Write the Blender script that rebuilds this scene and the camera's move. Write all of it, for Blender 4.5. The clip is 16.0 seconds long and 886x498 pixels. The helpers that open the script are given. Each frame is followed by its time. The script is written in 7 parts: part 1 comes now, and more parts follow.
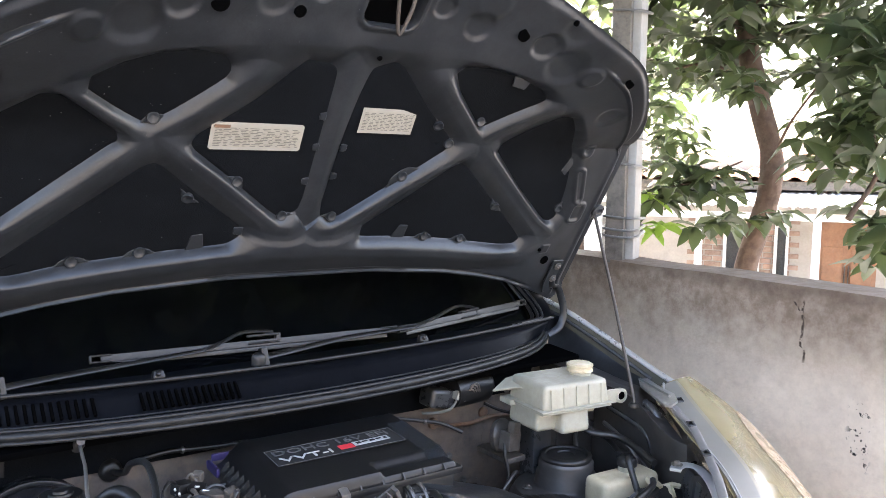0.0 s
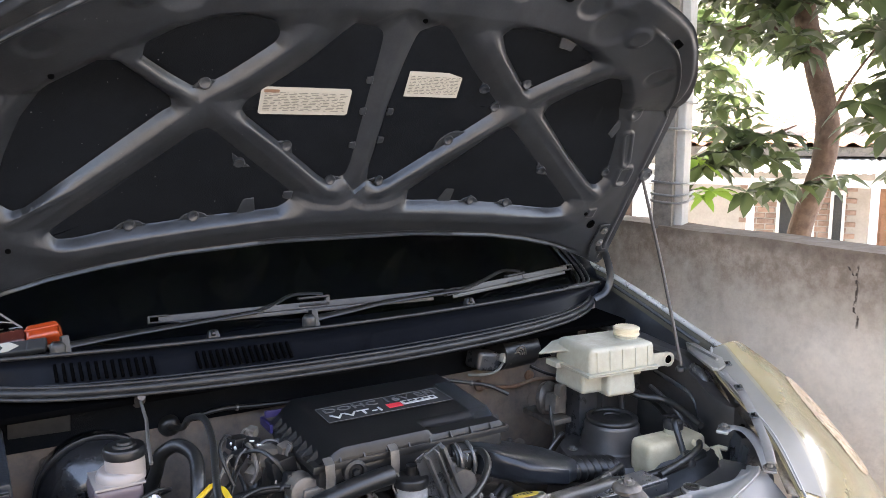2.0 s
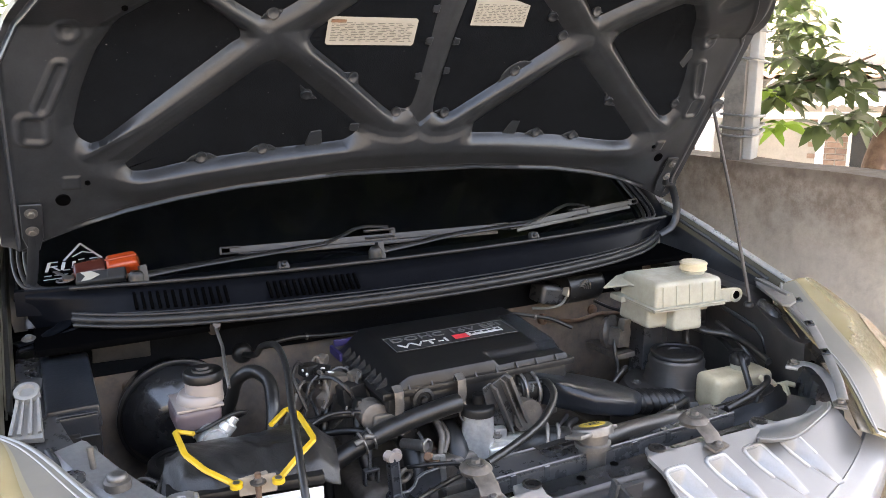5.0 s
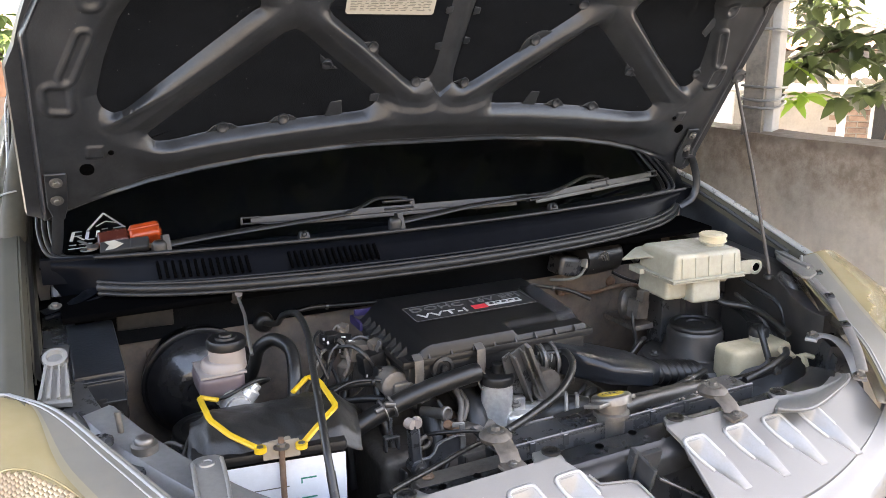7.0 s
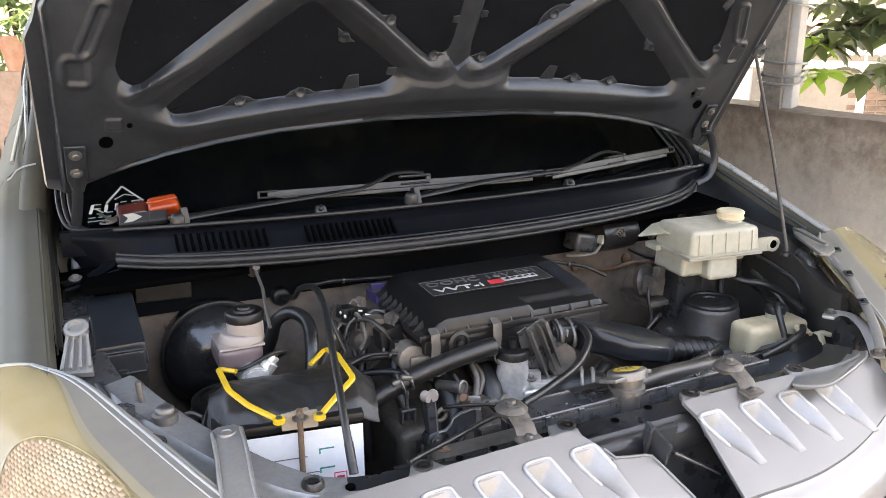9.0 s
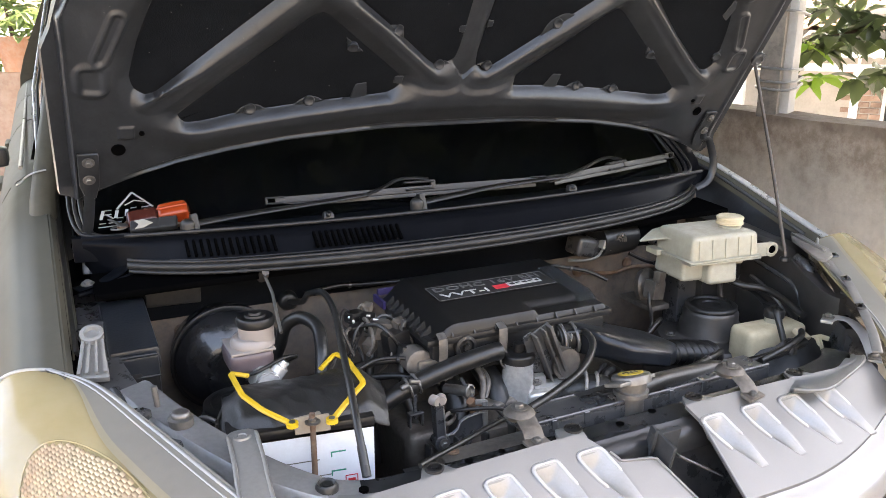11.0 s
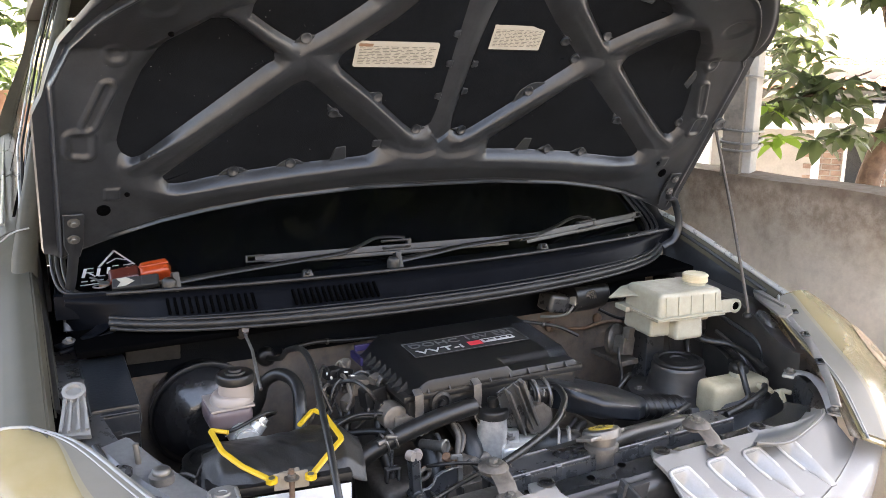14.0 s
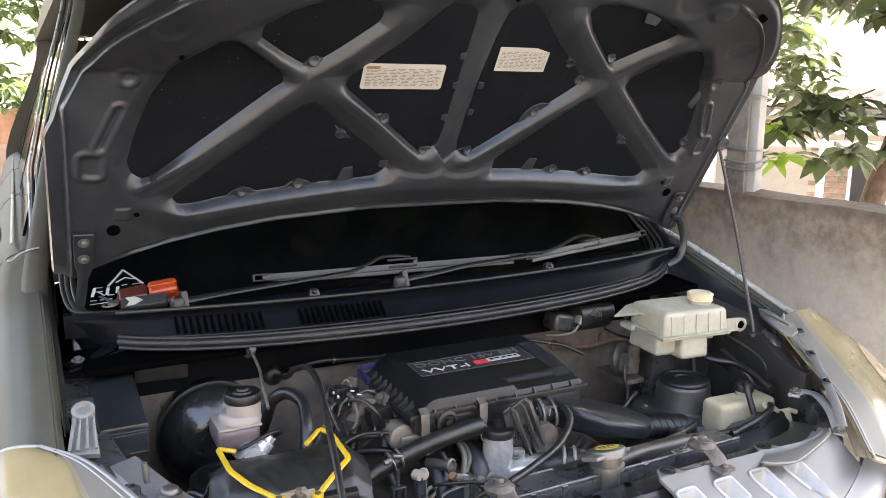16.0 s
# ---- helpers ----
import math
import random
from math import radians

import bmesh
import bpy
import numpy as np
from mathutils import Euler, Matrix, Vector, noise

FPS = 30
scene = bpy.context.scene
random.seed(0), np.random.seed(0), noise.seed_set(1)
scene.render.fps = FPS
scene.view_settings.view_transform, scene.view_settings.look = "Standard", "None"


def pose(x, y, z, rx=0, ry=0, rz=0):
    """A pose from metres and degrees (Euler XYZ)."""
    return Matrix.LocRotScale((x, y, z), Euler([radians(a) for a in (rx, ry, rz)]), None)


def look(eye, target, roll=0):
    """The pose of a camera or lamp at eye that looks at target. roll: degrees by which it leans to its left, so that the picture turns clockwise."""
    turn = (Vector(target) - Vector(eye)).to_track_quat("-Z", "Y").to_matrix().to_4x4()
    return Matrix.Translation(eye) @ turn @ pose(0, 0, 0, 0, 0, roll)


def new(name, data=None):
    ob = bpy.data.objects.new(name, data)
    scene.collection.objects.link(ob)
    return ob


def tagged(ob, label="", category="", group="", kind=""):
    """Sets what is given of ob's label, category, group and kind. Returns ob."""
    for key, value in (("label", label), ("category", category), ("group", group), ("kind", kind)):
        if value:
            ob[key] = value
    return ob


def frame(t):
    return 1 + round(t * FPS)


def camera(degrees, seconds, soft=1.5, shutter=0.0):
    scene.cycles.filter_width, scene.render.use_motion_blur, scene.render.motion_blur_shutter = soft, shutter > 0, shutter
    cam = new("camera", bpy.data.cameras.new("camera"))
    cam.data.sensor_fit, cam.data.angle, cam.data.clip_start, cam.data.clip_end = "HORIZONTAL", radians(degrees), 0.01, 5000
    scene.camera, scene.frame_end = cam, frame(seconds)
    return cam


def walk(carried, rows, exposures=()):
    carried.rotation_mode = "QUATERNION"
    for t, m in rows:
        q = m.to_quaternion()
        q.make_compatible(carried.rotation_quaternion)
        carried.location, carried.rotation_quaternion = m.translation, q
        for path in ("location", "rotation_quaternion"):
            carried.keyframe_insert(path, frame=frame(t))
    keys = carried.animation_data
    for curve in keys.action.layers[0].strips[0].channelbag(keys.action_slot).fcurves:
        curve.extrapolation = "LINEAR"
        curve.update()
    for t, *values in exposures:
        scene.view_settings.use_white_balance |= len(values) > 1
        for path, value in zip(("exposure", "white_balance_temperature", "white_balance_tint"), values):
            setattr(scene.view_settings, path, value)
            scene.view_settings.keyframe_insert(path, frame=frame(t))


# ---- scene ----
ROWS = [
    (0.0, -0.6161, -0.5065, 1.3243, -35.157, -5.959, -0.733),
    (0.5, -0.6187, -0.5081, 1.3241, -34.327, -6.039, -0.521),
    (1.0, -0.6199, -0.5169, 1.3164, -33.426, -5.957, -0.353),
    (1.5, -0.6235, -0.5136, 1.3138, -32.660, -6.997, -0.291),
    (2.0, -0.6233, -0.5185, 1.3129, -31.864, -8.107, -0.182),
    (2.5, -0.6238, -0.5144, 1.3092, -31.343, -9.292, -0.152),
    (3.0, -0.6261, -0.5098, 1.3074, -30.507, -10.096, -0.020),
    (3.5, -0.6329, -0.5059, 1.3090, -29.632, -10.853, 0.031),
    (4.0, -0.6351, -0.5035, 1.3062, -28.933, -11.578, 0.179),
    (4.5, -0.6381, -0.5084, 1.3052, -28.419, -12.088, 0.270),
    (7.0, -0.6492, -0.5120, 1.2993, -26.851, -14.402, 0.408),
    (7.5, -0.6557, -0.5211, 1.2995, -26.817, -14.797, 0.417),
    (8.0, -0.6526, -0.5125, 1.2977, -26.431, -15.289, 0.325),
    (8.5, -0.6544, -0.5112, 1.2946, -26.247, -15.670, 0.247),
    (9.0, -0.6562, -0.5111, 1.2952, -25.892, -16.009, 0.304),
    (11.5, -0.6896, -0.5252, 1.3146, -26.653, -15.929, -0.003),
    (12.0, -0.6944, -0.5341, 1.3188, -27.303, -15.274, -0.180),
    (12.5, -0.6971, -0.5444, 1.3264, -27.641, -14.615, -0.289),
    (13.0, -0.6993, -0.5471, 1.3300, -28.121, -13.572, -0.403),
    (13.5, -0.7031, -0.5494, 1.3336, -28.079, -12.787, -0.421),
    (14.0, -0.7046, -0.5537, 1.3330, -28.104, -12.309, -0.387),
    (14.5, -0.7047, -0.5548, 1.3342, -28.115, -12.198, -0.403),
    (15.0, -0.7055, -0.5579, 1.3347, -28.063, -12.008, -0.360),
    (15.5, -0.7079, -0.5595, 1.3374, -28.039, -11.753, -0.382),
    (16.0, -0.7107, -0.5609, 1.3400, -27.761, -11.120, -0.319),
]

# seconds, x, y, z, yaw, pitch, roll of the hand-held camera
cam = camera(58.0, 16.0, soft=0.7)
walk(cam, [(t, pose(x, y, z, 90 + pitch, roll, yaw)) for t, x, y, z, yaw, pitch, roll in ROWS],
     exposures=((0.0, 3.93, 7100, 14), (4.5, 3.93, 7900, 14), (9.0, 3.95, 8300, 14), (13.0, 3.93, 8200, 14), (16.0, 3.93, 8000, 14)))

# ---------------------------------------------------------------- light
SUN_ELEV, SUN_AZ = 56, 52          # degrees; azimuth from +y towards +x
world = bpy.data.worlds.new("sky")
scene.world = world
world.use_nodes = True
wn = world.node_tree.nodes
sky = wn.new("ShaderNodeTexSky")
sky.sky_type = "NISHITA"
sky.sun_disc = False
sky.sun_elevation, sky.sun_rotation = radians(SUN_ELEV), radians(SUN_AZ)
sky.air_density, sky.dust_density, sky.ozone_density = 1.0, 4.0, 0.6
wn["Background"].inputs["Strength"].default_value = 0.14
world.node_tree.links.new(sky.outputs[0], wn["Background"].inputs["Color"])
sun_data = bpy.data.lights.new("sun", "SUN")
sun_data.energy, sun_data.angle, sun_data.color = 3.0, radians(2), (1.0, 0.96, 0.90)
sun = new("sun", sun_data)
_e, _a = radians(SUN_ELEV), radians(SUN_AZ)
sun.matrix_world = look(Vector((math.sin(_a) * math.cos(_e), math.cos(_a) * math.cos(_e), math.sin(_e))) * 30, (0, 0, 0))

# ---------------------------------------------------------------- materials
def mat(name, colour, rough=0.5, metal=0.0, var=0.15, grain=60.0, bump=0.1, dust=0.0, dust_colour=(0.20, 0.18, 0.15),
        alpha=1.0, coat=0.0, spec=0.5, transmission=0.0, blotch=6.0, each=0.0, bump_dist=0.002, edge=0.0, island=0.0):
    """Principled surface with fine grain, broad blotches, and dust lying in patches."""
    m = bpy.data.materials.new(name)
    m.use_nodes = True
    nt = m.node_tree
    N, L = nt.nodes, nt.links
    b = N["Principled BSDF"]
    tc = N.new("ShaderNodeTexCoord")
    n1, n2 = N.new("ShaderNodeTexNoise"), N.new("ShaderNodeTexNoise")
    n1.inputs["Scale"].default_value, n1.inputs["Detail"].default_value = grain, 4
    n2.inputs["Scale"].default_value, n2.inputs["Detail"].default_value = blotch, 5
    n2.inputs["Roughness"].default_value = 0.62
    for n in (n1, n2):
        L.new(tc.outputs["Object"], n.inputs["Vector"])
    mx = N.new("ShaderNodeMix")
    mx.data_type = "RGBA"
    lo = [c * (1 - var) for c in colour]
    hi = [min(1, c * (1 + var)) for c in colour]
    mx.inputs["A"].default_value, mx.inputs["B"].default_value = (*lo, 1), (*hi, 1)
    add = N.new("ShaderNodeMath")
    add.operation = "ADD"
    half1, half2 = N.new("ShaderNodeMath"), N.new("ShaderNodeMath")
    for h, n, k in ((half1, n1, 0.8), (half2, n2, 1.6)):
        h.operation = "MULTIPLY_ADD"
        h.inputs[1].default_value, h.inputs[2].default_value = k, 0.25 - 0.5 * k
        L.new(n.outputs["Fac"], h.inputs[0])
    L.new(half1.outputs[0], add.inputs[0])
    L.new(half2.outputs[0], add.inputs[1])
    add.use_clamp = True
    L.new(add.outputs[0], mx.inputs["Factor"])
    col = mx.outputs["Result"]
    if each:
        oi = N.new("ShaderNodeObjectInfo")
        hv = N.new("ShaderNodeHueSaturation")
        mr = N.new("ShaderNodeMapRange")
        mr.inputs["To Min"].default_value, mr.inputs["To Max"].default_value = 1 - each, 1 + each
        L.new(oi.outputs["Random"], mr.inputs["Value"])
        L.new(mr.outputs[0], hv.inputs["Value"])
        L.new(col, hv.inputs["Color"])
        col = hv.outputs["Color"]
    if island:
        gi, iv, ir = N.new("ShaderNodeNewGeometry"), N.new("ShaderNodeHueSaturation"), N.new("ShaderNodeMapRange")
        ir.inputs["To Min"].default_value, ir.inputs["To Max"].default_value = 1 - island, 1 + island
        L.new(gi.outputs["Random Per Island"], ir.inputs["Value"])
        L.new(ir.outputs[0], iv.inputs["Value"])
        L.new(col, iv.inputs["Color"])
        col = iv.outputs["Color"]
    if edge:
        # worn, pale edges
        ge, er, em = N.new("ShaderNodeNewGeometry"), N.new("ShaderNodeMapRange"), N.new("ShaderNodeMix")
        er.inputs["From Min"].default_value, er.inputs["From Max"].default_value = 0.53, 0.66
        er.inputs["To Max"].default_value = edge
        em.data_type = "RGBA"
        em.inputs["B"].default_value = (*[min(1, c * 1.25 + .03) for c in dust_colour], 1)
        L.new(ge.outputs["Pointiness"], er.inputs["Value"])
        en = N.new("ShaderNodeMath")
        en.operation = "MULTIPLY"
        L.new(er.outputs[0], en.inputs[0])
        L.new(add.outputs[0], en.inputs[1])
        L.new(en.outputs[0], em.inputs["Factor"])
        L.new(col, em.inputs["A"])
        col = em.outputs["Result"]
    if dust:
        n3 = N.new("ShaderNodeTexNoise")
        n3.inputs["Scale"].default_value, n3.inputs["Detail"].default_value, n3.inputs["Roughness"].default_value = 24, 9, 0.72
        L.new(tc.outputs["Object"], n3.inputs["Vector"])
        ramp = N.new("ShaderNodeMapRange")
        ramp.inputs["From Min"].default_value, ramp.inputs["From Max"].default_value = 0.42, 0.64
        ramp.inputs["To Min"].default_value, ramp.inputs["To Max"].default_value = dust * 0.25, min(1, dust * 1.5)
        L.new(n3.outputs["Fac"], ramp.inputs["Value"])
        dm = N.new("ShaderNodeMix")
        dm.data_type = "RGBA"
        dm.inputs["B"].default_value = (*dust_colour, 1)
        L.new(ramp.outputs[0], dm.inputs["Factor"])
        L.new(col, dm.inputs["A"])
        col = dm.outputs["Result"]
        rm = N.new("ShaderNodeMix")
        rm.inputs["A"].default_value, rm.inputs["B"].default_value = rough, 0.92
        L.new(ramp.outputs[0], rm.inputs["Factor"])
        L.new(rm.outputs["Result"], b.inputs["Roughness"])
        if metal:
            mm = N.new("ShaderNodeMix")
            mm.inputs["A"].default_value, mm.inputs["B"].default_value = metal, 0.0
            L.new(ramp.outputs[0], mm.inputs["Factor"])
            L.new(mm.outputs["Result"], b.inputs["Metallic"])
    else:
        rr = N.new("ShaderNodeMapRange")
        rr.inputs["To Min"].default_value, rr.inputs["To Max"].default_value = max(0.02, rough - 0.1), min(1, rough + 0.1)
        L.new(n2.outputs["Fac"], rr.inputs["Value"])
        L.new(rr.outputs[0], b.inputs["Roughness"])
    if not (dust and metal):
        b.inputs["Metallic"].default_value = metal
    L.new(col, b.inputs["Base Color"])
    b.inputs["Alpha"].default_value = alpha
    b.inputs["Coat Weight"].default_value = coat
    b.inputs["Coat Roughness"].default_value = 0.08
    b.inputs["Specular IOR Level"].default_value = spec
    b.inputs["Transmission Weight"].default_value = transmission
    if bump:
        bp = N.new("ShaderNodeBump")
        bp.inputs["Strength"].default_value, bp.inputs["Distance"].default_value = bump, bump_dist
        L.new(add.outputs[0], bp.inputs["Height"])
        L.new(bp.outputs[0], b.inputs["Normal"])
    return m


M = {}
M["paint"] = mat("silver_paint", (0.060, 0.056, 0.042), 0.50, 0.1, 0.08, 900, 0.03, 0.12, (0.13, 0.118, 0.092), spec=0.22)
M["beam_paint"] = mat("scuffed_beam_paint", (0.062, 0.066, 0.072), 0.18, 0.5, 0.2, 60, 0.04, 0.07, (0.13, 0.125, 0.115), edge=0.35)
M["bay_paint"] = mat("dusty_bay_paint", (0.056, 0.059, 0.064), 0.24, 0.45, 0.3, 60, 0.08, 0.12, (0.12, 0.112, 0.102), edge=0.4)
M["hood_paint"] = mat("hood_inner_paint", (0.022, 0.024, 0.027), 0.27, 0.35, 0.25, 300, 0.09, 0.11, (0.060, 0.063, 0.068))
M["pad"] = mat("insulation_felt", (0.0042, 0.0050, 0.0062), 0.9, 0, 0.35, 500, 0.4, 0.06, (0.016, 0.017, 0.019), spec=0.05)
M["plastic"] = mat("black_plastic", (0.0048, 0.0048, 0.0052), 0.33, 0, 0.25, 300, 0.08, 0.06, (0.065, 0.062, 0.058), spec=0.35, edge=0.35)
M["trim"] = mat("faded_trim_plastic", (0.0026, 0.0031, 0.0044), 0.31, 0, 0.3, 300, 0.12, 0.04, (0.03, 0.032, 0.037), spec=0.045)
M["grime"] = mat("grimy_metal", (0.082, 0.074, 0.066), 0.34, 0.45, 0.7, 110, 0.6, 0.32, (0.19, 0.160, 0.130), edge=0.4)
M["firewall"] = mat("firewall_grime", (0.090, 0.076, 0.066), 0.6, 0.0, 0.7, 40, 0.4, 0.5, (0.21, 0.155, 0.115), blotch=11)
M["rubber"] = mat("rubber", (0.0065, 0.0065, 0.0065), 0.36, 0, 0.3, 250, 0.2, 0.08, (0.060, 0.057, 0.052), edge=0.25)
M["seal"] = mat("seal_rubber", (0.009, 0.0092, 0.0098), 0.40, 0, 0.25, 250, 0.1, 0.12, (0.08, 0.079, 0.078), spec=0.35)
M["alu"] = mat("dull_aluminium", (0.62, 0.61, 0.59), 0.38, 0.7, 0.25, 120, 0.3, 0.18, (0.20, 0.18, 0.15))
M["duct"] = mat("navy_black_plastic", (0.0065, 0.0085, 0.012), 0.26, 0, 0.3, 200, 0.15, 0.1, (0.06, 0.062, 0.064), spec=0.4, edge=0.3)
# paler than the beam: the arm's sky reflection is put into its colour
M["lit_arm_paint"] = mat("sky_lit_arm_paint", (0.36, 0.36, 0.358), 0.17, 0.3, 0.2, 160, 0.02, 0.04, (0.16, 0.15, 0.135), edge=0.3)
M["wing_grime"] = mat("grimy_inner_wing", (0.060, 0.057, 0.055), 0.30, 0.40, 0.35, 40, 0.10, 0.14, (0.14, 0.122, 0.105), blotch=7, bump_dist=0.003, edge=0.4)
M["cast_alu"] = mat("cast_aluminium", (0.58, 0.565, 0.54), 0.30, 0.8, 0.3, 180, 0.25, 0.12, (0.22, 0.19, 0.15))
M["bright_alu"] = mat("bright_aluminium", (0.58, 0.57, 0.55), 0.24, 0.55, 0.35, 160, 0.06)
M["steel"] = mat("steel", (0.17, 0.162, 0.152), 0.36, 0.85, 0.3, 200, 0.15, 0.25, (0.10, 0.088, 0.075))
M["rust"] = mat("rusty_steel", (0.17, 0.085, 0.045), 0.8, 0.2, 0.5, 120, 0.5, 0.3)
M["tank"] = mat("aged_milky_plastic", (0.36, 0.342, 0.270), 0.38, 0, 0.22, 60, 0.06, 0.30, (0.23, 0.205, 0.15))
M["tank_old"] = mat("yellowed_plastic", (0.54, 0.46, 0.31), 0.40, 0, 0.16, 60, 0.06, 0.30, (0.30, 0.24, 0.155))
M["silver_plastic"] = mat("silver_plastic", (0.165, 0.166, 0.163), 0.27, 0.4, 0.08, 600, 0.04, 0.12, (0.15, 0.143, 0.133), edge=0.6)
# bright silver that paints sky reflections along body edges
M["highlight_silver"] = mat("silver_highlight", (0.50, 0.50, 0.49), 0.24, 0.5, 0.2, 120, 0.08, 0.12, (0.25, 0.23, 0.20))
# paler copy of the cover silver; in the pockets it stands for lit walls
M["pale_silver"] = mat("pale_silver_plastic", (0.27, 0.27, 0.265), 0.30, 0.4, 0.12, 400, 0.04, 0.22, (0.16, 0.145, 0.12))
M["strap_silver"] = mat("dull_silver_steel", (0.22, 0.215, 0.205), 0.34, 0.5, 0.2, 200, 0.08, 0.2, (0.17, 0.155, 0.135))
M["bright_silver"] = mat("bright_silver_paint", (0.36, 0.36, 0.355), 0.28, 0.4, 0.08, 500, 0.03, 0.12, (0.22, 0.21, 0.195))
M["cap_yellow"] = mat("worn_yellow_print", (0.42, 0.28, 0.015), 0.5, 0, 0.3, 160, 0.1, 0.3, (0.16, 0.13, 0.07))
M["yellow"] = mat("yellow_plastic", (0.62, 0.38, 0.01), 0.45, 0, 0.1, 80, 0.05, 0.1)
M["white"] = mat("white_label", (0.70, 0.73, 0.76), 0.4, 0, 0.05, 60, 0.03, 0.12)
M["cloth"] = mat("black_vinyl_sheet", (0.012, 0.0117, 0.0115), 0.42, 0, 0.25, 260, 0.3, 0.10, (0.042, 0.040, 0.037))
M["label"] = mat("paper_label", (0.31, 0.29, 0.245), 0.5, 0, 0.08, 80, 0.03, 0.15)
M["ink"] = mat("ink", (0.008, 0.008, 0.008), 0.7, 0, 0.1, 80, 0.0)
M["dim_ink"] = mat("dim_lettering", (0.075, 0.075, 0.075), 0.5, 0, 0.1, 80, 0.0)
M["grey_ink"] = mat("grey_ink", (0.12, 0.115, 0.10), 0.7, 0, 0.1, 80, 0.0)
M["orange"] = mat("orange_plastic", (0.24, 0.032, 0.008), 0.22, 0, 0.1, 80, 0.03)
M["red"] = mat("red_badge", (0.55, 0.03, 0.04), 0.4, 0, 0.1, 80, 0.02)
M["green"] = mat("green_ink", (0.02, 0.22, 0.15), 0.5, 0, 0.1, 80, 0.0)
M["silver_ink"] = mat("silver_lettering", (0.55, 0.55, 0.54), 0.35, 0.4, 0.1, 200, 0.02, 0.15)
# near-black that paints the shade in holes, recesses and under panels
M["deep_shade"] = mat("shade_black", (0.0015, 0.0015, 0.0016), 0.9, 0, 0.2, 80, 0.0, spec=0.0)
M["concrete"] = mat("rendered_wall", (0.78, 0.685, 0.565), 0.80, 0, 0.14, 55, 0.9, 0.14, (0.34, 0.26, 0.20), blotch=3.0, bump_dist=0.0045)
M["post"] = mat("post_concrete", (0.33, 0.33, 0.318), 0.85, 0, 0.12, 70, 0.4, 0.2, bump_dist=0.003)
M["ground"] = mat("ground_concrete", (0.25, 0.245, 0.24), 0.92, 0, 0.25, 20, 0.5, 0.3, (0.15, 0.135, 0.12), blotch=0.8, bump_dist=0.01)
M["bark"] = mat("bark", (0.075, 0.045, 0.031), 0.9, 0, 0.4, 40, 0.9, 0.2, (0.15, 0.12, 0.10), bump_dist=0.008, blotch=12)
M["lensfog"] = mat("yellowed_lamp_lens", (0.36, 0.29, 0.155), 0.14, 0, 0.12, 12, 0.02, 0.1, (0.40, 0.36, 0.26), alpha=0.70, coat=0.6)
M["reflector"] = mat("lamp_reflector", (0.62, 0.60, 0.56), 0.18, 0.9, 0.1, 20, 0.05)
# red-brown patches and brick-to-brick tone put the lens reflections into the colour
M["flute"] = mat("fluted_lens", (0.46, 0.37, 0.24), 0.13, 0.5, 0.3, 30, 0.02, 0.36, (0.30, 0.165, 0.10), blotch=9, island=0.12)
M["fleck"] = mat("pale_dirt", (0.11, 0.11, 0.105), 0.8, 0, 0.4, 90, 0.0)
M["lamp_grey"] = mat("faded_grey_plastic", (0.155, 0.147, 0.128), 0.38, 0.0, 0.1, 60, 0.02, 0.2, (0.20, 0.18, 0.14), spec=0.4)
M["lamp_haze"] = mat("hazed_yellow_grey_plastic", (0.215, 0.190, 0.130), 0.30, 0.0, 0.1, 60, 0.02, 0.2, (0.24, 0.21, 0.15), spec=0.45)
M["blade"] = mat("dusty_wiper_steel", (0.018, 0.018, 0.019), 0.45, 0, 0.3, 300, 0.05, 0.15, (0.06, 0.059, 0.056))
M["milky"] = mat("milky_plastic", (.25, .215, .195), .32, 0, .12, 50, .04, .15, (.26, .21, .17))
M["rod"] = mat("stained_rod_steel", (0.055, 0.044, 0.036), 0.5, 0.3, 0.3, 200, 0.2, 0.2, (0.10, 0.085, 0.07))
M["tyre"] = M["rubber"]


def glass_mat(name, tint, rough=0.02, alpha=0.35):
    m = bpy.data.materials.new(name)
    m.use_nodes = True
    b = m.node_tree.nodes["Principled BSDF"]
    b.inputs["Base Color"].default_value = (*tint, 1)
    b.inputs["Roughness"].default_value = rough
    b.inputs["Alpha"].default_value = alpha
    b.inputs["IOR"].default_value = 1.5
    b.inputs["Specular IOR Level"].default_value = 0.3
    n = m.node_tree.nodes.new("ShaderNodeTexNoise")
    n.inputs["Scale"].default_value, n.inputs["Detail"].default_value = 9, 6
    r = m.node_tree.nodes.new("ShaderNodeMapRange")
    r.inputs["To Min"].default_value, r.inputs["To Max"].default_value = rough, rough + 0.10
    m.node_tree.links.new(n.outputs["Fac"], r.inputs["Value"])
    m.node_tree.links.new(r.outputs[0], b.inputs["Roughness"])
    return m


M["glass"] = glass_mat("tinted_windscreen", (0.0015, 0.0018, 0.0022), 0.015, 0.995)


def leaf_mat(name, c1, c2, gloss=0.4):
    m = bpy.data.materials.new(name)
    m.use_nodes = True
    N, L = m.node_tree.nodes, m.node_tree.links
    b = N["Principled BSDF"]
    g = N.new("ShaderNodeNewGeometry")
    r = N.new("ShaderNodeMix")
    r.data_type = "RGBA"
    r.inputs["A"].default_value, r.inputs["B"].default_value = (*c1, 1), (*c2, 1)
    L.new(g.outputs["Random Per Island"], r.inputs["Factor"])
    L.new(r.outputs["Result"], b.inputs["Base Color"])
    b.inputs["Roughness"].default_value = gloss
    t = N.new("ShaderNodeBsdfTranslucent")
    tm = N.new("ShaderNodeMix")
    tm.data_type = "RGBA"
    tm.inputs["Factor"].default_value = 0.5
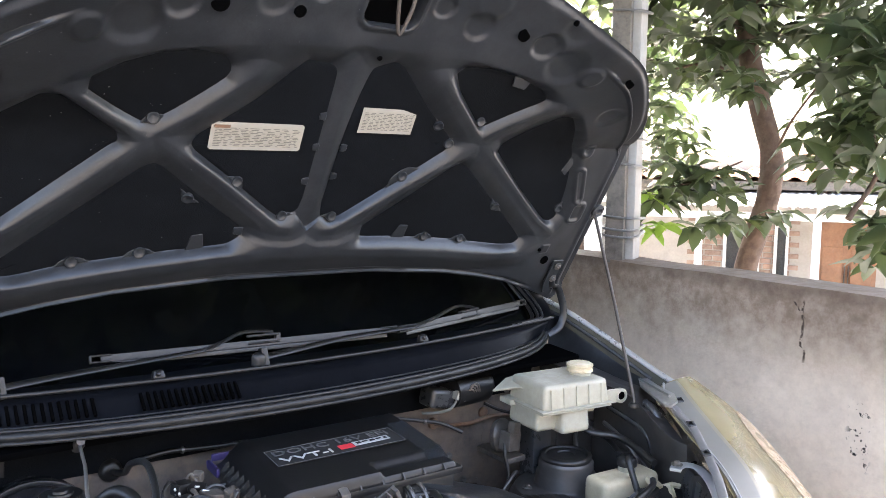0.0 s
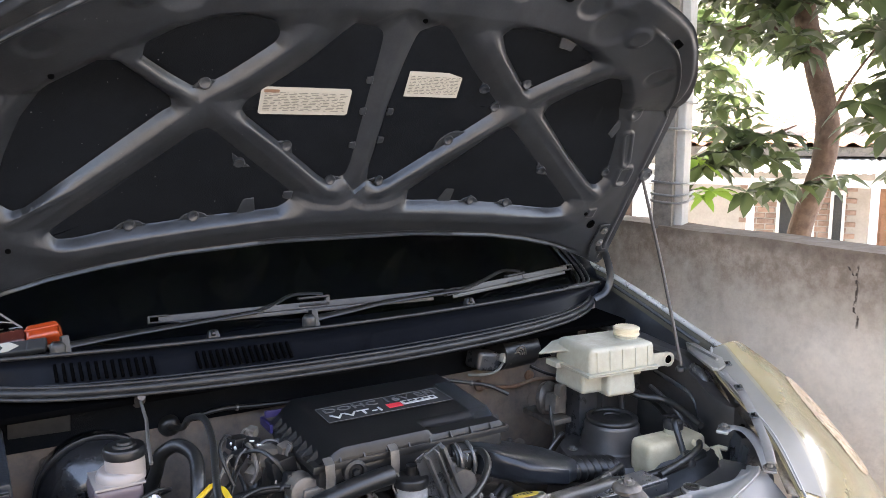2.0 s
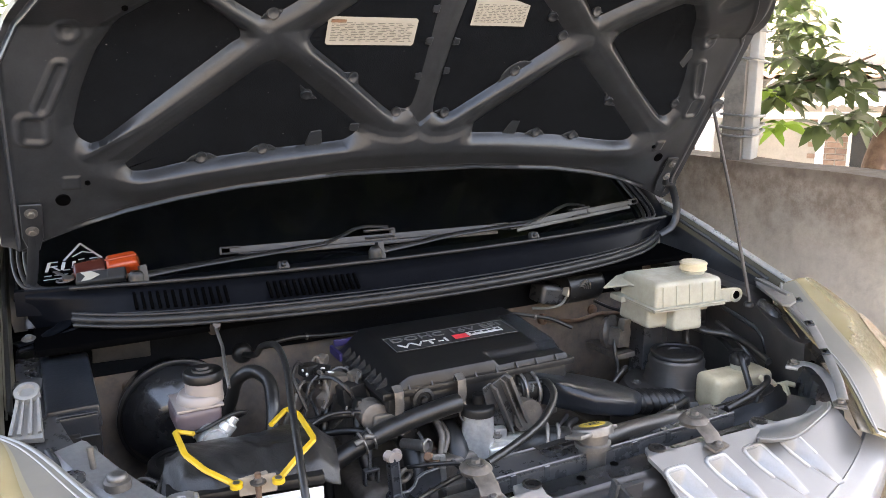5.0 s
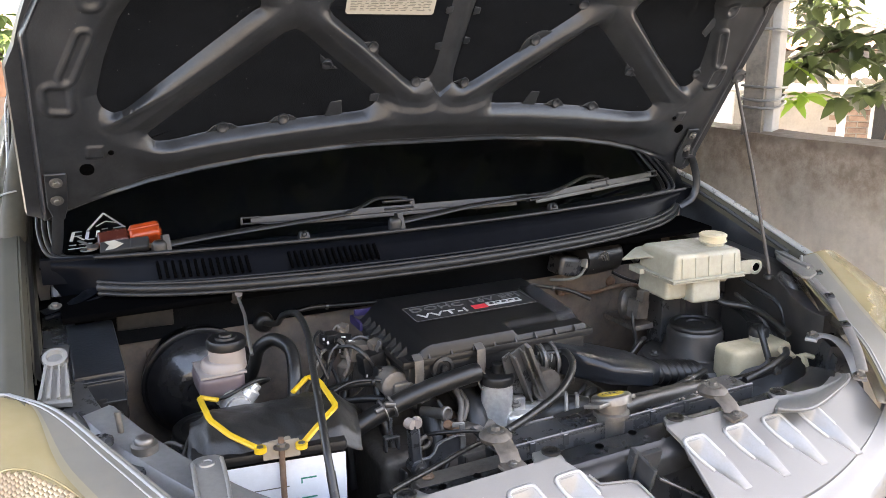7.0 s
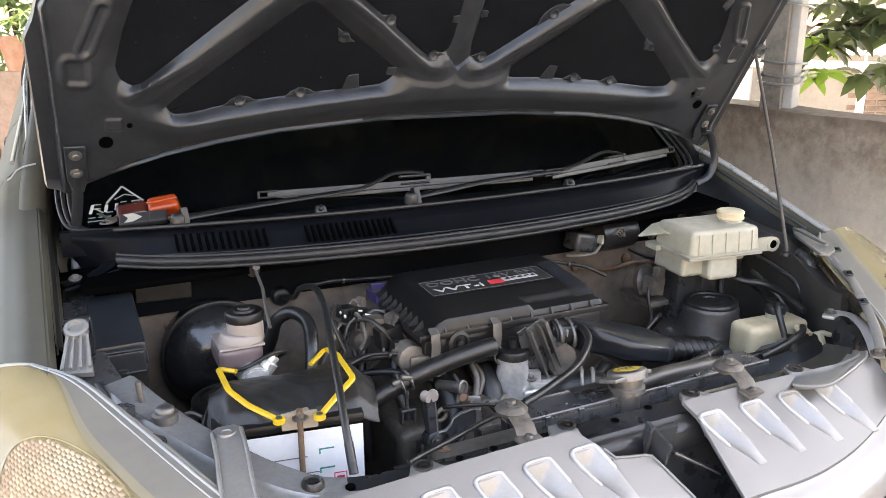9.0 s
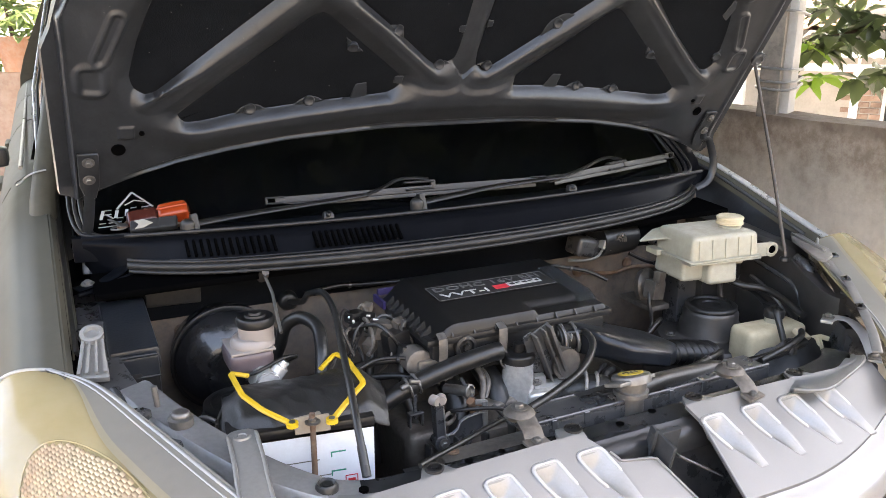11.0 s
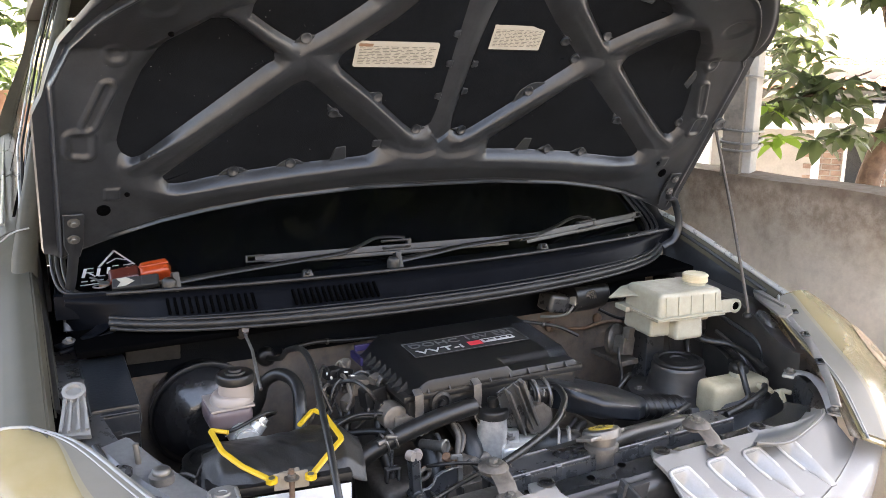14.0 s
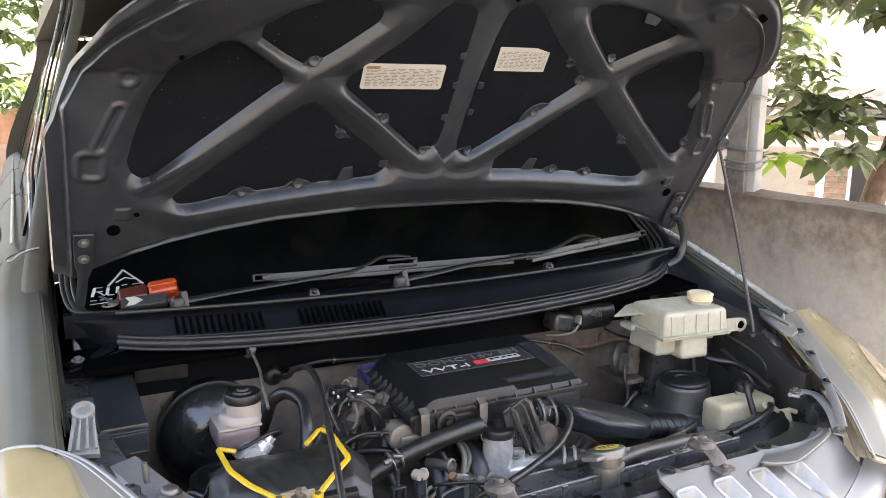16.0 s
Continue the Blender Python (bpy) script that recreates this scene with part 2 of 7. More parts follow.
    tm.inputs["B"].default_value = (0.17, 0.23, 0.09, 1)
    L.new(r.outputs["Result"], tm.inputs["A"])
    L.new(tm.outputs["Result"], t.inputs["Color"])
    ms = N.new("ShaderNodeMixShader")
    ms.inputs[0].default_value = 0.40
    L.new(b.outputs[0], ms.inputs[1])
    L.new(t.outputs[0], ms.inputs[2])
    L.new(ms.outputs[0], N["Material Output"].inputs["Surface"])
    return m


M["leaf"] = leaf_mat("leaf", (0.018, 0.032, 0.016), (0.046, 0.066, 0.034))
M["leaf_lime"] = leaf_mat("lime_leaf", (0.16, 0.30, 0.03), (0.26, 0.42, 0.05), 0.5)
M["leaf_far"] = leaf_mat("far_leaf", (0.06, 0.11, 0.03), (0.12, 0.18, 0.06), 0.6)

# ---------------------------------------------------------------- tools
ORIGIN = {}


def thing(name, at, label, category, group="", kind=""):
    ob = new(name)
    ob.location = at
    ob.empty_display_size = 0.05
    ORIGIN[ob.name] = Vector(at)
    return tagged(ob, label, category, group, kind)


def part(name, bm, material, parent=None, label="", kind="", smooth=50, category=""):
    """Links a bmesh, given in world metres, as one mesh object under a thing or a part."""
    org = ORIGIN[parent.name] if parent else Vector((0, 0, 0))
    bmesh.ops.recalc_face_normals(bm, faces=bm.faces)
    bmesh.ops.translate(bm, verts=bm.verts, vec=-org)
    me = bpy.data.meshes.new(name)
    bm.to_mesh(me)
    bm.free()
    me.materials.append(material)
    if smooth:
        me.shade_smooth()
        me.set_sharp_from_angle(angle=radians(smooth))
    ob = new(name, me)
    if smooth and 6 < len(me.polygons) < 4000:
        # flat faces stay flat between rounded edges
        ob.modifiers.new("flat_faces", "WEIGHTED_NORMAL").keep_sharp = True
    if parent:
        ob.parent = parent
    ORIGIN[ob.name] = org
    return tagged(ob, label, category, "", kind)


def box(size, m=Matrix(), bevel=0.003, seg=2, taper=1.0, taper_y=None):
    """A box centred on m, its top scaled by taper, its edges rounded."""
    bm = bmesh.new()
    bmesh.ops.create_cube(bm, size=1)
    ty = taper if taper_y is None else taper_y
    for v in bm.verts:
        k = (taper, ty) if v.co.z > 0 else (1, 1)
        v.co = Vector((v.co.x * size[0] * k[0], v.co.y * size[1] * k[1], v.co.z * size[2]))
    if bevel:
        bmesh.ops.bevel(bm, geom=bm.edges[:], offset=bevel, segments=seg, profile=0.6, affect="EDGES")
    bmesh.ops.transform(bm, matrix=m, verts=bm.verts)
    return bm


def slab(pts, depth, m=Matrix(), bevel=0.0, seg=2):
    """A flat outline in the xy plane drawn out by depth along -z, then placed by m."""
    bm = bmesh.new()
    f = bm.faces.new([bm.verts.new((p[0], p[1], 0)) for p in pts])
    r = bmesh.ops.extrude_face_region(bm, geom=[f])
    bmesh.ops.translate(bm, verts=[v for v in r["geom"] if isinstance(v, bmesh.types.BMVert)], vec=(0, 0, -depth))
    bmesh.ops.recalc_face_normals(bm, faces=bm.faces)
    if bevel:
        bmesh.ops.bevel(bm, geom=bm.edges[:], offset=bevel, segments=seg, profile=0.6, affect="EDGES")
    bmesh.ops.transform(bm, matrix=m, verts=bm.verts)
    return bm


def spline(pts, n=6, closed=False):
    """Catmull-Rom points through pts."""
    P = [Vector(p) for p in pts]
    out = []
    k = len(P)
    for i in range(k if closed else k - 1):
        if closed:
            a, b, c, d = P[i - 1], P[i], P[(i + 1) % k], P[(i + 2) % k]
        else:
            a, b, c, d = P[max(0, i - 1)], P[i], P[i + 1], P[min(k - 1, i + 2)]
        for j in range(n):
            t = j / n
            out.append(0.5 * ((2 * b) + (c - a) * t + (2 * a - 5 * b + 4 * c - d) * t * t + (3 * b - a - 3 * c + d) * t ** 3))
    if not closed:
        out.append(P[-1])
    return out


def sweep(path, radius, seg=10, flat=1.0, bm=None, closed=False, up=None):
    """A tube along path; radius may be a list; flat squeezes the section."""
    bm = bm or bmesh.new()
    P = [Vector(p) for p in path]
    n = len(P)
    R = radius if isinstance(radius, (list, tuple)) else [radius] * n
    rings, prev = [], None
    for i in range(n):
        d = (P[(i + 1) % n] - P[i - 1]) if closed else (P[min(n - 1, i + 1)] - P[max(0, i - 1)])
        d.normalize()
        if prev is None or up:
            ref = Vector(up) if up else (Vector((0, 0, 1)) if abs(d.z) < 0.9 else Vector((1, 0, 0)))
            prev = (ref - d * ref.dot(d)).normalized()
        else:
            prev = (prev - d * prev.dot(d)).normalized()
        s = d.cross(prev)
        rings.append([bm.verts.new(P[i] + R[i] * (math.cos(2 * math.pi * j / seg) * s + flat * math.sin(2 * math.pi * j / seg) * prev)) for j in range(seg)])
    for i in range(n if closed else n - 1):
        a, b = rings[i], rings[(i + 1) % n]
        for j in range(seg):
            bm.faces.new((a[j], a[(j + 1) % seg], b[(j + 1) % seg], b[j]))
    if not closed:
        bm.faces.new(rings[0][::-1])
        bm.faces.new(rings[-1])
    return bm


def hose(pts, radius, n=6, seg=10, flat=1.0):
    return sweep(spline(pts, n), radius, seg, flat)


def lathe(profile, m=Matrix(), seg=24):
    """Turns (radius, height) pairs round z."""
    bm = bmesh.new()
    rings = []
    for r, z in profile:
        rings.append([bm.verts.new((r * math.cos(2 * math.pi * j / seg), r * math.sin(2 * math.pi * j / seg), z)) for j in range(seg)])
    for a, b in zip(rings, rings[1:]):
        for j in range(seg):
            bm.faces.new((a[j], a[(j + 1) % seg], b[(j + 1) % seg], b[j]))
    bm.faces.new(rings[0][::-1])
    bm.faces.new(rings[-1])
    bmesh.ops.transform(bm, matrix=m, verts=bm.verts)
    return bm


def join(*bms):
    """Several bmeshes as one."""
    out = bmesh.new()
    for b in bms:
        me = bpy.data.meshes.new("tmp")
        b.to_mesh(me)
        b.free()
        out.from_mesh(me)
        bpy.data.meshes.remove(me)
    return out


def grid(nu, nv, fn):
    """A sheet whose points are fn(u, v), u and v from 0 to 1."""
    bm = bmesh.new()
    V = [[bm.verts.new(fn(i / nu, j / nv)) for j in range(nv + 1)] for i in range(nu + 1)]
    for i in range(nu):
        for j in range(nv):
            bm.faces.new((V[i][j], V[i + 1][j], V[i + 1][j + 1], V[i][j + 1]))
    return bm


def shell(nu, nv, fn, back):
    """A closed sheet: fn on the front and back(u, v) behind it."""
    bm = bmesh.new()
    F = [[bm.verts.new(fn(i / nu, j / nv)) for j in range(nv + 1)] for i in range(nu + 1)]
    B = [[bm.verts.new(back(i / nu, j / nv)) for j in range(nv + 1)] for i in range(nu + 1)]
    for i in range(nu):
        for j in range(nv):
            bm.faces.new((F[i][j], F[i + 1][j], F[i + 1][j + 1], F[i][j + 1]))
            bm.faces.new((B[i][j], B[i][j + 1], B[i + 1][j + 1], B[i + 1][j]))
    for i in range(nu):
        for j in (0, nv):
            bm.faces.new((F[i][j], B[i][j], B[i + 1][j], F[i + 1][j]))
    for j in range(nv):
        for i in (0, nu):
            bm.faces.new((F[i][j], F[i][j + 1], B[i][j + 1], B[i][j]))
    return bm


def lerp(a, b, t):
    return a + (b - a) * t


def ease(a, b, x):
    t = min(1, max(0, (x - a) / (b - a)))
    return t * t * (3 - 2 * t)


def curve_at(knots, x):
    """Smooth value of a (x, y) table."""
    for (x0, y0), (x1, y1) in zip(knots, knots[1:]):
        if x <= x1:
            t = max(0, (x - x0) / (x1 - x0))
            return lerp(y0, y1, t)
    return knots[-1][1]


def inside(p, poly):
    x, y = p
    c = False
    for (x0, y0), (x1, y1) in zip(poly, poly[1:] + poly[:1]):
        if (y0 > y) != (y1 > y) and x < (x1 - x0) * (y - y0) / (y1 - y0) + x0:
            c = not c
    return c


def seg_dist(p, a, b):
    ax, ay = a
    dx, dy = b[0] - ax, b[1] - ay
    t = max(0, min(1, ((p[0] - ax) * dx + (p[1] - ay) * dy) / (dx * dx + dy * dy + 1e-12)))
    return math.hypot(p[0] - ax - t * dx, p[1] - ay - t * dy)


def poly_dist(p, poly):
    """Signed distance to an outline, positive inside."""
    d = min(seg_dist(p, a, b) for a, b in zip(poly, poly[1:] + poly[:1]))
    return d if inside(p, poly) else -d


def words(text, size, m, material, parent, name="lettering", depth=0.0006, label="", width=0.0):
    """Raised lettering in the built-in font, as a mesh; width stretches it to that length."""
    cu = bpy.data.curves.new("tmp", "FONT")
    cu.body, cu.size, cu.extrude, cu.resolution_u = text, size, depth, 2
    cu.align_x, cu.align_y = "CENTER", "CENTER"
    ob = new("tmp", cu)
    bpy.context.view_layer.update()
    me = bpy.data.meshes.new_from_object(ob.evaluated_get(bpy.context.evaluated_depsgraph_get()))
    bpy.data.objects.remove(ob)
    bm = bmesh.new()
    bm.from_mesh(me)
    bpy.data.meshes.remove(me)
    if width:
        xs = [v.co.x for v in bm.verts]
        k = width / (max(xs) - min(xs))
        for v in bm.verts:
            v.co.x *= k
    bmesh.ops.transform(bm, matrix=m, verts=bm.verts)
    return part(name, bm, material, parent, label, smooth=0)


def facing(at, right, up):
    """A frame at `at` whose x runs along right and y along up."""
    x = Vector(right).normalized()
    z = x.cross(Vector(up)).normalized()
    y = z.cross(x)
    return Matrix(((x.x, y.x, z.x, at[0]), (x.y, y.y, z.y, at[1]), (x.z, y.z, z.z, at[2]), (0, 0, 0, 1)))


def bolt(name, at, axis, r, parent, material=None, label=""):
    m = Vector(axis).to_track_quat("Z", "Y").to_matrix().to_4x4()
    m.translation = Vector(at)
    bm = join(lathe([(r * 1.7, 0), (r * 1.7, r * 0.25), (r * 1.2, r * 0.3)], m, 16), lathe([(r, r * 0.25), (r, r * 0.95), (r * 0.8, r * 1.1)], m, 6))
    return part(name, bm, material or M["steel"], parent, label, smooth=25)

# ---------------------------------------------------------------- ground, wall, post, tree, house
def ground_z(x, y):
    return -1.25 * ease(1.42, 1.5, x) + .02 * noise.noise((x * .3, y * .3, 0))


gx = [-400, -60, -12, -6, -4, -3, -2, -1, 0, 1, 1.40, 1.52, 2, 3, 4, 6, 9, 14, 60, 400]
gy = [-400, -60, -12, -6, -4, -3, -2, -1, 0, 1, 2, 3, 4, 6, 9, 14, 30, 80, 400]
bm = bmesh.new()
V = [[bm.verts.new((x, y, ground_z(x, y))) for y in gy] for x in gx]
for i in range(len(gx) - 1):
    for j in range(len(gy) - 1):
        bm.faces.new((V[i][j], V[i + 1][j], V[i + 1][j + 1], V[i][j + 1]))
tagged(part("ground", bm, M["ground"]), "worn grey-brown concrete yard", "ground", "", "structure")


def wall_face(u, v):
    y, z = lerp(-2.5, 6.0, u), lerp(-1.3, 1.030, v)
    return Vector((1.30 + .004 * noise.noise((y * 3, z * 3, 0)), y, z + (.006 * noise.noise((y * 4, 0, 3)) if v == 1 else 0)))


def stain_wall(m):
    """Dark runs and mould on the rendered wall: a dirty band below its top, one streak and specks."""
    N, L = m.node_tree.nodes, m.node_tree.links
    b = N["Principled BSDF"]
    old = b.inputs["Base Color"].links[0].from_socket
    tc = N.new("ShaderNodeTexCoord")
    sp = N.new("ShaderNodeSeparateXYZ")
    L.new(tc.outputs["Object"], sp.inputs[0])
    nz = N.new("ShaderNodeTexNoise")
    nz.inputs["Scale"].default_value, nz.inputs["Detail"].default_value = 5, 6
    L.new(tc.outputs["Object"], nz.inputs["Vector"])

    def math_node(op, a, c):
        n = N.new("ShaderNodeMath")
        n.operation = op
        for i, v in enumerate((a, c)):
            if isinstance(v, (int, float)):
                n.inputs[i].default_value = v
            else:
                L.new(v, n.inputs[i])
        return n.outputs[0]

    def ramp(v, a, c):
        n = N.new("ShaderNodeMapRange")
        n.interpolation_type = "SMOOTHSTEP"
        n.inputs["From Min"].default_value, n.inputs["From Max"].default_value = a, c
        L.new(v, n.inputs["Value"])
        return n.outputs[0]
    zz = math_node("ADD", sp.outputs["Z"], math_node("MULTIPLY", nz.outputs["Fac"], .15))
    band = math_node("MULTIPLY", ramp(zz, .75, 1.06), .95)
    fine = N.new("ShaderNodeTexNoise")
    fine.inputs["Scale"].default_value, fine.inputs["Detail"].default_value, fine.inputs["Roughness"].default_value = 22, 10, .70
    L.new(tc.outputs["Object"], fine.inputs["Vector"])
    grit = math_node("ADD", math_node("MULTIPLY", ramp(fine.outputs["Fac"], .28, .70), .30), .70)
    band = math_node("MULTIPLY", band, grit)
    scab = math_node("MULTIPLY", ramp(fine.outputs["Fac"], .50, .72), .13)
    rim = math_node("MULTIPLY", ramp(math_node("ADD", sp.outputs["Z"], math_node("MULTIPLY", nz.outputs["Fac"], .06)), 1.015, 1.05), .55)
    wob = math_node("ADD", sp.outputs["Y"], math_node("MULTIPLY", nz.outputs["Fac"], .06))
    bend = math_node("ADD", wob, math_node("MULTIPLY", ramp(sp.outputs["Z"], .868, .876), -.012))
    dy = math_node("ABSOLUTE", math_node("SUBTRACT", bend, .626), 0)
    fork = math_node("ABSOLUTE", math_node("SUBTRACT", math_node("ADD", wob, math_node("MULTIPLY", sp.outputs["Z"], -.9)), -.222), 0)
    fork = math_node("MULTIPLY", math_node("SUBTRACT", 1.0, ramp(fork, .001, .005)), math_node("MULTIPLY", ramp(sp.outputs["Z"], .945, .955), math_node("SUBTRACT", 1.0, ramp(sp.outputs["Z"], .985, .99))))
    streak = math_node("MULTIPLY", math_node("SUBTRACT", 1.0, ramp(dy, .001, .006)), math_node("MULTIPLY", ramp(sp.outputs["Z"], .82, .85), math_node("SUBTRACT", 1.0, ramp(sp.outputs["Z"], .985, 1.0))))
    streak = math_node("MAXIMUM", streak, fork)
    vor = N.new("ShaderNodeTexNoise")
    vor.inputs["Scale"].default_value, vor.inputs["Detail"].default_value = 75, 4
    L.new(tc.outputs["Object"], vor.inputs["Vector"])
    streak = math_node("MULTIPLY", streak, ramp(vor.outputs["Fac"], .40, .50))
    dm = math_node("ABSOLUTE", math_node("SUBTRACT", wob, .475), 0)
    mould = math_node("MULTIPLY", ramp(vor.outputs["Fac"], .60, .63), math_node("MULTIPLY", math_node("SUBTRACT", 1.0, ramp(dm, .012, .035)), math_node("MULTIPLY", ramp(sp.outputs["Z"], .58, .62), math_node("SUBTRACT", 1.0, ramp(sp.outputs["Z"], .74, .78)))))
    col = old
    for fac, c in ((scab, (.30, .235, .18, 1)), (band, (.150, .105, .075, 1)), (rim, (.10, .065, .045, 1)), (streak, (.045, .030, .022, 1)), (mould, (.02, .018, .016, 1))):
        mx = N.new("ShaderNodeMix")
        mx.data_type = "RGBA"
        mx.inputs["B"].default_value = c
        L.new(fac, mx.inputs["Factor"])
        L.new(col, mx.inputs["A"])
        col = mx.outputs["Result"]
    L.new(col, b.inputs["Base Color"])


stain_wall(M["concrete"])
tagged(part("wall_east", shell(170, 40, wall_face, lambda u, v: wall_face(u, v) + Vector((.15, 0, 0))), M["concrete"], smooth=40), "grey rendered boundary wall, stained along its top", "wall", "", "structure")

post = thing("concrete_post", (1.385, 1.30, 1.03), "grey concrete post bound with pale wire", "post")
PT = pose(1.385, 1.295, 0, 0, 0, 28)
part("shaft", box((.088, .088, 3.2), PT @ pose(0, 0, 2.62), .008, 2), M["post"], post)
# darker strip along the left side of the post
part("dark_side_strip", box((.035, .060, 3.1), PT @ pose(-.068, .01, 2.57), .004), M["grime"], post)
for z in (1.115, 1.135, 1.165, 1.33, 1.42, 1.60, 1.82):
    k = random.uniform(-.02, .02)
    part("wire", sweep(spline([PT @ Vector((x, y, z + k * x * 8 + .008 * math.sin(9 * y))) for x, y in ((-.09, -.03), (-.05, -.056), (.0, -.056), (.054, -.052), (.056, 0), (.052, .056), (0, .056), (-.085, .045))], 4, True), .0042, 6, closed=True), M["silver_plastic"], post, "pale binding wire")

# unseen walls behind and beside the camera, added to block and bounce light
M["west_plaster"] = mat("west_wall_plaster", (.42, .39, .34), .9, 0, .3, 12, .3, .3)
M["plaster"] = mat("plain_plaster", (.37, .36, .345), .9, 0, .12, 20, .2)
tagged(part("light_wall_south", box((9.0, .2, 2.5), pose(-1.8, -3.55, 1.25), .01), M["plaster"]), "unseen plain wall, added to shape the light", "wall", "", "structure")
tagged(part("light_wall_west", box((.2, 5.6, 1.7), pose(-3.6, -.75, .85), .01), M["west_plaster"]), "unseen pale side wall, added to shape the light", "wall", "", "structure")

# ---------------------------------------------------------------- the car
car = thing("car", (0, 1.2, 0), "silver-grey compact family van parked with its bonnet propped open", "car")

# bonnet: x across, s along it from the hinge line, h out of its inner face
TILT = radians(58.72)
CT, ST = math.cos(TILT), math.sin(TILT)


def crown(x, s):
    """How far the nose of the bonnet bends over."""
    return 0.345 * max(0, s - .44) ** 2 + 2.0 * x * x * max(0, s - .46)


def hood_pt(x, s, h=0.0):
    h += crown(x, s)
    return Vector((x, 0.902 - CT * s - ST * h, 0.971 + ST * s - CT * h))


S_LOW = [(0, .175), (.14, .175), (.32, .160), (.42, .143), (.50, .124), (.58, .096), (.624, .078), (.66, .058), (.70, .075)]
S_TOP = [(p.x, p.y) for p in spline([(x, t, 0) for x, t in ((0, .800), (.15, .792), (.27, .768), (.40, .722), (.47, .694), (.512, .666), (.575, .604), (.630, .543), (.668, .492), (.688, .452), (.70, .40))], 6)]
S_TOP_L = [(p.x, p.y) for p in spline([(x, t, 0) for x, t in ((0, .800), (.15, .792), (.27, .768), (.40, .722), (.48, .680), (.545, .632), (.592, .582), (.620, .525), (.650, .458), (.668, .420), (.681, .387), (.690, .355), (.70, .31))], 6)]
# outlines of the felt pads, one list for each opening between the ribs
PAD_NOSE_L = [(-.388, .530), (-.350, .500), (-.315, .478), (-.300, .477), (-.268, .500), (-.206, .556), (-.203, .575), (-.217, .592), (-.260, .600), (-.305, .594), (-.350, .577), (-.386, .552)]
PAD_SIDE_L = [(-.340, .440), (-.342, .455), (-.420, .521), (-.445, .520), (-.500, .472), (-.532, .420), (-.553, .360), (-.566, .300), (-.560, .278), (-.545, .266), (-.528, .272), (-.481, .315), (-.413, .377), (-.352, .432)]
PAD_LOW_L = [(-.497, .226), (-.487, .211), (-.462, .211), (-.404, .224), (-.275, .240), (-.150, .251), (-.129, .268), (-.131, .284), (-.211, .349), (-.270, .398), (-.284, .404), (-.302, .396), (-.358, .347)]
PAD_MID_L = [(-.085, .592), (-.048, .588), (-.033, .575), (-.030, .513), (-.032, .341), (-.042, .313), (-.068, .304), (-.088, .316), (-.168, .382), (-.227, .428), (-.234, .440), (-.228, .453), (-.152, .519), (-.102, .575)]
PAD_MID_R = [(.020, .537), (.029, .586), (.060, .601), (.082, .594), (.152, .526), (.224, .466), (.232, .453), (.223, .438), (.141, .374), (.050, .304), (.030, .296), (.012, .302), (.007, .330), (.012, .446)]
PAD_LOW_R = [(.103, .255), (.180, .251), (.300, .239), (.445, .217), (.485, .217), (.496, .232), (.358, .348), (.290, .404), (.272, .412), (.252, .402), (.180, .340), (.103, .277)]
PAD_SIDE_R = [(.346, .442), (.354, .458), (.440, .536), (.462, .537), (.497, .504), (.542, .440), (.568, .360), (.577, .292), (.565, .275), (.545, .276), (.440, .357)]
PAD_NOSE_R = [(.286, .496), (.270, .499), (.202, .564), (.182, .595), (.192, .610), (.236, .616), (.300, .607), (.355, .589), (.375, .573), (.366, .558)]
PADS = [PAD_NOSE_L, PAD_SIDE_L, PAD_LOW_L, PAD_MID_L, PAD_MID_R, PAD_LOW_R, PAD_SIDE_R, PAD_NOSE_R]
# crests of the pressed ribs: points and how far they stand out
CRESTS = [([(-.552, .253), (-.4615, .3097), (-.379, .379), (-.305, .447), (-.2393, .4965), (-.168, .564)], .004), ([(-.302, .448), (-.318, .457), (-.362, .488), (-.415, .531)], .004),
          ([(-.290, .455), (-.2432, .4231), (-.1746, .3734), (-.0718, .2882), (-.050, .283)], .004), ([(.573, .248), (.5136, .284), (.389, .386), (.2698, .4822), (.157, .583)], .004),
          ([(.285, .468), (.3446, .5177), (.405, .562)], .004), ([(.280, .452), (.2493, .4286), (.1409, .3537), (.0364, .280), (.020, .278)], .004), ([(-.007, .610), (-.012, .315)], -.005)]
# the frame round the ribs: over the arch, then back along the crest of the lower bar
FRAME = [(-.551, .212), (-.583, .255), (-.595, .300), (-.590, .350), (-.570, .410), (-.535, .468), (-.490, .513), (-.432, .5586), (-.3705, .5946), (-.302, .611), (-.142, .6256), (.044, .633), (.200, .633), (.344, .614), (.4625, .560), (.535, .495),
         (.575, .430), (.600, .360), (.605, .300), (.592, .255), (.556, .218), (.502, .200), (.409, .203), (.180, .228), (.093, .2345), (0, .2375), (-.093, .238), (-.180, .233), (-.327, .2177), (-.480, .1954)]
LIP = -.0115


def edges(pts, closed):
    return list(zip(pts, pts[1:] + pts[:1])) if closed else list(zip(pts, pts[1:]))


def near(X, S, segs):
    """Distance of all points to the nearest of the given stretches."""
    best = np.full(X.shape, 9.0)
    for (ax, ay), (bx, by) in segs:
        dx, dy = bx - ax, by - ay
        t = np.clip(((X - ax) * dx + (S - ay) * dy) / (dx * dx + dy * dy + 1e-12), 0, 1)
        best = np.minimum(best, np.hypot(X - ax - t * dx, S - ay - t * dy))
    return best


def within(X, S, poly):
    c = np.zeros(X.shape, bool)
    for (x0, y0), (x1, y1) in edges(poly, True):
        if y0 != y1:
            c ^= ((y0 > S) != (y1 > S)) & (X < (x1 - x0) * (S - y0) / (y1 - y0) + x0)
    return c


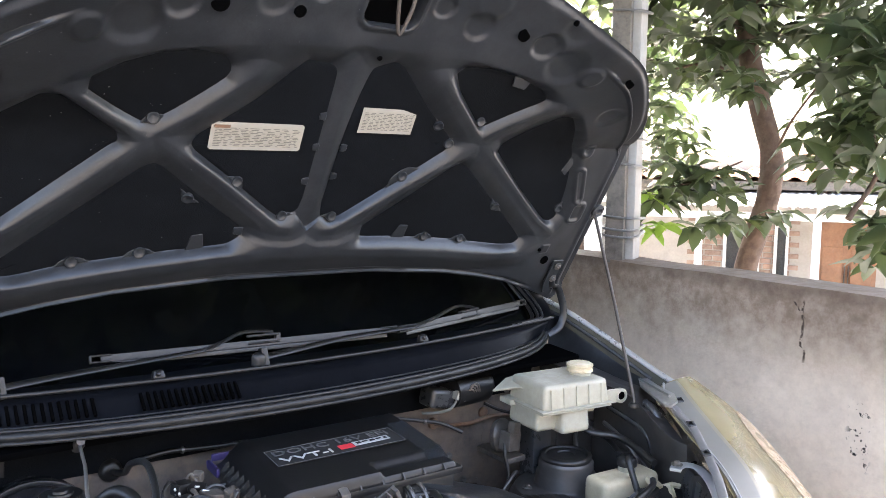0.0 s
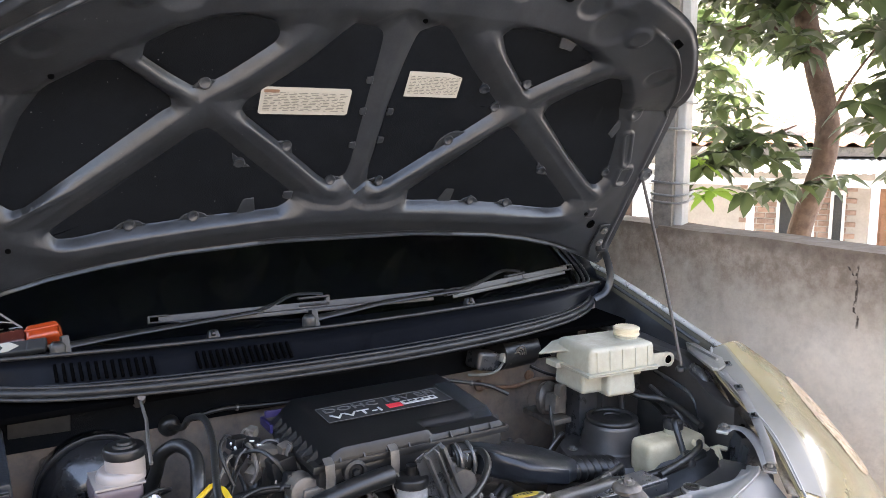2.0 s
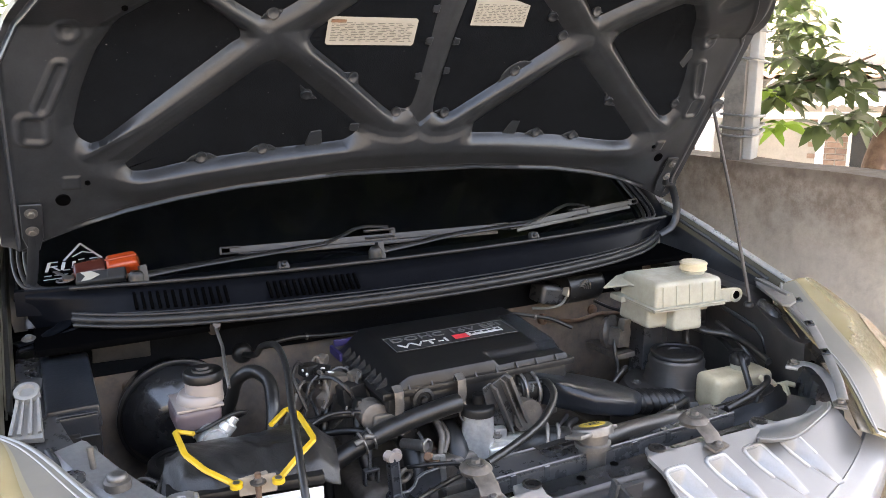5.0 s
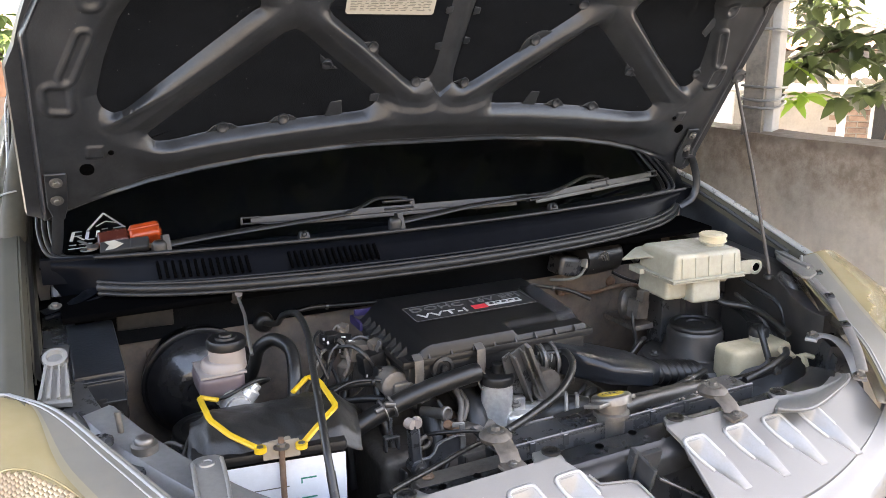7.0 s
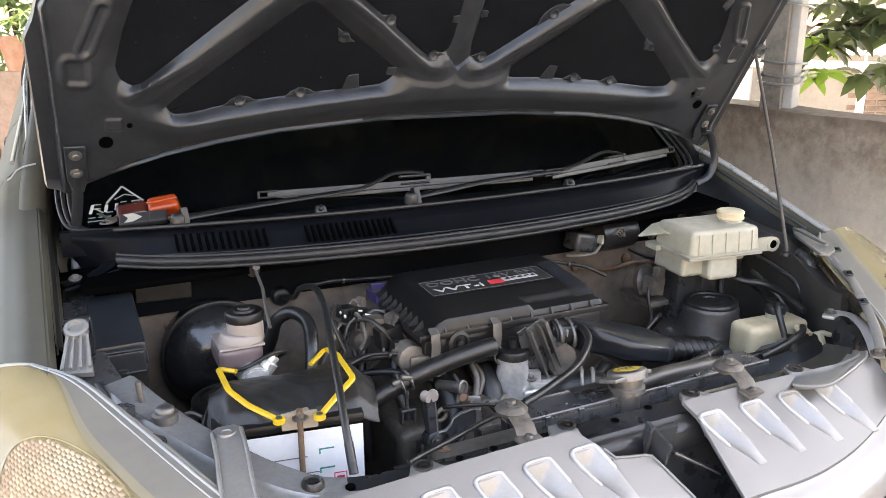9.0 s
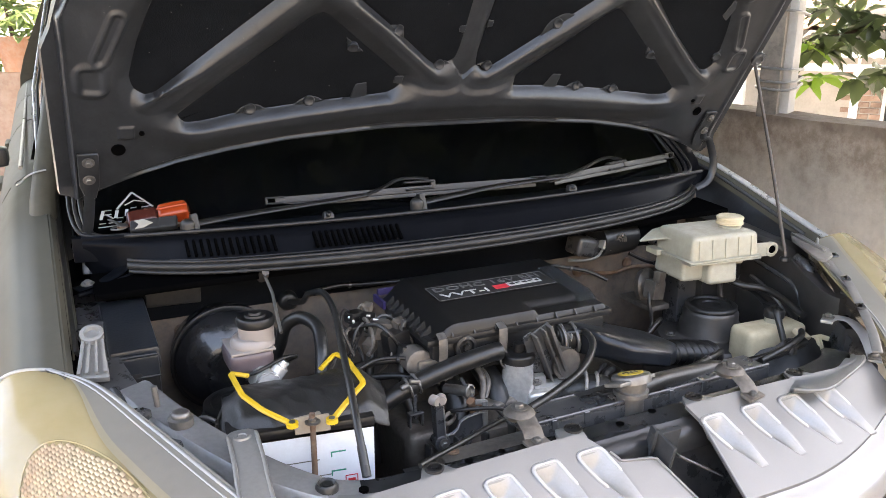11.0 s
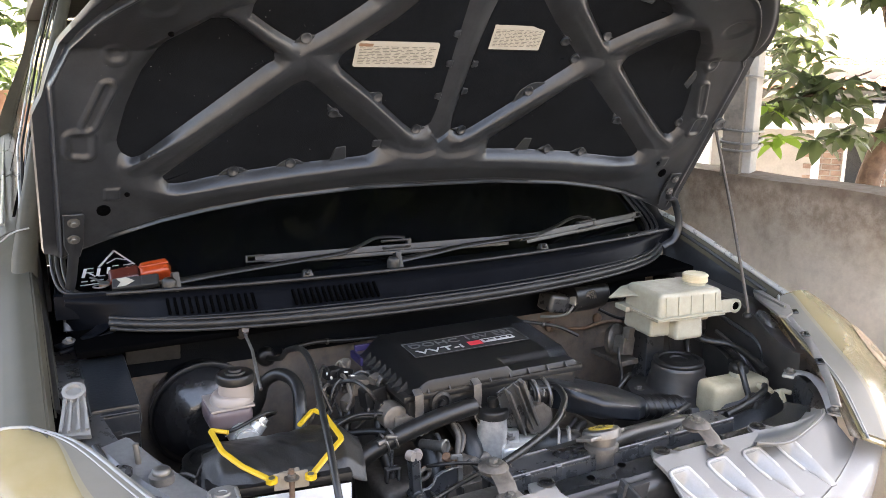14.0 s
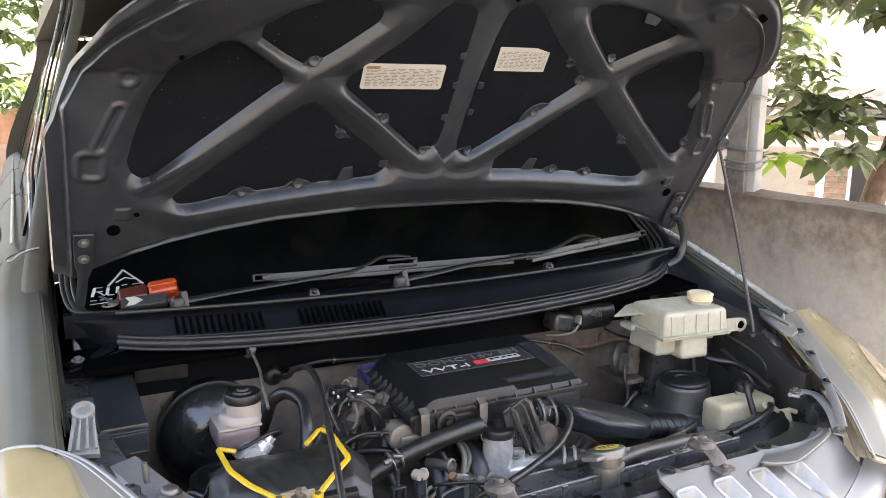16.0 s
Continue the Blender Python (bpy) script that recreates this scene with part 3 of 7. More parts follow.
def easing(a, b, x):
    t = np.clip((x - a) / (b - a), 0, 1)
    return t * t * (3 - 2 * t)


def rounded_box(x, y, a, b, r):
    """Distance to the edge of a rectangle with rounded corners, less than nothing inside it."""
    qx, qy = np.abs(x) - a + r, np.abs(y) - b + r
    return np.hypot(np.maximum(qx, 0), np.maximum(qy, 0)) + np.minimum(np.maximum(qx, qy), 0) - r


def smooth_outline(pts, n=4):
    return [(p.x, p.y) for p in spline([(x, s, 0) for x, s in pts], n, closed=True)]


def hood_heights(X, S):
    """How far the inner panel stands out at each point (x, s) of the bonnet."""
    X, S = np.asarray(X, float), np.asarray(S, float)
    pad = np.full(X.shape, 9.0)
    for pts in PADS:
        d = near(X, S, edges(pts, True))
        pad = np.minimum(pad, np.where(within(X, S, pts), -d, d))
    crest, top = np.full(X.shape, 9.0), np.zeros(X.shape)
    for pts, hi in CRESTS:
        d = near(X, S, edges(pts, False))
        top = np.where(d < crest, hi, top)
        crest = np.minimum(crest, d)
    rim = near(X, S, edges(FRAME, True))
    inner = within(X, S, FRAME)
    bar = 1 - easing(.25, .36, S)
    rim_top = .003 + .007 * bar * (1 - easing(.45, .56, np.abs(X)))
    a = np.minimum(crest, rim)
    hi = np.where(rim < crest, rim_top, top)
    both = np.clip((rim - crest) / .02 * .5 + .5, 0, 1)
    hi = rim_top * (1 - both) + top * both
    r = np.clip(pad, 0, None) / (np.clip(pad, 0, None) + np.clip(a - .003, 0, None) + 1e-6)
    h = LIP + (hi - LIP) * (1 - (1 - r) ** 1.6)
    h = np.where(pad < 0, LIP - .003 * easing(0, .006, -pad), h)
    h = np.where(inner, h, rim_top * (1 - easing(.004, .05, rim)))
    ax = np.abs(X)
    # side rails, dimples and the fold along the edge
    h += .0032 * (1 - easing(.001, .0075, np.abs(rounded_box(ax - .619, S - .300, .0185, .023, .011)))) - .0012 * (1 - easing(-.010, -.002, rounded_box(ax - .619, S - .300, .0185, .023, .011)))
    h += .0025 * (1 - easing(.010, .013, np.maximum(np.abs(ax - .575), np.abs(S - .205))))
    for cx, cs, r0, k in ((.300, .680, .030, -.006), (.355, .650, .042, -.005), (.41, .640, .026, .005), (.10, .71, .022, -.004), (.17, .69, .03, -.004),
                          (.52, .56, .03, -.004), (.17, .735, .04, .004), (.335, .725, .035, -.003)):
        h += k * (1 - easing(r0 * .55, r0, np.hypot(ax - cx, S - cs)))
    h += .0028 * (1 - easing(.001, .0085, np.abs(np.hypot(ax - .568, S - .454) - .013)))
    h += .0032 * (1 - easing(.001, .0065, np.abs(near(ax, S, [((.605, .337), (.579, .400))]) - .0095)))
    well = rounded_box(X - .017, S - .7065, .043, .0385, .016)
    h += np.where(S > .63, .004 * (1 - easing(0, .010, np.abs(well - .006))) - .022 * (1 - easing(-.004, .004, well)), 0)
    # the outer skin shows as a sunk strip beyond a folded edge
    tops = np.where(X > 0, np.interp(ax, [p[0] for p in S_TOP], [p[1] for p in S_TOP]), np.interp(ax, [p[0] for p in S_TOP_L], [p[1] for p in S_TOP_L]))
    lows = np.interp(ax, [p[0] for p in S_LOW], [p[1] for p in S_LOW]) - .016 * X
    de = np.minimum(np.where(X < 0, .690, .700) - ax, (tops - S) * .72)
    side_m = easing(.40, .50, ax) * easing(.06, .10, S)
    h -= .011 * (1 - easing(.032, .036, de)) * side_m
    h += .0035 * (1 - easing(0, .0045, np.abs(de - .0385))) * side_m
    # folded lower edge: a groove, then a bead
    low = S - lows
    h -= .0050 * (1 - easing(.0015, .0050, np.abs(low - .0105))) * (1 - easing(.52, .60, ax))
    h -= .004 * (1 - easing(.0, .004, low))
    h -= .010 * (1 - easing(0, .02, tops - S)) + .008 * easing(.680, .700, ax)
    return h


def hood_height(x, s):
    return float(hood_heights(np.array([x]), np.array([s]))[0])


def hood_xs(u, v):
    x = (2 * u - 1) * 0.692
    lo, hi = curve_at(S_LOW, abs(x)) - .016 * x, curve_at(S_TOP if x > 0 else S_TOP_L, abs(x))
    return x + curve_at([(0, 0), (.56, 0), (.64, .008), (.684, .020), (.692, .014)], abs(x)), lerp(lo, hi, v)


HU, HV = 600, 300
HX, HS = np.zeros((HU + 1, HV + 1)), np.zeros((HU + 1, HV + 1))
for i in range(HU + 1):
    for j in range(HV + 1):
        HX[i, j], HS[i, j] = hood_xs(i / HU, j / HV)
HH = hood_heights(HX, HS)


def hood_front(u, v):
    i, j = round(u * HU), round(v * HV)
    return hood_pt(HX[i, j], HS[i, j], HH[i, j])


def hood_back(u, v):
    x, s = hood_xs(u, v)
    return hood_pt(x * 1.004, s, -0.034 + 0.016 * (abs(x) / 0.7) ** 3 + 0.012 * ease(.6, .78, s))


hood = part("bonnet", shell(HU, HV, hood_front, hood_back), M["hood_paint"], car, "raised dark grey bonnet with pressed ribs inside", smooth=45)


def hood_frame(x, s, h):
    return facing(hood_pt(x, s, h), (1, 0, 0), (0, -CT, ST))


def pad_mesh(pts):
    """A felt pad with rounded corners and a soft edge."""
    out = smooth_outline(pts)
    n, area = len(out), sum(a[0] * b[1] - b[0] * a[1] for a, b in edges(out, True))
    bm = bmesh.new()
    rings = []
    for grow, h in ((.001, LIP - .006), (.001, LIP + .0002), (-.0015, LIP + .0016), (-.0045, LIP + .0022)):
        ring = []
        for i in range(n):
            dx, dy = out[(i + 1) % n][0] - out[i - 1][0], out[(i + 1) % n][1] - out[i - 1][1]
            l = math.hypot(dx, dy) * (1 if area > 0 else -1)
            x, s = out[i][0] + grow * dy / l, out[i][1] - grow * dx / l
            ring.append(bm.verts.new(hood_pt(x, s, h)))
        rings.append(ring)
    for a, b in zip(rings, rings[1:]):
        for i in range(n):
            j = (i + 1) % n
            bm.faces.new((a[i], a[j], b[j], b[i]))
    # the middle follows the bend of the bonnet
    cx, cs = sum(p[0] for p in out) / n, sum(p[1] for p in out) / n
    last = rings[-1]
    for k in (.25, .5, .75):
        ring = [bm.verts.new(hood_pt(lerp(x, cx, k), lerp(s, cs, k), LIP + .0024)) for x, s in out]
        for i in range(n):
            j = (i + 1) % n
            bm.faces.new((last[i], last[j], ring[j], ring[i]))
        last = ring
    mid = bm.verts.new(hood_pt(cx, cs, LIP + .0024))
    for i in range(n):
        bm.faces.new((last[i], last[(i + 1) % n], mid))
    bm.faces.new(rings[0][::-1])
    return bm


for pts in PADS:
    part("insulation_pad", pad_mesh(pts), M["pad"], hood, "black felt insulation pad", smooth=20)
# scalloped ears with round clips, and square tabs, that hold the pads; a: turn of the edge that they stand on
for x, s, a, w in ((-.385, .229, 8, .042), (-.288, .240, 6, .042), (-.156, .372, -38, .034), (-.062, .303, 20, .036), (-.296, .481, 18, .034), (.030, .299, -20, .032), (.152, .383, 36, .060), (.190, .494, 140, .026),
                   (.229, .455, 90, .022), (.245, .246, -5, .040), (.335, .236, -8, .040), (.395, .318, 140, .040), (.574, .306, 85, .030), (.272, .503, 10, .026), (-.225, .347, 141, .034)):
    m = hood_frame(x, s, LIP + .0012) @ pose(0, 0, 0, 0, 0, a)
    ear = part("pad_ear", slab([(w * .5 * math.cos(k * math.pi / 10) * (1.0 + .25 * (k in (0, 10))), w * .30 * math.sin(k * math.pi / 10) - .002) for k in range(11)], .003, m @ pose(0, 0, .003), .0010, 1), M["hood_paint"], hood, smooth=50)
    part("pad_clip", lathe([(.0090, -.004), (.0095, .001), (.0085, .0028), (.0066, .0030), (.005, .0016), (.001, .0014)], m @ pose(0, .0035, .003, -14, 0, 0), 18), M["hood_paint"], hood)
for x, s, a in ((-.200, .253, 8), (.188, .257, -4)):
    m = hood_frame(x, s, LIP + .0012) @ pose(0, 0, 0, 0, 0, a)
    part("pad_tab", slab([(-.018, -.008), (-.010, .014), (-.007, .020), (.011, .020), (.012, -.008)], .003, m @ pose(0, 0, .003), .0010, 1), M["hood_paint"], hood)
for x, s, a, w, l in ((-.130, .277, 85, .014, .022), (-.033, .497, 90, .012, .014), (-.031, .440, 90, .012, .014), (-.035, .375, 90, .012, .014), (.016, .440, -90, .012, .014), (.012, .385, -90, .012, .014), (.551, .410, 70, .036, .026), (.305, .603, 170, .034, .026)):
    m = hood_frame(x, s, LIP + .0012) @ pose(0, 0, 0, 0, 0, a)
    part("pad_tab", slab([(-w * .6, -.004), (-w * .45, l * .55), (w * .45, l * .55), (w * .6, -.004)], .003, m @ pose(0, 0, .003), .0010, 1), M["hood_paint"], hood)
# punched holes
for x, s, r in ((-.588, .172, .0105), (.592, .172, .0105), (-.553, .204, .004), (.560, .204, .004), (-.250, .680, .0125), (-.130, .674, .009), (.250, .692, .0115),
                (.490, .646, .0105), (.026, .610, .004), (.318, .734, .005), (-.50, .50, .004), (.345, .588, .004), (-.42, .505, .004)):
    h = hood_height(x, s)
    m = facing(hood_pt(x, s, h + 0.0018), (1, 0, 0), (0, -CT, ST))
    part("punched_hole", lathe([(r, -.003), (r, 0.0004), (r * .9, 0.0008)], m, 18), M["deep_shade"], hood, "dark punched hole")
# striker and its opening
m = facing(hood_pt(.019, .700, -0.012), (1, 0, 0), (0, -CT, ST))
part("striker_opening", slab([(sx * .030 + .013 * math.cos(radians(a)), sy * .023 + .013 * math.sin(radians(a))) for sx, sy, a0 in ((1, 1, 0), (-1, 1, 90), (-1, -1, 180), (1, -1, 270)) for a in (a0, a0 + 30, a0 + 60, a0 + 90)], .004, m), M["deep_shade"], hood)
part("striker", sweep(spline([hood_pt(.012, .735, .002), hood_pt(.014, .70, .016), hood_pt(.024, .664, .026), hood_pt(.036, .70, .016), hood_pt(.040, .735, .002)], 5), .0032, 8), M["rod"], hood, "bare steel striker loop")
# labels with lines of small print
m = facing(hood_pt(-.136, .4560, LIP + .0044), (1, 0, 0), (0, -CT, ST))
lab = part("caution_label", slab([(-.0745, -.0205), (-.071, -.0235), (.071, -.0235), (.0745, -.0205), (.0745, .0205), (.071, .0235), (-.071, .0235), (-.0745, .0205)], .0008, m), M["label"], hood, "cream caution label with small print")
ORIGIN[lab.name] = ORIGIN[hood.name]
m = m @ pose(0, 0, .0002)
part("caution_patch", box((.024, .005, .0008), m @ pose(-.058, .0168, .0006), 0), M["rust"], hood, "orange warning patch")


def print_block(w, h, m, rows, seed, name="small_print"):
    rnd = random.Random(seed)
    bm = bmesh.new()
    for i in range(rows):
        y = h * (.30 - .72 * i / rows)
        x = -w * .46
        while x < w * .44:
            l = min(rnd.uniform(.012, .10) * w, w * .46 - x)
            bm.faces.new([bm.verts.new(m @ Vector((x + dx, y + dy, .0009))) for dx, dy in ((0, 0), (l, 0), (l, h * .028), (0, h * .028))])
            x += l + w * rnd.uniform(.012, .06)
    part(name, bm, M["grey_ink"], hood, "rows of unreadable small print", kind="stuff", smooth=0)


print_block(.149, .046, m, 12, 3)
m = facing(hood_pt(.085, .4940, LIP + .0044), (1, 0, 0), (0, -CT, ST))
part("emission_label", slab([(-.052, -.023), (.052, -.023), (.052, .023), (-.052, .023)], .0008, m), M["label"], hood, "cream label with small print")
print_block(.104, .046, m, 12, 5)
# pale flecks of dirt on the inside of the bonnet
rnd = random.Random(21)
bm = bmesh.new()
for k in range(110):
    x, s = (rnd.gauss(-.42, .14), rnd.gauss(.50, .10)) if k < 70 else (rnd.uniform(-.62, .62), rnd.uniform(.16, .70))
    if not curve_at(S_LOW, abs(x)) + .02 < s < curve_at(S_TOP, abs(x)) - .02 or abs(x) > .66:
        continue
    in_pad = any(poly_dist((x, s), pts) > .004 for pts in PADS)
    r = rnd.uniform(.0004, .0008) * (1.7 if rnd.random() < .08 else 1)
    c = hood_pt(x, s, LIP + .0030 if in_pad else hood_height(x, s) + .0008)
    a0 = rnd.uniform(0, 6.28)
    bm.faces.new([bm.verts.new(c + Vector((1, 0, 0)) * r * rnd.uniform(.6, 1.3) * math.cos(a0 + j * 1.2566) + Vector((0, -CT, ST)) * r * rnd.uniform(.6, 1.3) * math.sin(a0 + j * 1.2566)) for j in range(5)])
part("dust_fleck", bm, M["fleck"], hood, "scattered pale flecks of dirt", kind="stuff", smooth=0)
# hinges
for side in (-1, 1):
    if side > 0:
        strap = [hood_pt(.634, .130, .006), hood_pt(.646, .10, .008), Vector((.676, .856, 1.045)), Vector((.694, .860, 1.016)), Vector((.702, .860, .988)), Vector((.700, .860, .964)), Vector((.686, .860, .944)), Vector((.655, .862, .932))]
    else:
        strap = [hood_pt(-.634, .130, .004), hood_pt(-.636, .08, .005), hood_pt(-.641, .03, .006), hood_pt(-.647, -.01, .006), Vector((-.650, .892, .935)), Vector((-.652, .880, .905))]
    pl = slab([(-.015, .044), (.014, .044), (.016, .040), (.014, -.020), (.007, -.048), (-.008, -.048), (-.016, -.020)], .004, facing(hood_pt(.633 * side, .128, .0075), (1, 0, 0), (0, -CT, ST)), .0012, 1)
    hinge = part("hinge", join(sweep(spline(strap, 5), .0085, 8, .45), pl), M["hood_paint"], car, "painted steel bonnet hinge", smooth=40)
    bolt("hinge_bolt", hood_pt(.633 * side, .158, .010), (0, -ST, -CT), .0055, hinge)
    bolt("hinge_bolt", hood_pt(.634 * side, .124, .011), (0, -ST, -CT), .0055, hinge)
# prop rod
rod_top, rod_foot = hood_pt(.681, .287, .010), Vector((.607, .552, .861))
rod = part("prop_rod", sweep([rod_foot + Vector((0, 0, -.012)), rod_foot, rod_foot.lerp(rod_top, .5) + Vector((.001, -.002, 0)), rod_top, rod_top + Vector((.004, .012, .012))], .0034, 8), M["rod"], car, "thin steel bonnet prop rod")
part("rod_socket", lathe([(.016, -.004), (.016, .002), (.009, .004), (.006, .001)], facing(hood_pt(.686, .302, .002), (1, 0, 0), (0, -CT, ST)), 18), M["bay_paint"], hood)
part("rod_pivot", lathe([(.010, 0), (.010, .006), (.006, .010)], pose(rod_foot.x, rod_foot.y, rod_foot.z - .016), 14), M["plastic"], rod)

# ---- cowl, windscreen and wipers
def seal_y(x):
    return 0.703 + 0.066 * (x / .5) ** 2 + 0.05 * (abs(x) / .65) ** 8


def seal_z(x):
    return 0.924 + 0.010 * (abs(x) / .65) ** 8


def cowl_y(x):
    return 0.778 + 0.055 * (abs(x) / .55) ** 2


def glass_pt(x, d):
    """On the windscreen, d metres up its slope from the base."""
    return Vector((x, 0.876 + 0.021 * (x / .65) ** 2 + d * .79, 0.962 + d * .61 - 0.010 * (x / .65) ** 2))


cowl = part("cowl_panel", shell(64, 14, lambda u, v: (lambda x: Vector((x, lerp(seal_y(x) + .012, cowl_y(x), v) + .012 * ease(.8, 1, v), lerp(seal_z(x) - .012, .972, v ** 1.25))))(lerp(-.655, .655, u)),
                                  lambda u, v: (lambda x: Vector((x, lerp(seal_y(x) + .02, cowl_y(x) + .02, v), lerp(.90, .955, v))))(lerp(-.655, .655, u))), M["trim"], car, "weathered black plastic cowl panel", smooth=50)
part("cowl_tray", shell(48, 5, lambda u, v: (lambda x: Vector((x, lerp(cowl_y(x) + .008, glass_pt(x, 0).y + .01, v), lerp(.970, .9640, v) - .012 * math.sin(math.pi * v))))(lerp(-.67, .67, u)),
                    lambda u, v: (lambda x: Vector((x, lerp(cowl_y(x) + .008, glass_pt(x, 0).y + .01, v), .93)))(lerp(-.67, .67, u))), M["trim"], car)
xs = [lerp(-.592, .662, i / 60) for i in range(61)]
seal = part("bonnet_seal", sweep([(x, seal_y(x), seal_z(x)) for x in xs], .0062, 10), M["seal"], car, "grey ribbed rubber bonnet seal", smooth=60)
part("seal_lip", sweep([(x, seal_y(x) - .006, seal_z(x) - .0085) for x in xs], .0034, 8), M["seal"], seal, smooth=60)
part("seal_lip", sweep([(x, seal_y(x) + .005, seal_z(x) + .0075) for x in xs], .0030, 8), M["seal"], seal, smooth=60)
part("seal_lip", sweep([(x, seal_y(x) - .002, seal_z(x) - .0035) for x in xs], .0030, 8), M["rubber"], seal, smooth=60)
part("cowl_edge", sweep([(x, cowl_y(x) - .004, .9735) for x in xs], .0035, 8), M["seal"], cowl)
part("cowl_crease", sweep([(x, lerp(seal_y(x) + .012, cowl_y(x), .36) - .0008, lerp(seal_z(x) - .012, .972, .36 ** 1.25) + .0012) for x in xs[3:-3]], .0017, 8), M["seal"], cowl, "paler crease line of the cowl", smooth=60)
# air slots in the cowl
for x0, x1, n in ((-.500, -.362, 13), (-.292, -.142, 15)):
    for i in range(n):
        x = lerp(x0, x1, i / (n - 1))
        y, z = lerp(seal_y(x) + .012, cowl_y(x), .62), lerp(seal_z(x) - .012, .972, .62 ** 1.25)
        part("air_slot", box((.0046, .006, .034), pose(x, y - .0025, z + .0025, -52, 0, 0), .0012, 1), M["deep_shade"], cowl)
part("windscreen", shell(40, 14, lambda u, v: glass_pt(lerp(-1, 1, u) * lerp(.672, .55, v), v * .78),
                         lambda u, v: glass_pt(lerp(-1, 1, u) * lerp(.672, .55, v), v * .78) + Vector((0, .004, -.005))), M["glass"], car, "dark tinted windscreen", smooth=60)


def on_glass(x, d, lift=0.002):
    return glass_pt(x, d) + Vector((0, -.6, .8)) * lift


def wiper(arm, hook, blade):
    """An arm from its pivot to a hooked tip, and a flat blade with a clip and end caps."""
    k = len(arm) - 1
    w = part("wiper", sweep(spline(arm, 5), [lerp(.0085, .0050, i / (5 * k)) for i in range(5 * k + 1)], 8, .55, up=(0, -.3, 1)), M["plastic"], car, "black wiper arm and blade", smooth=50)
    part("hook", sweep(spline(hook, 5), .0052, 8, .6), M["plastic"], w, smooth=50)
    a, b = Vector(blade[0]), Vector(blade[1])
    m = facing(a.lerp(b, .5), b - a, (0, .25, 1))
    l = (b - a).length
    part("blade", box((l, .0125, .006), m, .002, 2), M["blade"], w, "dusty grey-black blade")
    part("rubber_strip", box((l - .01, .008, .003), m @ pose(0, -.010, -.002), .0008, 1), M["rubber"], w)
    for e, n in ((a, "end_cap"), (b, "end_cap")):
        c = facing(e, b - a, (0, .25, 1))
        part(n, join(box((.034, .0035, .010), c @ pose(0, .0058, .001), .001, 1), box((.034, .0035, .010), c @ pose(0, -.0050, .001), .001, 1), box((.004, .013, .010), c @ pose(-.016 if e is a else .016, 0, .001), .001, 1)), M["plastic"], w)
    c = facing(Vector(hook[-1]) + Vector((0, -.002, -.010)), b - a, (0, .25, 1))
    part("blade_clip", join(box((.060, .005, .014), c @ pose(-.02, .006, .002), .0015, 1), box((.060, .004, .014), c @ pose(-.02, -.008, .002), .0015, 1), box((.010, .018, .012), c @ pose(.008, 0, 0), .002, 1)), M["plastic"], w)
    part("pivot_cap", join(lathe([(.013, -.012), (.013, .003), (.009, .009), (.003, .010)], pose(*arm[0]), 16), box((.012, .034, .016), facing(Vector(arm[0]).lerp(Vector(arm[1]), .12), Vector(arm[1]) - Vector(arm[0]), (0, .25, 1)), .003, 2)), M["plastic"], w)
    return w


wiper([(-.492, .831, .982), (-.400, .845, .986), (-.270, .866, .988), (-.151, .884, .991)], [(-.155, .883, .991), (-.115, .895, .999), (-.082, .900, .010 + 1.0), (-.050, .893, 1.012), (-.022, .886, 1.009)], ((-.322, .914, .990), (.212, .852, .993)))
wiper([(-.082, .808, .982), (.000, .815, .988), (.085, .828, .993), (.180, .832, .996), (.265, .834, .998)], [(.262, .834, .998), (.330, .862, 1.004), (.400, .898, 1.012), (.432, .905, 1.014), (.462, .898, 1.009)], ((.245, .846, .993), (.626, .931, .999)))
for x in (-.259, .258):
    y = cowl_y(x) + .004
    nz = part("washer_nozzle", box((.022, .018, .014), pose(x, y + .004, .981, -12, 0, 0), .004, 2, .7), M["plastic"], car, "black washer nozzle")
    part("nozzle_tip", lathe([(.004, 0), (.004, .006), (.002, .008)], pose(x - .002, y - .004, .983, 70, 0, 0), 10), M["plastic"], nz)
# white emblem on the glass, drawn as plain strokes
gm = lambda x, d: on_glass(x, d, .0015)
EMB = [((-.592, .067), (-.563, .102)), ((-.563, .102), (-.533, .065)), ((-.578, .074), (-.562, .083)), ((-.562, .083), (-.546, .078)), ((-.620, .047), (-.614, .066)), ((-.613, .066), (-.601, .066)), ((-.614, .057), (-.602, .057)), ((-.609, .056), (-.600, .047)),
       ((-.592, .064), (-.596, .048)), ((-.595, .047), (-.584, .047)), ((-.576, .064), (-.579, .050)), ((-.570, .066), (-.560, .067)), ((-.552, .066), (-.535, .067)), ((-.624, .038), (-.613, .038)), ((-.609, .038), (-.600, .038)), ((-.596, .038), (-.588, .038)), ((-.626, .030), (-.592, .031))]
bm = bmesh.new()
for (x0, d0), (x1, d1) in EMB:
    sweep([gm(x0, d0), gm(x1, d1)], .0028, 6, .25, bm)
part("emblem_stroke", bm, M["silver_ink"], car, "white emblem strokes on the windscreen")

# rubber round the screen, with its rounded lower corner, and the black pillar foot beside it
for side in (-1, 1):
    for dx, dz, r in ((0, .003, .0045), (.010, .006, .0035), (.019, .009, .0030)):
        part("screen_seal", sweep(spline([Vector((side * (x + dx), y - dx * .7, z + dz)) for x, y, z in ((.560, .882, .958), (.610, .886, .960), (.638, .898, .966), (.648, .935, .992), (.646, .990, 1.030), (.638, 1.06, 1.083), (.610, 1.20, 1.19))], 5), r, 8), M["seal"] if dx else M["rubber"], car, smooth=60)
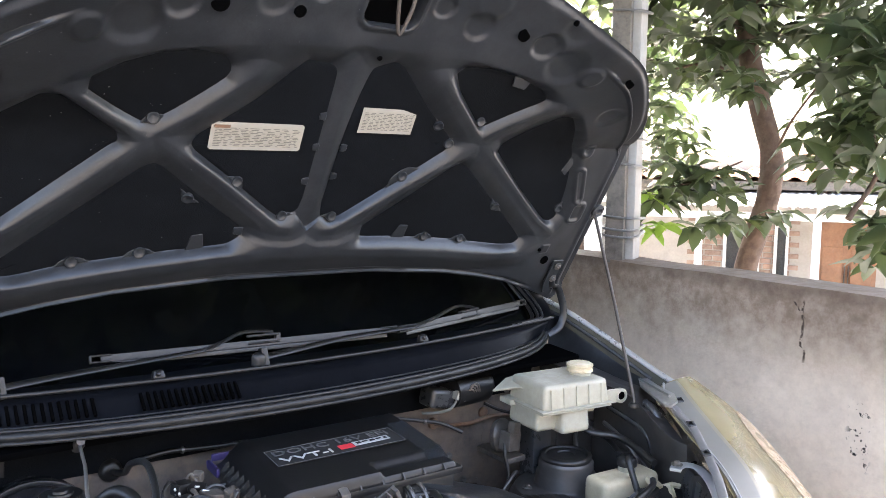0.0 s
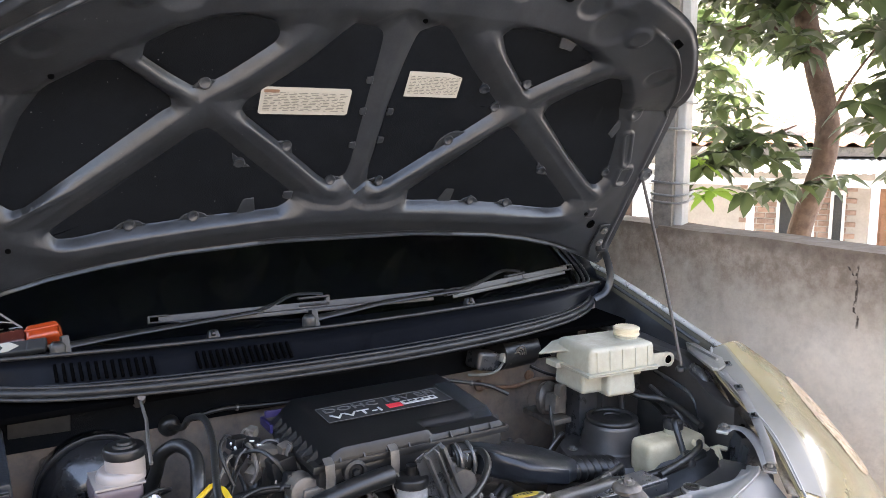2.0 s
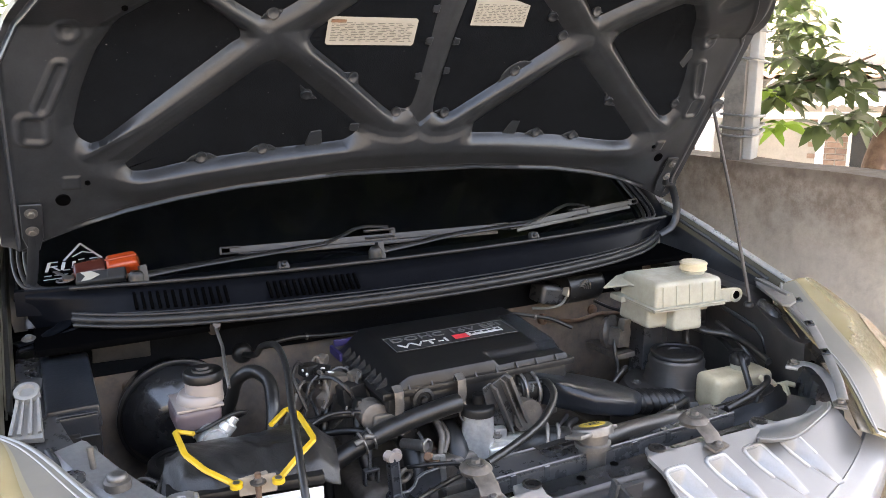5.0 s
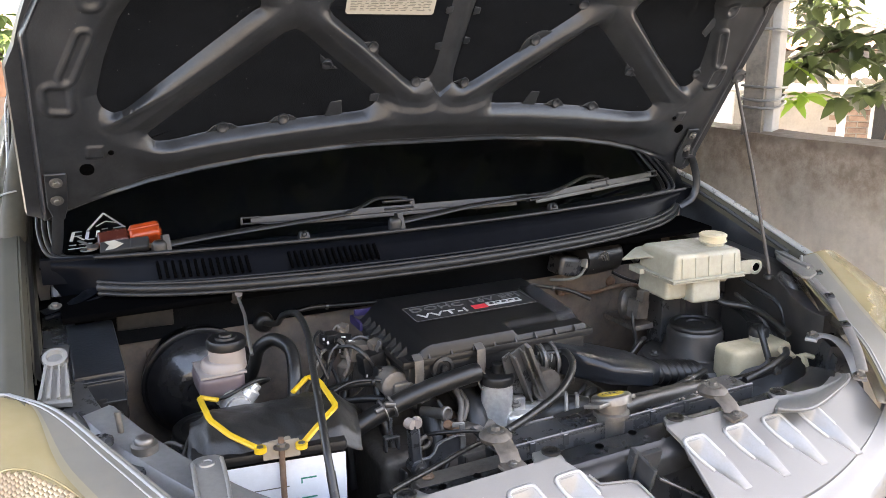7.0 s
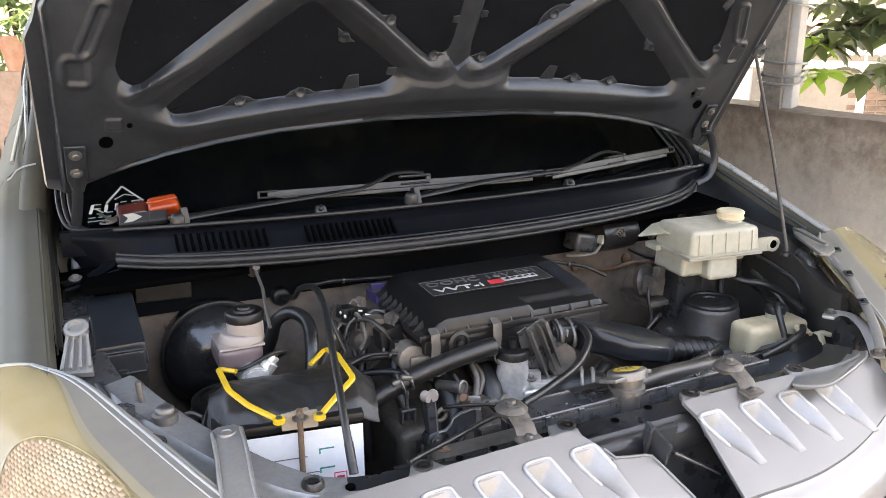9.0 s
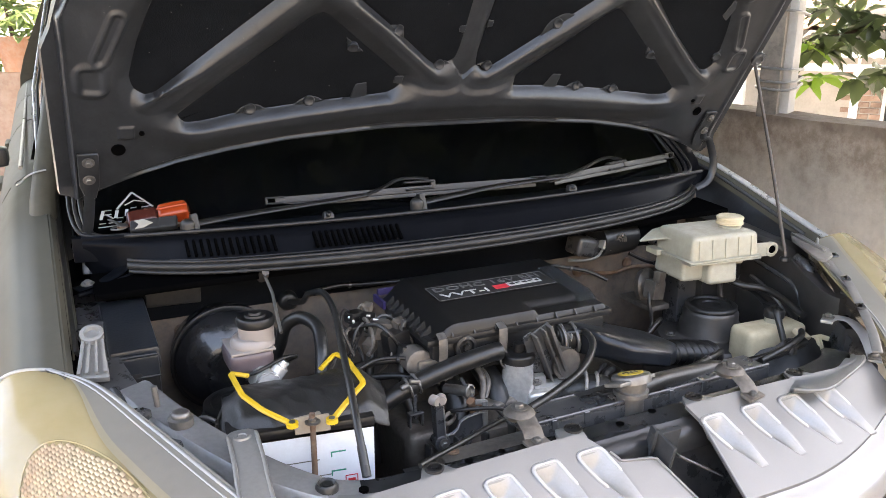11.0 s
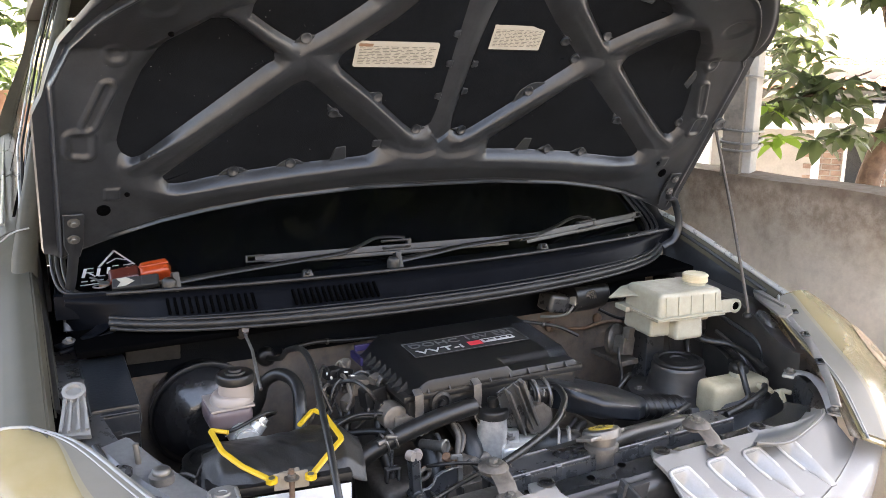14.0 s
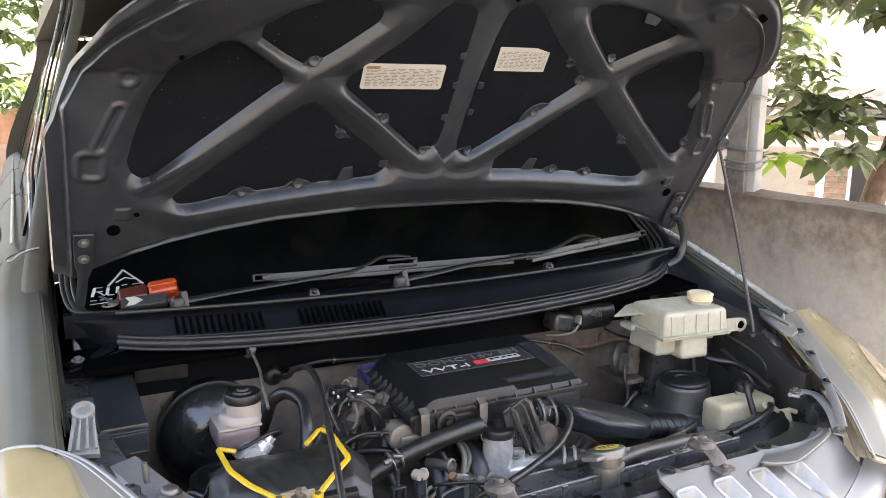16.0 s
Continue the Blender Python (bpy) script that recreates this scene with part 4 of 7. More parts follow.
    part("cowl_end_trim", shell(16, 10, lambda u, v: Vector((side * lerp(.664, .742, v), lerp(.872, 1.30, u) + .02 * v, .958 + .80 * (lerp(.872, 1.30, u) - .895) * ease(0, .10, u) + .010 * math.sin(math.pi * v))),
                                lambda u, v: Vector((side * lerp(.664, .735, v), lerp(.872, 1.30, u) + .02 * v, .930 + .80 * (lerp(.872, 1.30, u) - .895) * ease(0, .10, u)))), M["trim"], car, "black trim beside the windscreen", smooth=60) if side > 0 else None
    # the shadow on the left wing's inner face is put into its colour
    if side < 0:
        part("wing_inner_face", shell(14, 6, lambda u, v: Vector((side * lerp(.6915, .672, v), lerp(.54, .95, u), lerp(curve_at([(.50, .868), (.60, .893), (.75, .928), (.90, .962), (1.10, .995)], lerp(.54, .95, u)) - .010, .850, v))), lambda u, v: Vector((side * (lerp(.6915, .672, v) + .004), lerp(.54, .95, u), lerp(curve_at([(.50, .868), (.60, .893), (.75, .928), (.90, .962), (1.10, .995)], lerp(.54, .95, u)) - .010, .850, v)))), M["deep_shade"], car, "inner face of the wing, near-black for its shade")

# ---- wings, lamps and nose
Z_WING = [(.30, .80), (.50, .868), (.60, .893), (.75, .928), (.90, .962), (1.10, .995), (1.40, 1.02), (4.0, 1.04)]
Z_WING_R = [(.30, .80), (.50, .862), (.597, .890), (.69, .921), (.782, .951), (.882, .981), (1.10, 1.025), (1.40, 1.045), (4.0, 1.04)]
WING_R = [(.718, -.030), (.722, -.012), (.729, 0), (.739, -.004), (.764, -.030), (.790, -.075), (.806, -.13), (.815, -.24), (.820, -.40), (.812, -.56)]
WING = [(.683, -.045), (.692, -.014), (.702, 0), (.728, -.004), (.760, -.022), (.790, -.066), (.806, -.13), (.815, -.24), (.820, -.40), (.812, -.56)]


def side_pt(side, y, v, inset=0.0):
    k = v * (len(WING) - 1)
    i = min(int(k), len(WING) - 2)
    t = k - i
    prof, top = (WING_R, Z_WING_R) if side > 0 else (WING, Z_WING)
    x, dz = lerp(prof[i][0], prof[i + 1][0], t), lerp(prof[i][1], prof[i + 1][1], t)
    z = curve_at(top, y) + dz
    return Vector((side * (x - inset), y, z - inset * .3))


for side in (-1, 1):
    part("wing", shell(24, 27, lambda u, v: side_pt(side, lerp(.52, 1.30, u), v), lambda u, v: side_pt(side, lerp(.52, 1.30, u), v, .004)), M["paint"], car, "silver-grey painted front wing", smooth=50)
    if side > 0:
        # the highlight along the painted fold is laid on as a bright strip
        part("wing_edge", sweep([side_pt(1, lerp(.525, 1.28, i / 14), .23) + Vector((-.001, 0, .0)) for i in range(15)], .0065, 8), M["highlight_silver"], car, "folded wing edge, painted bright for its sky reflection")
        part("wing_inner_face", shell(20, 8, lambda u, v: Vector((lerp(.7195, .690, v ** 1.5), lerp(.56, 1.0, u), lerp(curve_at(Z_WING_R, lerp(.56, 1.0, u)) - .022, .862, v))), lambda u, v: Vector((lerp(.7195, .690, v ** 1.5) + .003, lerp(.56, 1.0, u), lerp(curve_at(Z_WING_R, lerp(.56, 1.0, u)) - .022, .862, v)))), M["hood_paint"], car, "dark grey inner face of the wing", smooth=50)
    part("wing_seal", sweep([side_pt(side, lerp(.60, 1.28, i / 12), .115) + Vector((-side * .006, 0, -.004)) for i in range(13)], .0046, 8), M["beam_paint"] if side > 0 else M["rubber"], car)


def lamp_in(t):
    return curve3([(.715, .560, .872), (.660, .515, .857), (.605, .415, .832), (.545, .290, .806), (.475, .175, .765)], t)


def lamp_out(t):
    return curve3([(.790, .560, .858), (.815, .450, .775), (.806, .350, .700), (.750, .220, .645), (.640, .120, .630)], t)


def curve3(P, t):
    k = t * (len(P) - 1)
    i = min(int(k), len(P) - 2)
    a, b = Vector(P[i]), Vector(P[i + 1])
    p0 = Vector(P[i - 1]) if i else a * 2 - b
    p3 = Vector(P[i + 2]) if i + 2 < len(P) else b * 2 - a
    f = k - i
    return 0.5 * ((2 * a) + (b - p0) * f + (2 * p0 - 5 * a + 4 * b - p3) * f * f + (3 * a - p0 - 3 * b + p3) * f ** 3)


for side in (-1, 1):
    def lens_pt(u, v, sink=0.0, side=side):
        p = lamp_in(v).lerp(lamp_out(v), u) + Vector((.35, -.55, .75)).normalized() * (.050 * math.sin(math.pi * (u * .92 + .08)) * (.35 + .65 * math.sin(math.pi * min(1, v * .9 + .1))) - sink)
        p.x += lerp(-.022, .030, u) + .032 * u * math.sin(math.pi * v) if side > 0 else 0
        return Vector((p.x * side, p.y, p.z))
    lamp = part("headlamp", shell(24, 30, lambda u, v: lens_pt(u, v), lambda u, v: lens_pt(u, v, .004)), M["lensfog"], car, "headlamp with a yellowed cloudy lens", smooth=60)
    part("reflector", grid(24, 24, lambda u, v: lens_pt(lerp(.05, .95, u), lerp(.06, .94, v), .030 + .045 * math.sin(math.pi * u) * math.sin(math.pi * v))), M["reflector"], lamp, "chrome reflector")
    part("lamp_bezel", sweep([lens_pt(.02, i / 24, -.002) for i in range(25)], .0022, 8), M["bright_silver"], lamp, "grey lamp edge")
    if side < 0:
        part("lamp_bezel", sweep([lens_pt(i / 12, .0, -.001) for i in range(13)], .0022, 8), M["bright_silver"], lamp, "grey lamp edge")
    # grey housing under the inner edge, and the fluted round lens
    for k, (f, mt) in enumerate(((1.12, "lamp_haze"), (.94, "lamp_grey"))):
        def edge(u, v, lift, f=f):
            return lens_pt(u * f * lerp(.03 if side < 0 else .19, .19 if side < 0 else .17, ease(0, .5, v)), lerp(.02, .98, v), lift)
        part("lamp_housing", shell(6, 30, lambda u, v: edge(u, v, -.0022 - .0004 * k), lambda u, v: edge(u, v, -.0005 - .0004 * k)), M[mt], lamp, "grey lamp housing")

    def flute_bricks(side=side):
        """Rows of small bulged lenses that fill a disc."""
        bm = bmesh.new()
        cu, ru, cv, rv = (.47, .24, .58, .23) if side < 0 else (.63, .17, .52, .24)
        nr, nc = (32, 24) if side < 0 else (30, 20)
        for r in range(nr):
            for c in range(nc + 1):
                x0, x1, y0, y1 = (2 * (c - (r % 2) * .5) / nc - 1, 2 * (c + 1 - (r % 2) * .5) / nc - 1, 2 * r / nr - 1, 2 * (r + 1) / nr - 1)
                if max(math.hypot(x, y) for x in (x0, x1) for y in (y0, y1)) > 1.04:
                    continue
                g = [[bm.verts.new(lens_pt(cu + ru * lerp(x0, x1, a), cv + rv * lerp(y0, y1, b), -.0012 - (.0014 if a in (.25, .75) and b in (.3, .7) else 0))) for b in (.02, .3, .7, .98)] for a in (.02, .25, .75, .98)]
                for a in range(3):
                    for b in range(3):
                        q = (g[a][b], g[a + 1][b], g[a + 1][b + 1], g[a][b + 1])
                        bm.faces.new(q if side > 0 else q[::-1])
        return bm
    part("fluted_lens", flute_bricks(), M["flute"], lamp, "fluted lens with warm reflections tinted into it", smooth=80)
    if side < 0:
        part("lamp_ring", sweep([lens_pt(.47 + .247 * math.cos(a), .58 + .237 * math.sin(a), -.0015) for a in [2 * math.pi * i / 40 for i in range(40)]], .0013, 6, closed=True), M["lensfog"], lamp)
        part("lens_rim", sweep([lens_pt(.05, lerp(.0, .97, i / 24), -.0036) for i in range(25)], .0011, 6), M["bright_silver"], lamp, "bright moulded rim of the lens")

# added near-black block, painted shade beside the firewall
part("firewall_end_shade", box((.10, .03, .55), pose(-.652, .895, .62), .006), M["deep_shade"], car)
# silver cover over the grille, in two halves with a gap between
def cover_pt(x, y):
    z = .787 - .010 * (abs(x) / .45) ** 2 - .68 * max(0, .250 - y)
    d = .222 - y
    if -.010 < d < .095:
        for k in range(5):
            cx = (.108 + .0745 * k if x > 0 else -.103 - .0685 * k) + .50 * max(0, d - .004)
            sx = x - cx
            if abs(sx) > .036 or (k == 4 and x > 0):
                continue
            f = max(0.0, min(1.0, d / .070))
            g = max(0.0, (f - .42) / .58)
            wl, wr = lerp(.019, .003, g), lerp(.018, .008, g)
            deep = (.009 * (1 - ease(.016, .062, d)) + .006 * (1 - f)) * ease(-.002, .005, d)
            # a floor that rises to the front, a steep near wall, and a sloping far wall
            trough = ease(-wl, -wl * .80, sx) * (1 - ease(-wl * .10, wr, sx))
            rim = (1 - ease(.001, .004, abs(sx + wl * 1.06))) * (1 - f) * ease(-.003, .0, d) + (1 - ease(.001, .004, abs(d + .0035))) * (1 - ease(wr * .8, wr * 1.1, abs(sx))) + .8 * (1 - ease(.001, .004, abs(sx - wr * 1.02))) * ease(-.003, 0, d) * (1 - f)
            z += -deep * trough + .0022 * min(1, rim)
    return Vector((x, y, z))


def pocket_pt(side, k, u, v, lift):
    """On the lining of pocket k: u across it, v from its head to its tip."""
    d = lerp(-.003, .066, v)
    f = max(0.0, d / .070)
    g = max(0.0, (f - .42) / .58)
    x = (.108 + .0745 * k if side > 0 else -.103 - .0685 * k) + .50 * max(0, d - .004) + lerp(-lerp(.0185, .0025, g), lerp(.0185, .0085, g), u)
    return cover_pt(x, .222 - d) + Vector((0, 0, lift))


def cover_front(ax):
    return .127 + .75 * max(0, ax - .16) ** 2


def cover_back(ax):
    return .250 + .022 * (1 - ease(.010, .026, abs(ax - .105))) + .022 * (1 - ease(.010, .026, abs(ax - .31))) + .03 * ease(.38, .47, ax)


# the inner edge of each half, from its clip to the nose
INNER = {1: [(.120, .080), (.229, .086), (.249, .078), (.30, .080)], -1: [(.12, -.018), (.144, -.010), (.200, .016), (.2065, .066), (.225, .080), (.242, .096), (.30, .100)]}

for side in (-1, 1):
    def cov(u, v, dz=0, side=side):
        ax = lerp(.080, .470, u)
        y = lerp(cover_back(ax), cover_front(ax), v)
        ax += (1 - u) ** 5 * (curve_at(INNER[side], y) - .080)
        return cover_pt(side * ax, y) + Vector((0, 0, dz))
    cv = part("grille_cover", shell(300, 150, lambda u, v: cov(u, v), lambda u, v: cov(u, v, -.006)), M["silver_plastic"], car, "dusty silver plastic grille cover with pressed pockets", smooth=40)
    # linings and rims are painted brighter than the cover, as if catching light
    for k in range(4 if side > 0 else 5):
        part("pocket", shell(22, 30, lambda u, v: pocket_pt(side, k, u, v, .0007), lambda u, v: pocket_pt(side, k, u, v, -.002)), M["pale_silver"], cv, "silver pocket, painted brighter for its lit walls", smooth=60)
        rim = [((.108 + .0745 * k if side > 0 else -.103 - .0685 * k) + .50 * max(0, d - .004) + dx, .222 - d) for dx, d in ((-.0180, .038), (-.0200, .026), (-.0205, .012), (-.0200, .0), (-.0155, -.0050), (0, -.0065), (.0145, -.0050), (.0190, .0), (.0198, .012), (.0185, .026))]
        part("pocket_rim", sweep(spline([cover_pt(x, y) + Vector((0, 0, -.0004)) for x, y in rim], 4), [.0010] + [.0027] * 35 + [.0010], 8), M["bright_silver"], cv, "raised pocket rim, painted brighter as if lit", smooth=60)
    part("cover_edge", sweep([cov(.0, lerp(.25, 1, i / 30), .001) for i in range(31)], .0020, 8), M["silver_plastic"], cv)
    for x in (.105, .31):
        p = cover_pt(side * x, .262)
        part("push_clip", lathe([(.0125, -.002), (.0125, .0015), (.0095, .0025), (.009, .0008), (.004, .0008), (.004, .0022), (.001, .0022)], pose(p.x, p.y, p.z + .001), 16), M["plastic"], cv, "black push clip")
# front lip and bumper
part("nose_lip", shell(60, 12, lambda u, v: (lambda x: Vector((x, cover_front(abs(x)) - .001 - .045 * ease(0, .6, v) + .006 * v, cover_pt(x, cover_front(abs(x))).z - .004 - .07 * v ** 1.6)))(lerp(-.60, .60, u)),
                       lambda u, v: (lambda x: Vector((x, cover_front(abs(x)) + .006 - .040 * ease(0, .6, v) + .006 * v, cover_pt(x, cover_front(abs(x))).z - .012 - .07 * v ** 1.6)))(lerp(-.60, .60, u))), M["bright_silver"], car, "bright silver grille surround", smooth=60)
BUMP = [(.62, .015), (.56, -.03), (.48, -.045), (.40, -.035), (.30, -.01), (.22, .03)]


def bump_pt(u, v, inset=0.0):
    x = lerp(-.82, .82, u)
    k = v * (len(BUMP) - 1)
    i = min(int(k), len(BUMP) - 2)
    z, y = lerp(BUMP[i][0], BUMP[i + 1][0], k - i), lerp(BUMP[i][1], BUMP[i + 1][1], k - i)
    return Vector((x * (1 - .1 * inset), y + .10 + .42 * (abs(x) / .82) ** 4 + .08 * (x / .82) ** 2 + inset, z))


part("bumper", shell(50, 20, lambda u, v: bump_pt(u, v), lambda u, v: bump_pt(u, v, .02)), M["paint"], car, "silver-grey front bumper", smooth=50)
for i in range(5):
    part("grille_bar", sweep([Vector((x, .115 + .5 * max(0, abs(x) - .12) ** 2 - .002 * i, .685 - .014 * i)) for x in [lerp(-.50, .50, j / 20) for j in range(21)]], .005, 6, .7), M["plastic"], car)

# cabin and rear body
def sweep_side(side, y0, y1, v0, v1):
    return shell(30, 16, lambda u, v: side_pt(side, lerp(y0, y1, u), lerp(v0, v1, v)), lambda u, v: side_pt(side, lerp(y0, y1, u), lerp(v0, v1, v), .02))


GREEN = [(.725, 1.02), (.675, 1.20), (.605, 1.40), (.55, 1.56), (.47, 1.635)]
for side in (-1, 1):
    for y0, y1, nm in ((1.31, 2.22, "front_door"), (2.24, 3.06, "rear_door"), (3.08, 3.98, "rear_quarter")):
        d = part(nm, sweep_side(side, y0, y1, .22, 1.0), M["paint"], car, "silver-grey painted body side", smooth=50)
        g = shell(10, 10, lambda u, v: Vector((side * curve_at([(a[1], a[0]) for a in GREEN], lerp(1.03, 1.55, v)), lerp(max(y0 + .05, 1.05 + .95 * v if nm == "front_door" else 0), y1 - .03, u), lerp(1.03, 1.55, v))),
                  lambda u, v: Vector((side * (curve_at([(a[1], a[0]) for a in GREEN], lerp(1.03, 1.55, v)) - .006), lerp(max(y0 + .05, 1.05 + .95 * v if nm == "front_door" else 0), y1 - .03, u), lerp(1.03, 1.55, v))))
        part("side_window", g, M["glass"], d, "dark tinted side window")
        part("window_strip", sweep([Vector((side * .742, lerp(y0, y1, i / 6), 1.022)) for i in range(7)], .0045, 8), M["silver_plastic"] if nm == "front_door" else M["rubber"], d)
        if nm != "rear_quarter":
            part("door_handle", box((.022, .13, .026), pose(side * .822, y1 - .14, .86), .008), M["paint"], d)
    PIL = [(.712, 1.00, .930), (.706, 1.06, 1.000), (.690, 1.13, 1.080), (.664, 1.24, 1.185), (.612, 1.44, 1.360), (.555, 1.66, 1.530), (.540, 1.74, 1.585)]
    pil = part("front_pillar", sweep([Vector((side * x, y, z)) for x, y, z in PIL], [.024, .022, .018, .015, .014, .014, .014], 12, .7), M["paint"], car, "painted windscreen pillar", smooth=60)
    # a rubber seal between two silver strips that stand for reflections
    for dx, mt in ((.020, "silver_plastic"), (.030, "rubber"), (.038, "highlight_silver")):
        part("pillar_moulding", sweep([Vector((side * (x + dx * ease(1.0, 1.3, y)), y + .012 + dx * .5, z)) for x, y, z in PIL[1:]], .0026, 8), M[mt], pil)
    if side < 0:
        part("panel_seam", sweep(spline([(-.752, 1.262, .996), (-.742, 1.19, 1.012), (-.728, 1.115, 1.036), (-.7125, 1.082, 1.048), (-.694, 1.079, 1.052)], 5), .0016, 6), M["bright_silver"], pil, "bright seam between wing and pillar")
    part("roof_rail", sweep([Vector((side * .54, 1.72, 1.58)), Vector((side * .56, 2.6, 1.635)), Vector((side * .56, 3.85, 1.61))], .026, 10, .8), M["trim"], car)
    mi = part("door_mirror", box((.17, .085, .125), pose(side * .885, 1.34, 1.085, 0, 0, side * 8), .034, 4, .85), M["paint"], car, "painted door mirror")
    part("mirror_glass", box((.135, .004, .095), pose(side * .885, 1.385, 1.085, 0, 0, side * 8), .001, 1), M["reflector"], mi)
    part("mirror_foot", box((.06, .05, .04), pose(side * .79, 1.33, 1.045), .012), M["plastic"], mi)
    for y in (.66, 3.31):
        w = part("wheel", lathe([(.20, -.09), (.292, -.085), (.302, -.05), (.302, .05), (.292, .085), (.20, .09)], pose(side * .715, y, .302, 0, 90, 0), 36), M["tyre"], car, "black tyre on an alloy rim")
        part("rim", lathe([(.20, -.07), (.20, .07), (.17, .078), (.06, .055), (.03, .06)], pose(side * .715, y, .302, 0, 90 * side, 0), 30), M["alu"], w)
part("roof", shell(24, 20, lambda u, v: Vector((lerp(-.60, .60, v), lerp(1.66, 3.95, u), 1.60 + .055 * math.sin(math.pi * v) + .045 * math.sin(math.pi * min(1, u * .9 + .1)) - .02)),
                   lambda u, v: Vector((lerp(-.60, .60, v), lerp(1.66, 3.95, u), 1.57 + .045 * math.sin(math.pi * v)))), M["paint"], car, "painted roof", smooth=60)
part("tailgate", shell(10, 14, lambda u, v: Vector((lerp(-.78, .78, u) * lerp(1, .76, ease(.5, 1, v)), 4.02 - .12 * ease(.45, 1, v), lerp(.35, 1.58, v))),
                       lambda u, v: Vector((lerp(-.78, .78, u) * lerp(1, .76, ease(.5, 1, v)), 3.98 - .12 * ease(.45, 1, v), lerp(.35, 1.58, v)))), M["paint"], car, "painted tailgate", smooth=60)
part("underbody", box((1.36, 3.7, .12), pose(0, 2.1, .30), .03), M["deep_shade"], car)
part("dashboard", box((1.30, .40, .22), pose(0, 1.32, .90), .05, 3), M["plastic"], car, "dark dashboard")

# ---- engine bay shell
part("firewall", shell(30, 16, lambda u, v: Vector((lerp(-.60, .66, u), .862 + .010 * math.sin(9 * u) * math.sin(7 * v), lerp(.34, .925, v))),
                       lambda u, v: Vector((lerp(-.60, .66, u), .90, lerp(.34, .925, v)))), M["firewall"], car, "grimy brown-grey firewall", smooth=60)
# shelf coloured near-black for the shade under the cowl
part("cowl_shelf", box((1.30, .10, .012), pose(0, .80, .905, 4, 0, 0), .004), M["deep_shade"], car)
for side in (-1, 1):
    AP = [(.682, .862, 0), (.640, .862, 0), (.632, .850, 0), (.640, .76, 0), (.630, .74, 0), (.625, .62, 0), (.600, .58, 0), (.56, .42, 0)]

    def ap(u, v, inset=0.0, side=side):
        p = curve3(AP, v)
        y = lerp(.40, .87, u)
        tw = .05 * (1 - ease(.40, .62, y))
        return Vector((side * (p.x - tw + inset), y, p.y - .045 * (1 - ease(.42, .62, y)) + .012 * ease(.62, .8, y)))
    part("inner_wing", shell(24, 40, lambda u, v: ap(u, v), lambda u, v: ap(u, v, .02)), M["wing_grime"] if side > 0 else M["bay_paint"], car, "dark grey inner wing panel", smooth=35)
    # strut tower
    tw = part("strut_tower", lathe([(.14, .40), (.125, .60), (.112, .672), (.100, .692), (.066, .697), (.061, .702), (.059, .722), (.055, .726), (.055, .744), (.051, .748), (.050, .752)], pose(side * .475, .605, 0), 32), M["wing_grime"] if side > 0 else M["bay_paint"], car, "dark strut tower", smooth=50)
    part("strut_cap", lathe([(.0505, .750), (.0515, .752), (.0515, .757), (.048, .760), (.041, .760), (.039, .757), (.030, .757), (.028, .759), (.018, .7595), (.016, .757), (.004, .757)], pose(side * .475, .605, 0), 28), M["rubber"], tw, "black rubber strut cap")
    for a in (40, 160, 280):
        bolt("tower_bolt", (side * .475 + .082 * math.cos(radians(a)), .605 + .082 * math.sin(radians(a)), .696), (0, 0, 1), .006, tw)

# upper radiator support, a bent box beam
SUP = [(-.635, .53, .838), (-.605, .462, .826), (-.555, .385, .806), (-.495, .312, .786), (-.42, .264, .770), (-.30, .254, .764), (0, .254, .762), (.30, .254, .764), (.42, .264, .770), (.462, .290, .772)]


def beam(sp):
    """A pressed box beam along the points sp."""
    bm = bmesh.new()
    rings = []
    for i, p in enumerate(sp):
        d = (sp[min(len(sp) - 1, i + 1)] - sp[max(0, i - 1)]).normalized()
        s = Vector((d.y, -d.x, 0)).normalized()     # towards the front
        prof = [(.028, -.034), (.027, -.012), (.022, -.004), (.012, .000), (.006, .006), (-.030, .008), (-.036, .004), (-.038, -.040)]
        rings.append([bm.verts.new(p + s * a + Vector((0, 0, b))) for a, b in prof])
    for a, b in zip(rings, rings[1:]):
        for j in range(len(a) - 1):
            bm.faces.new((a[j], a[j + 1], b[j + 1], b[j]))
    bm.faces.new(rings[0])
    bm.faces.new(rings[-1][::-1])
    bmesh.ops.solidify(bm, geom=bm.faces[:], thickness=.003)
    return bm


sp = spline(SUP, 6)
k = max(i for i, p in enumerate(sp) if p.x < -.40)
support = part("radiator_support", beam(sp[k:]), M["beam_paint"], car, "dark grey radiator support beam", smooth=40)
# end of the same beam, split off to carry the brighter lit paint
part("support_arm", beam(sp[:k + 1]), M["lit_arm_paint"], car, "pressed arm of the radiator support, painted paler for its sky reflection", smooth=40)
for x, y, z, r in ((-.525, .355, .8035, .006), (-.40, .268, .7775, .006), (-.255, .275, .7725, .005), (-.205, .278, .772, .005), (-.02, .270, .7705, .006), (.045, .280, .7705, .006), (.235, .282, .772, .005)):
    part("punched_hole", lathe([(r, -.004), (r, .0002), (r * .9, .0004), (.0005, .0004)], pose(x, y, z), 14), M["deep_shade"], support, "dark punched hole")
for x, y, z in ((-.578, .437, .829),):
    part("support_grommet", lathe([(.016, -.006), (.016, .004), (.012, .006), (.012, .010), (.009, .013), (.004, .013)], pose(x, y, z), 20), M["steel"] if x < 0 else M["bay_paint"], support)
part("rubber_stop", lathe([(.014, -.004), (.014, .004), (.011, .008), (.008, .005), (.006, .005), (.006, .007), (.001, .007)], pose(-.440, .284, .780), 18), M["rubber"], support, "black rubber bonnet stop")
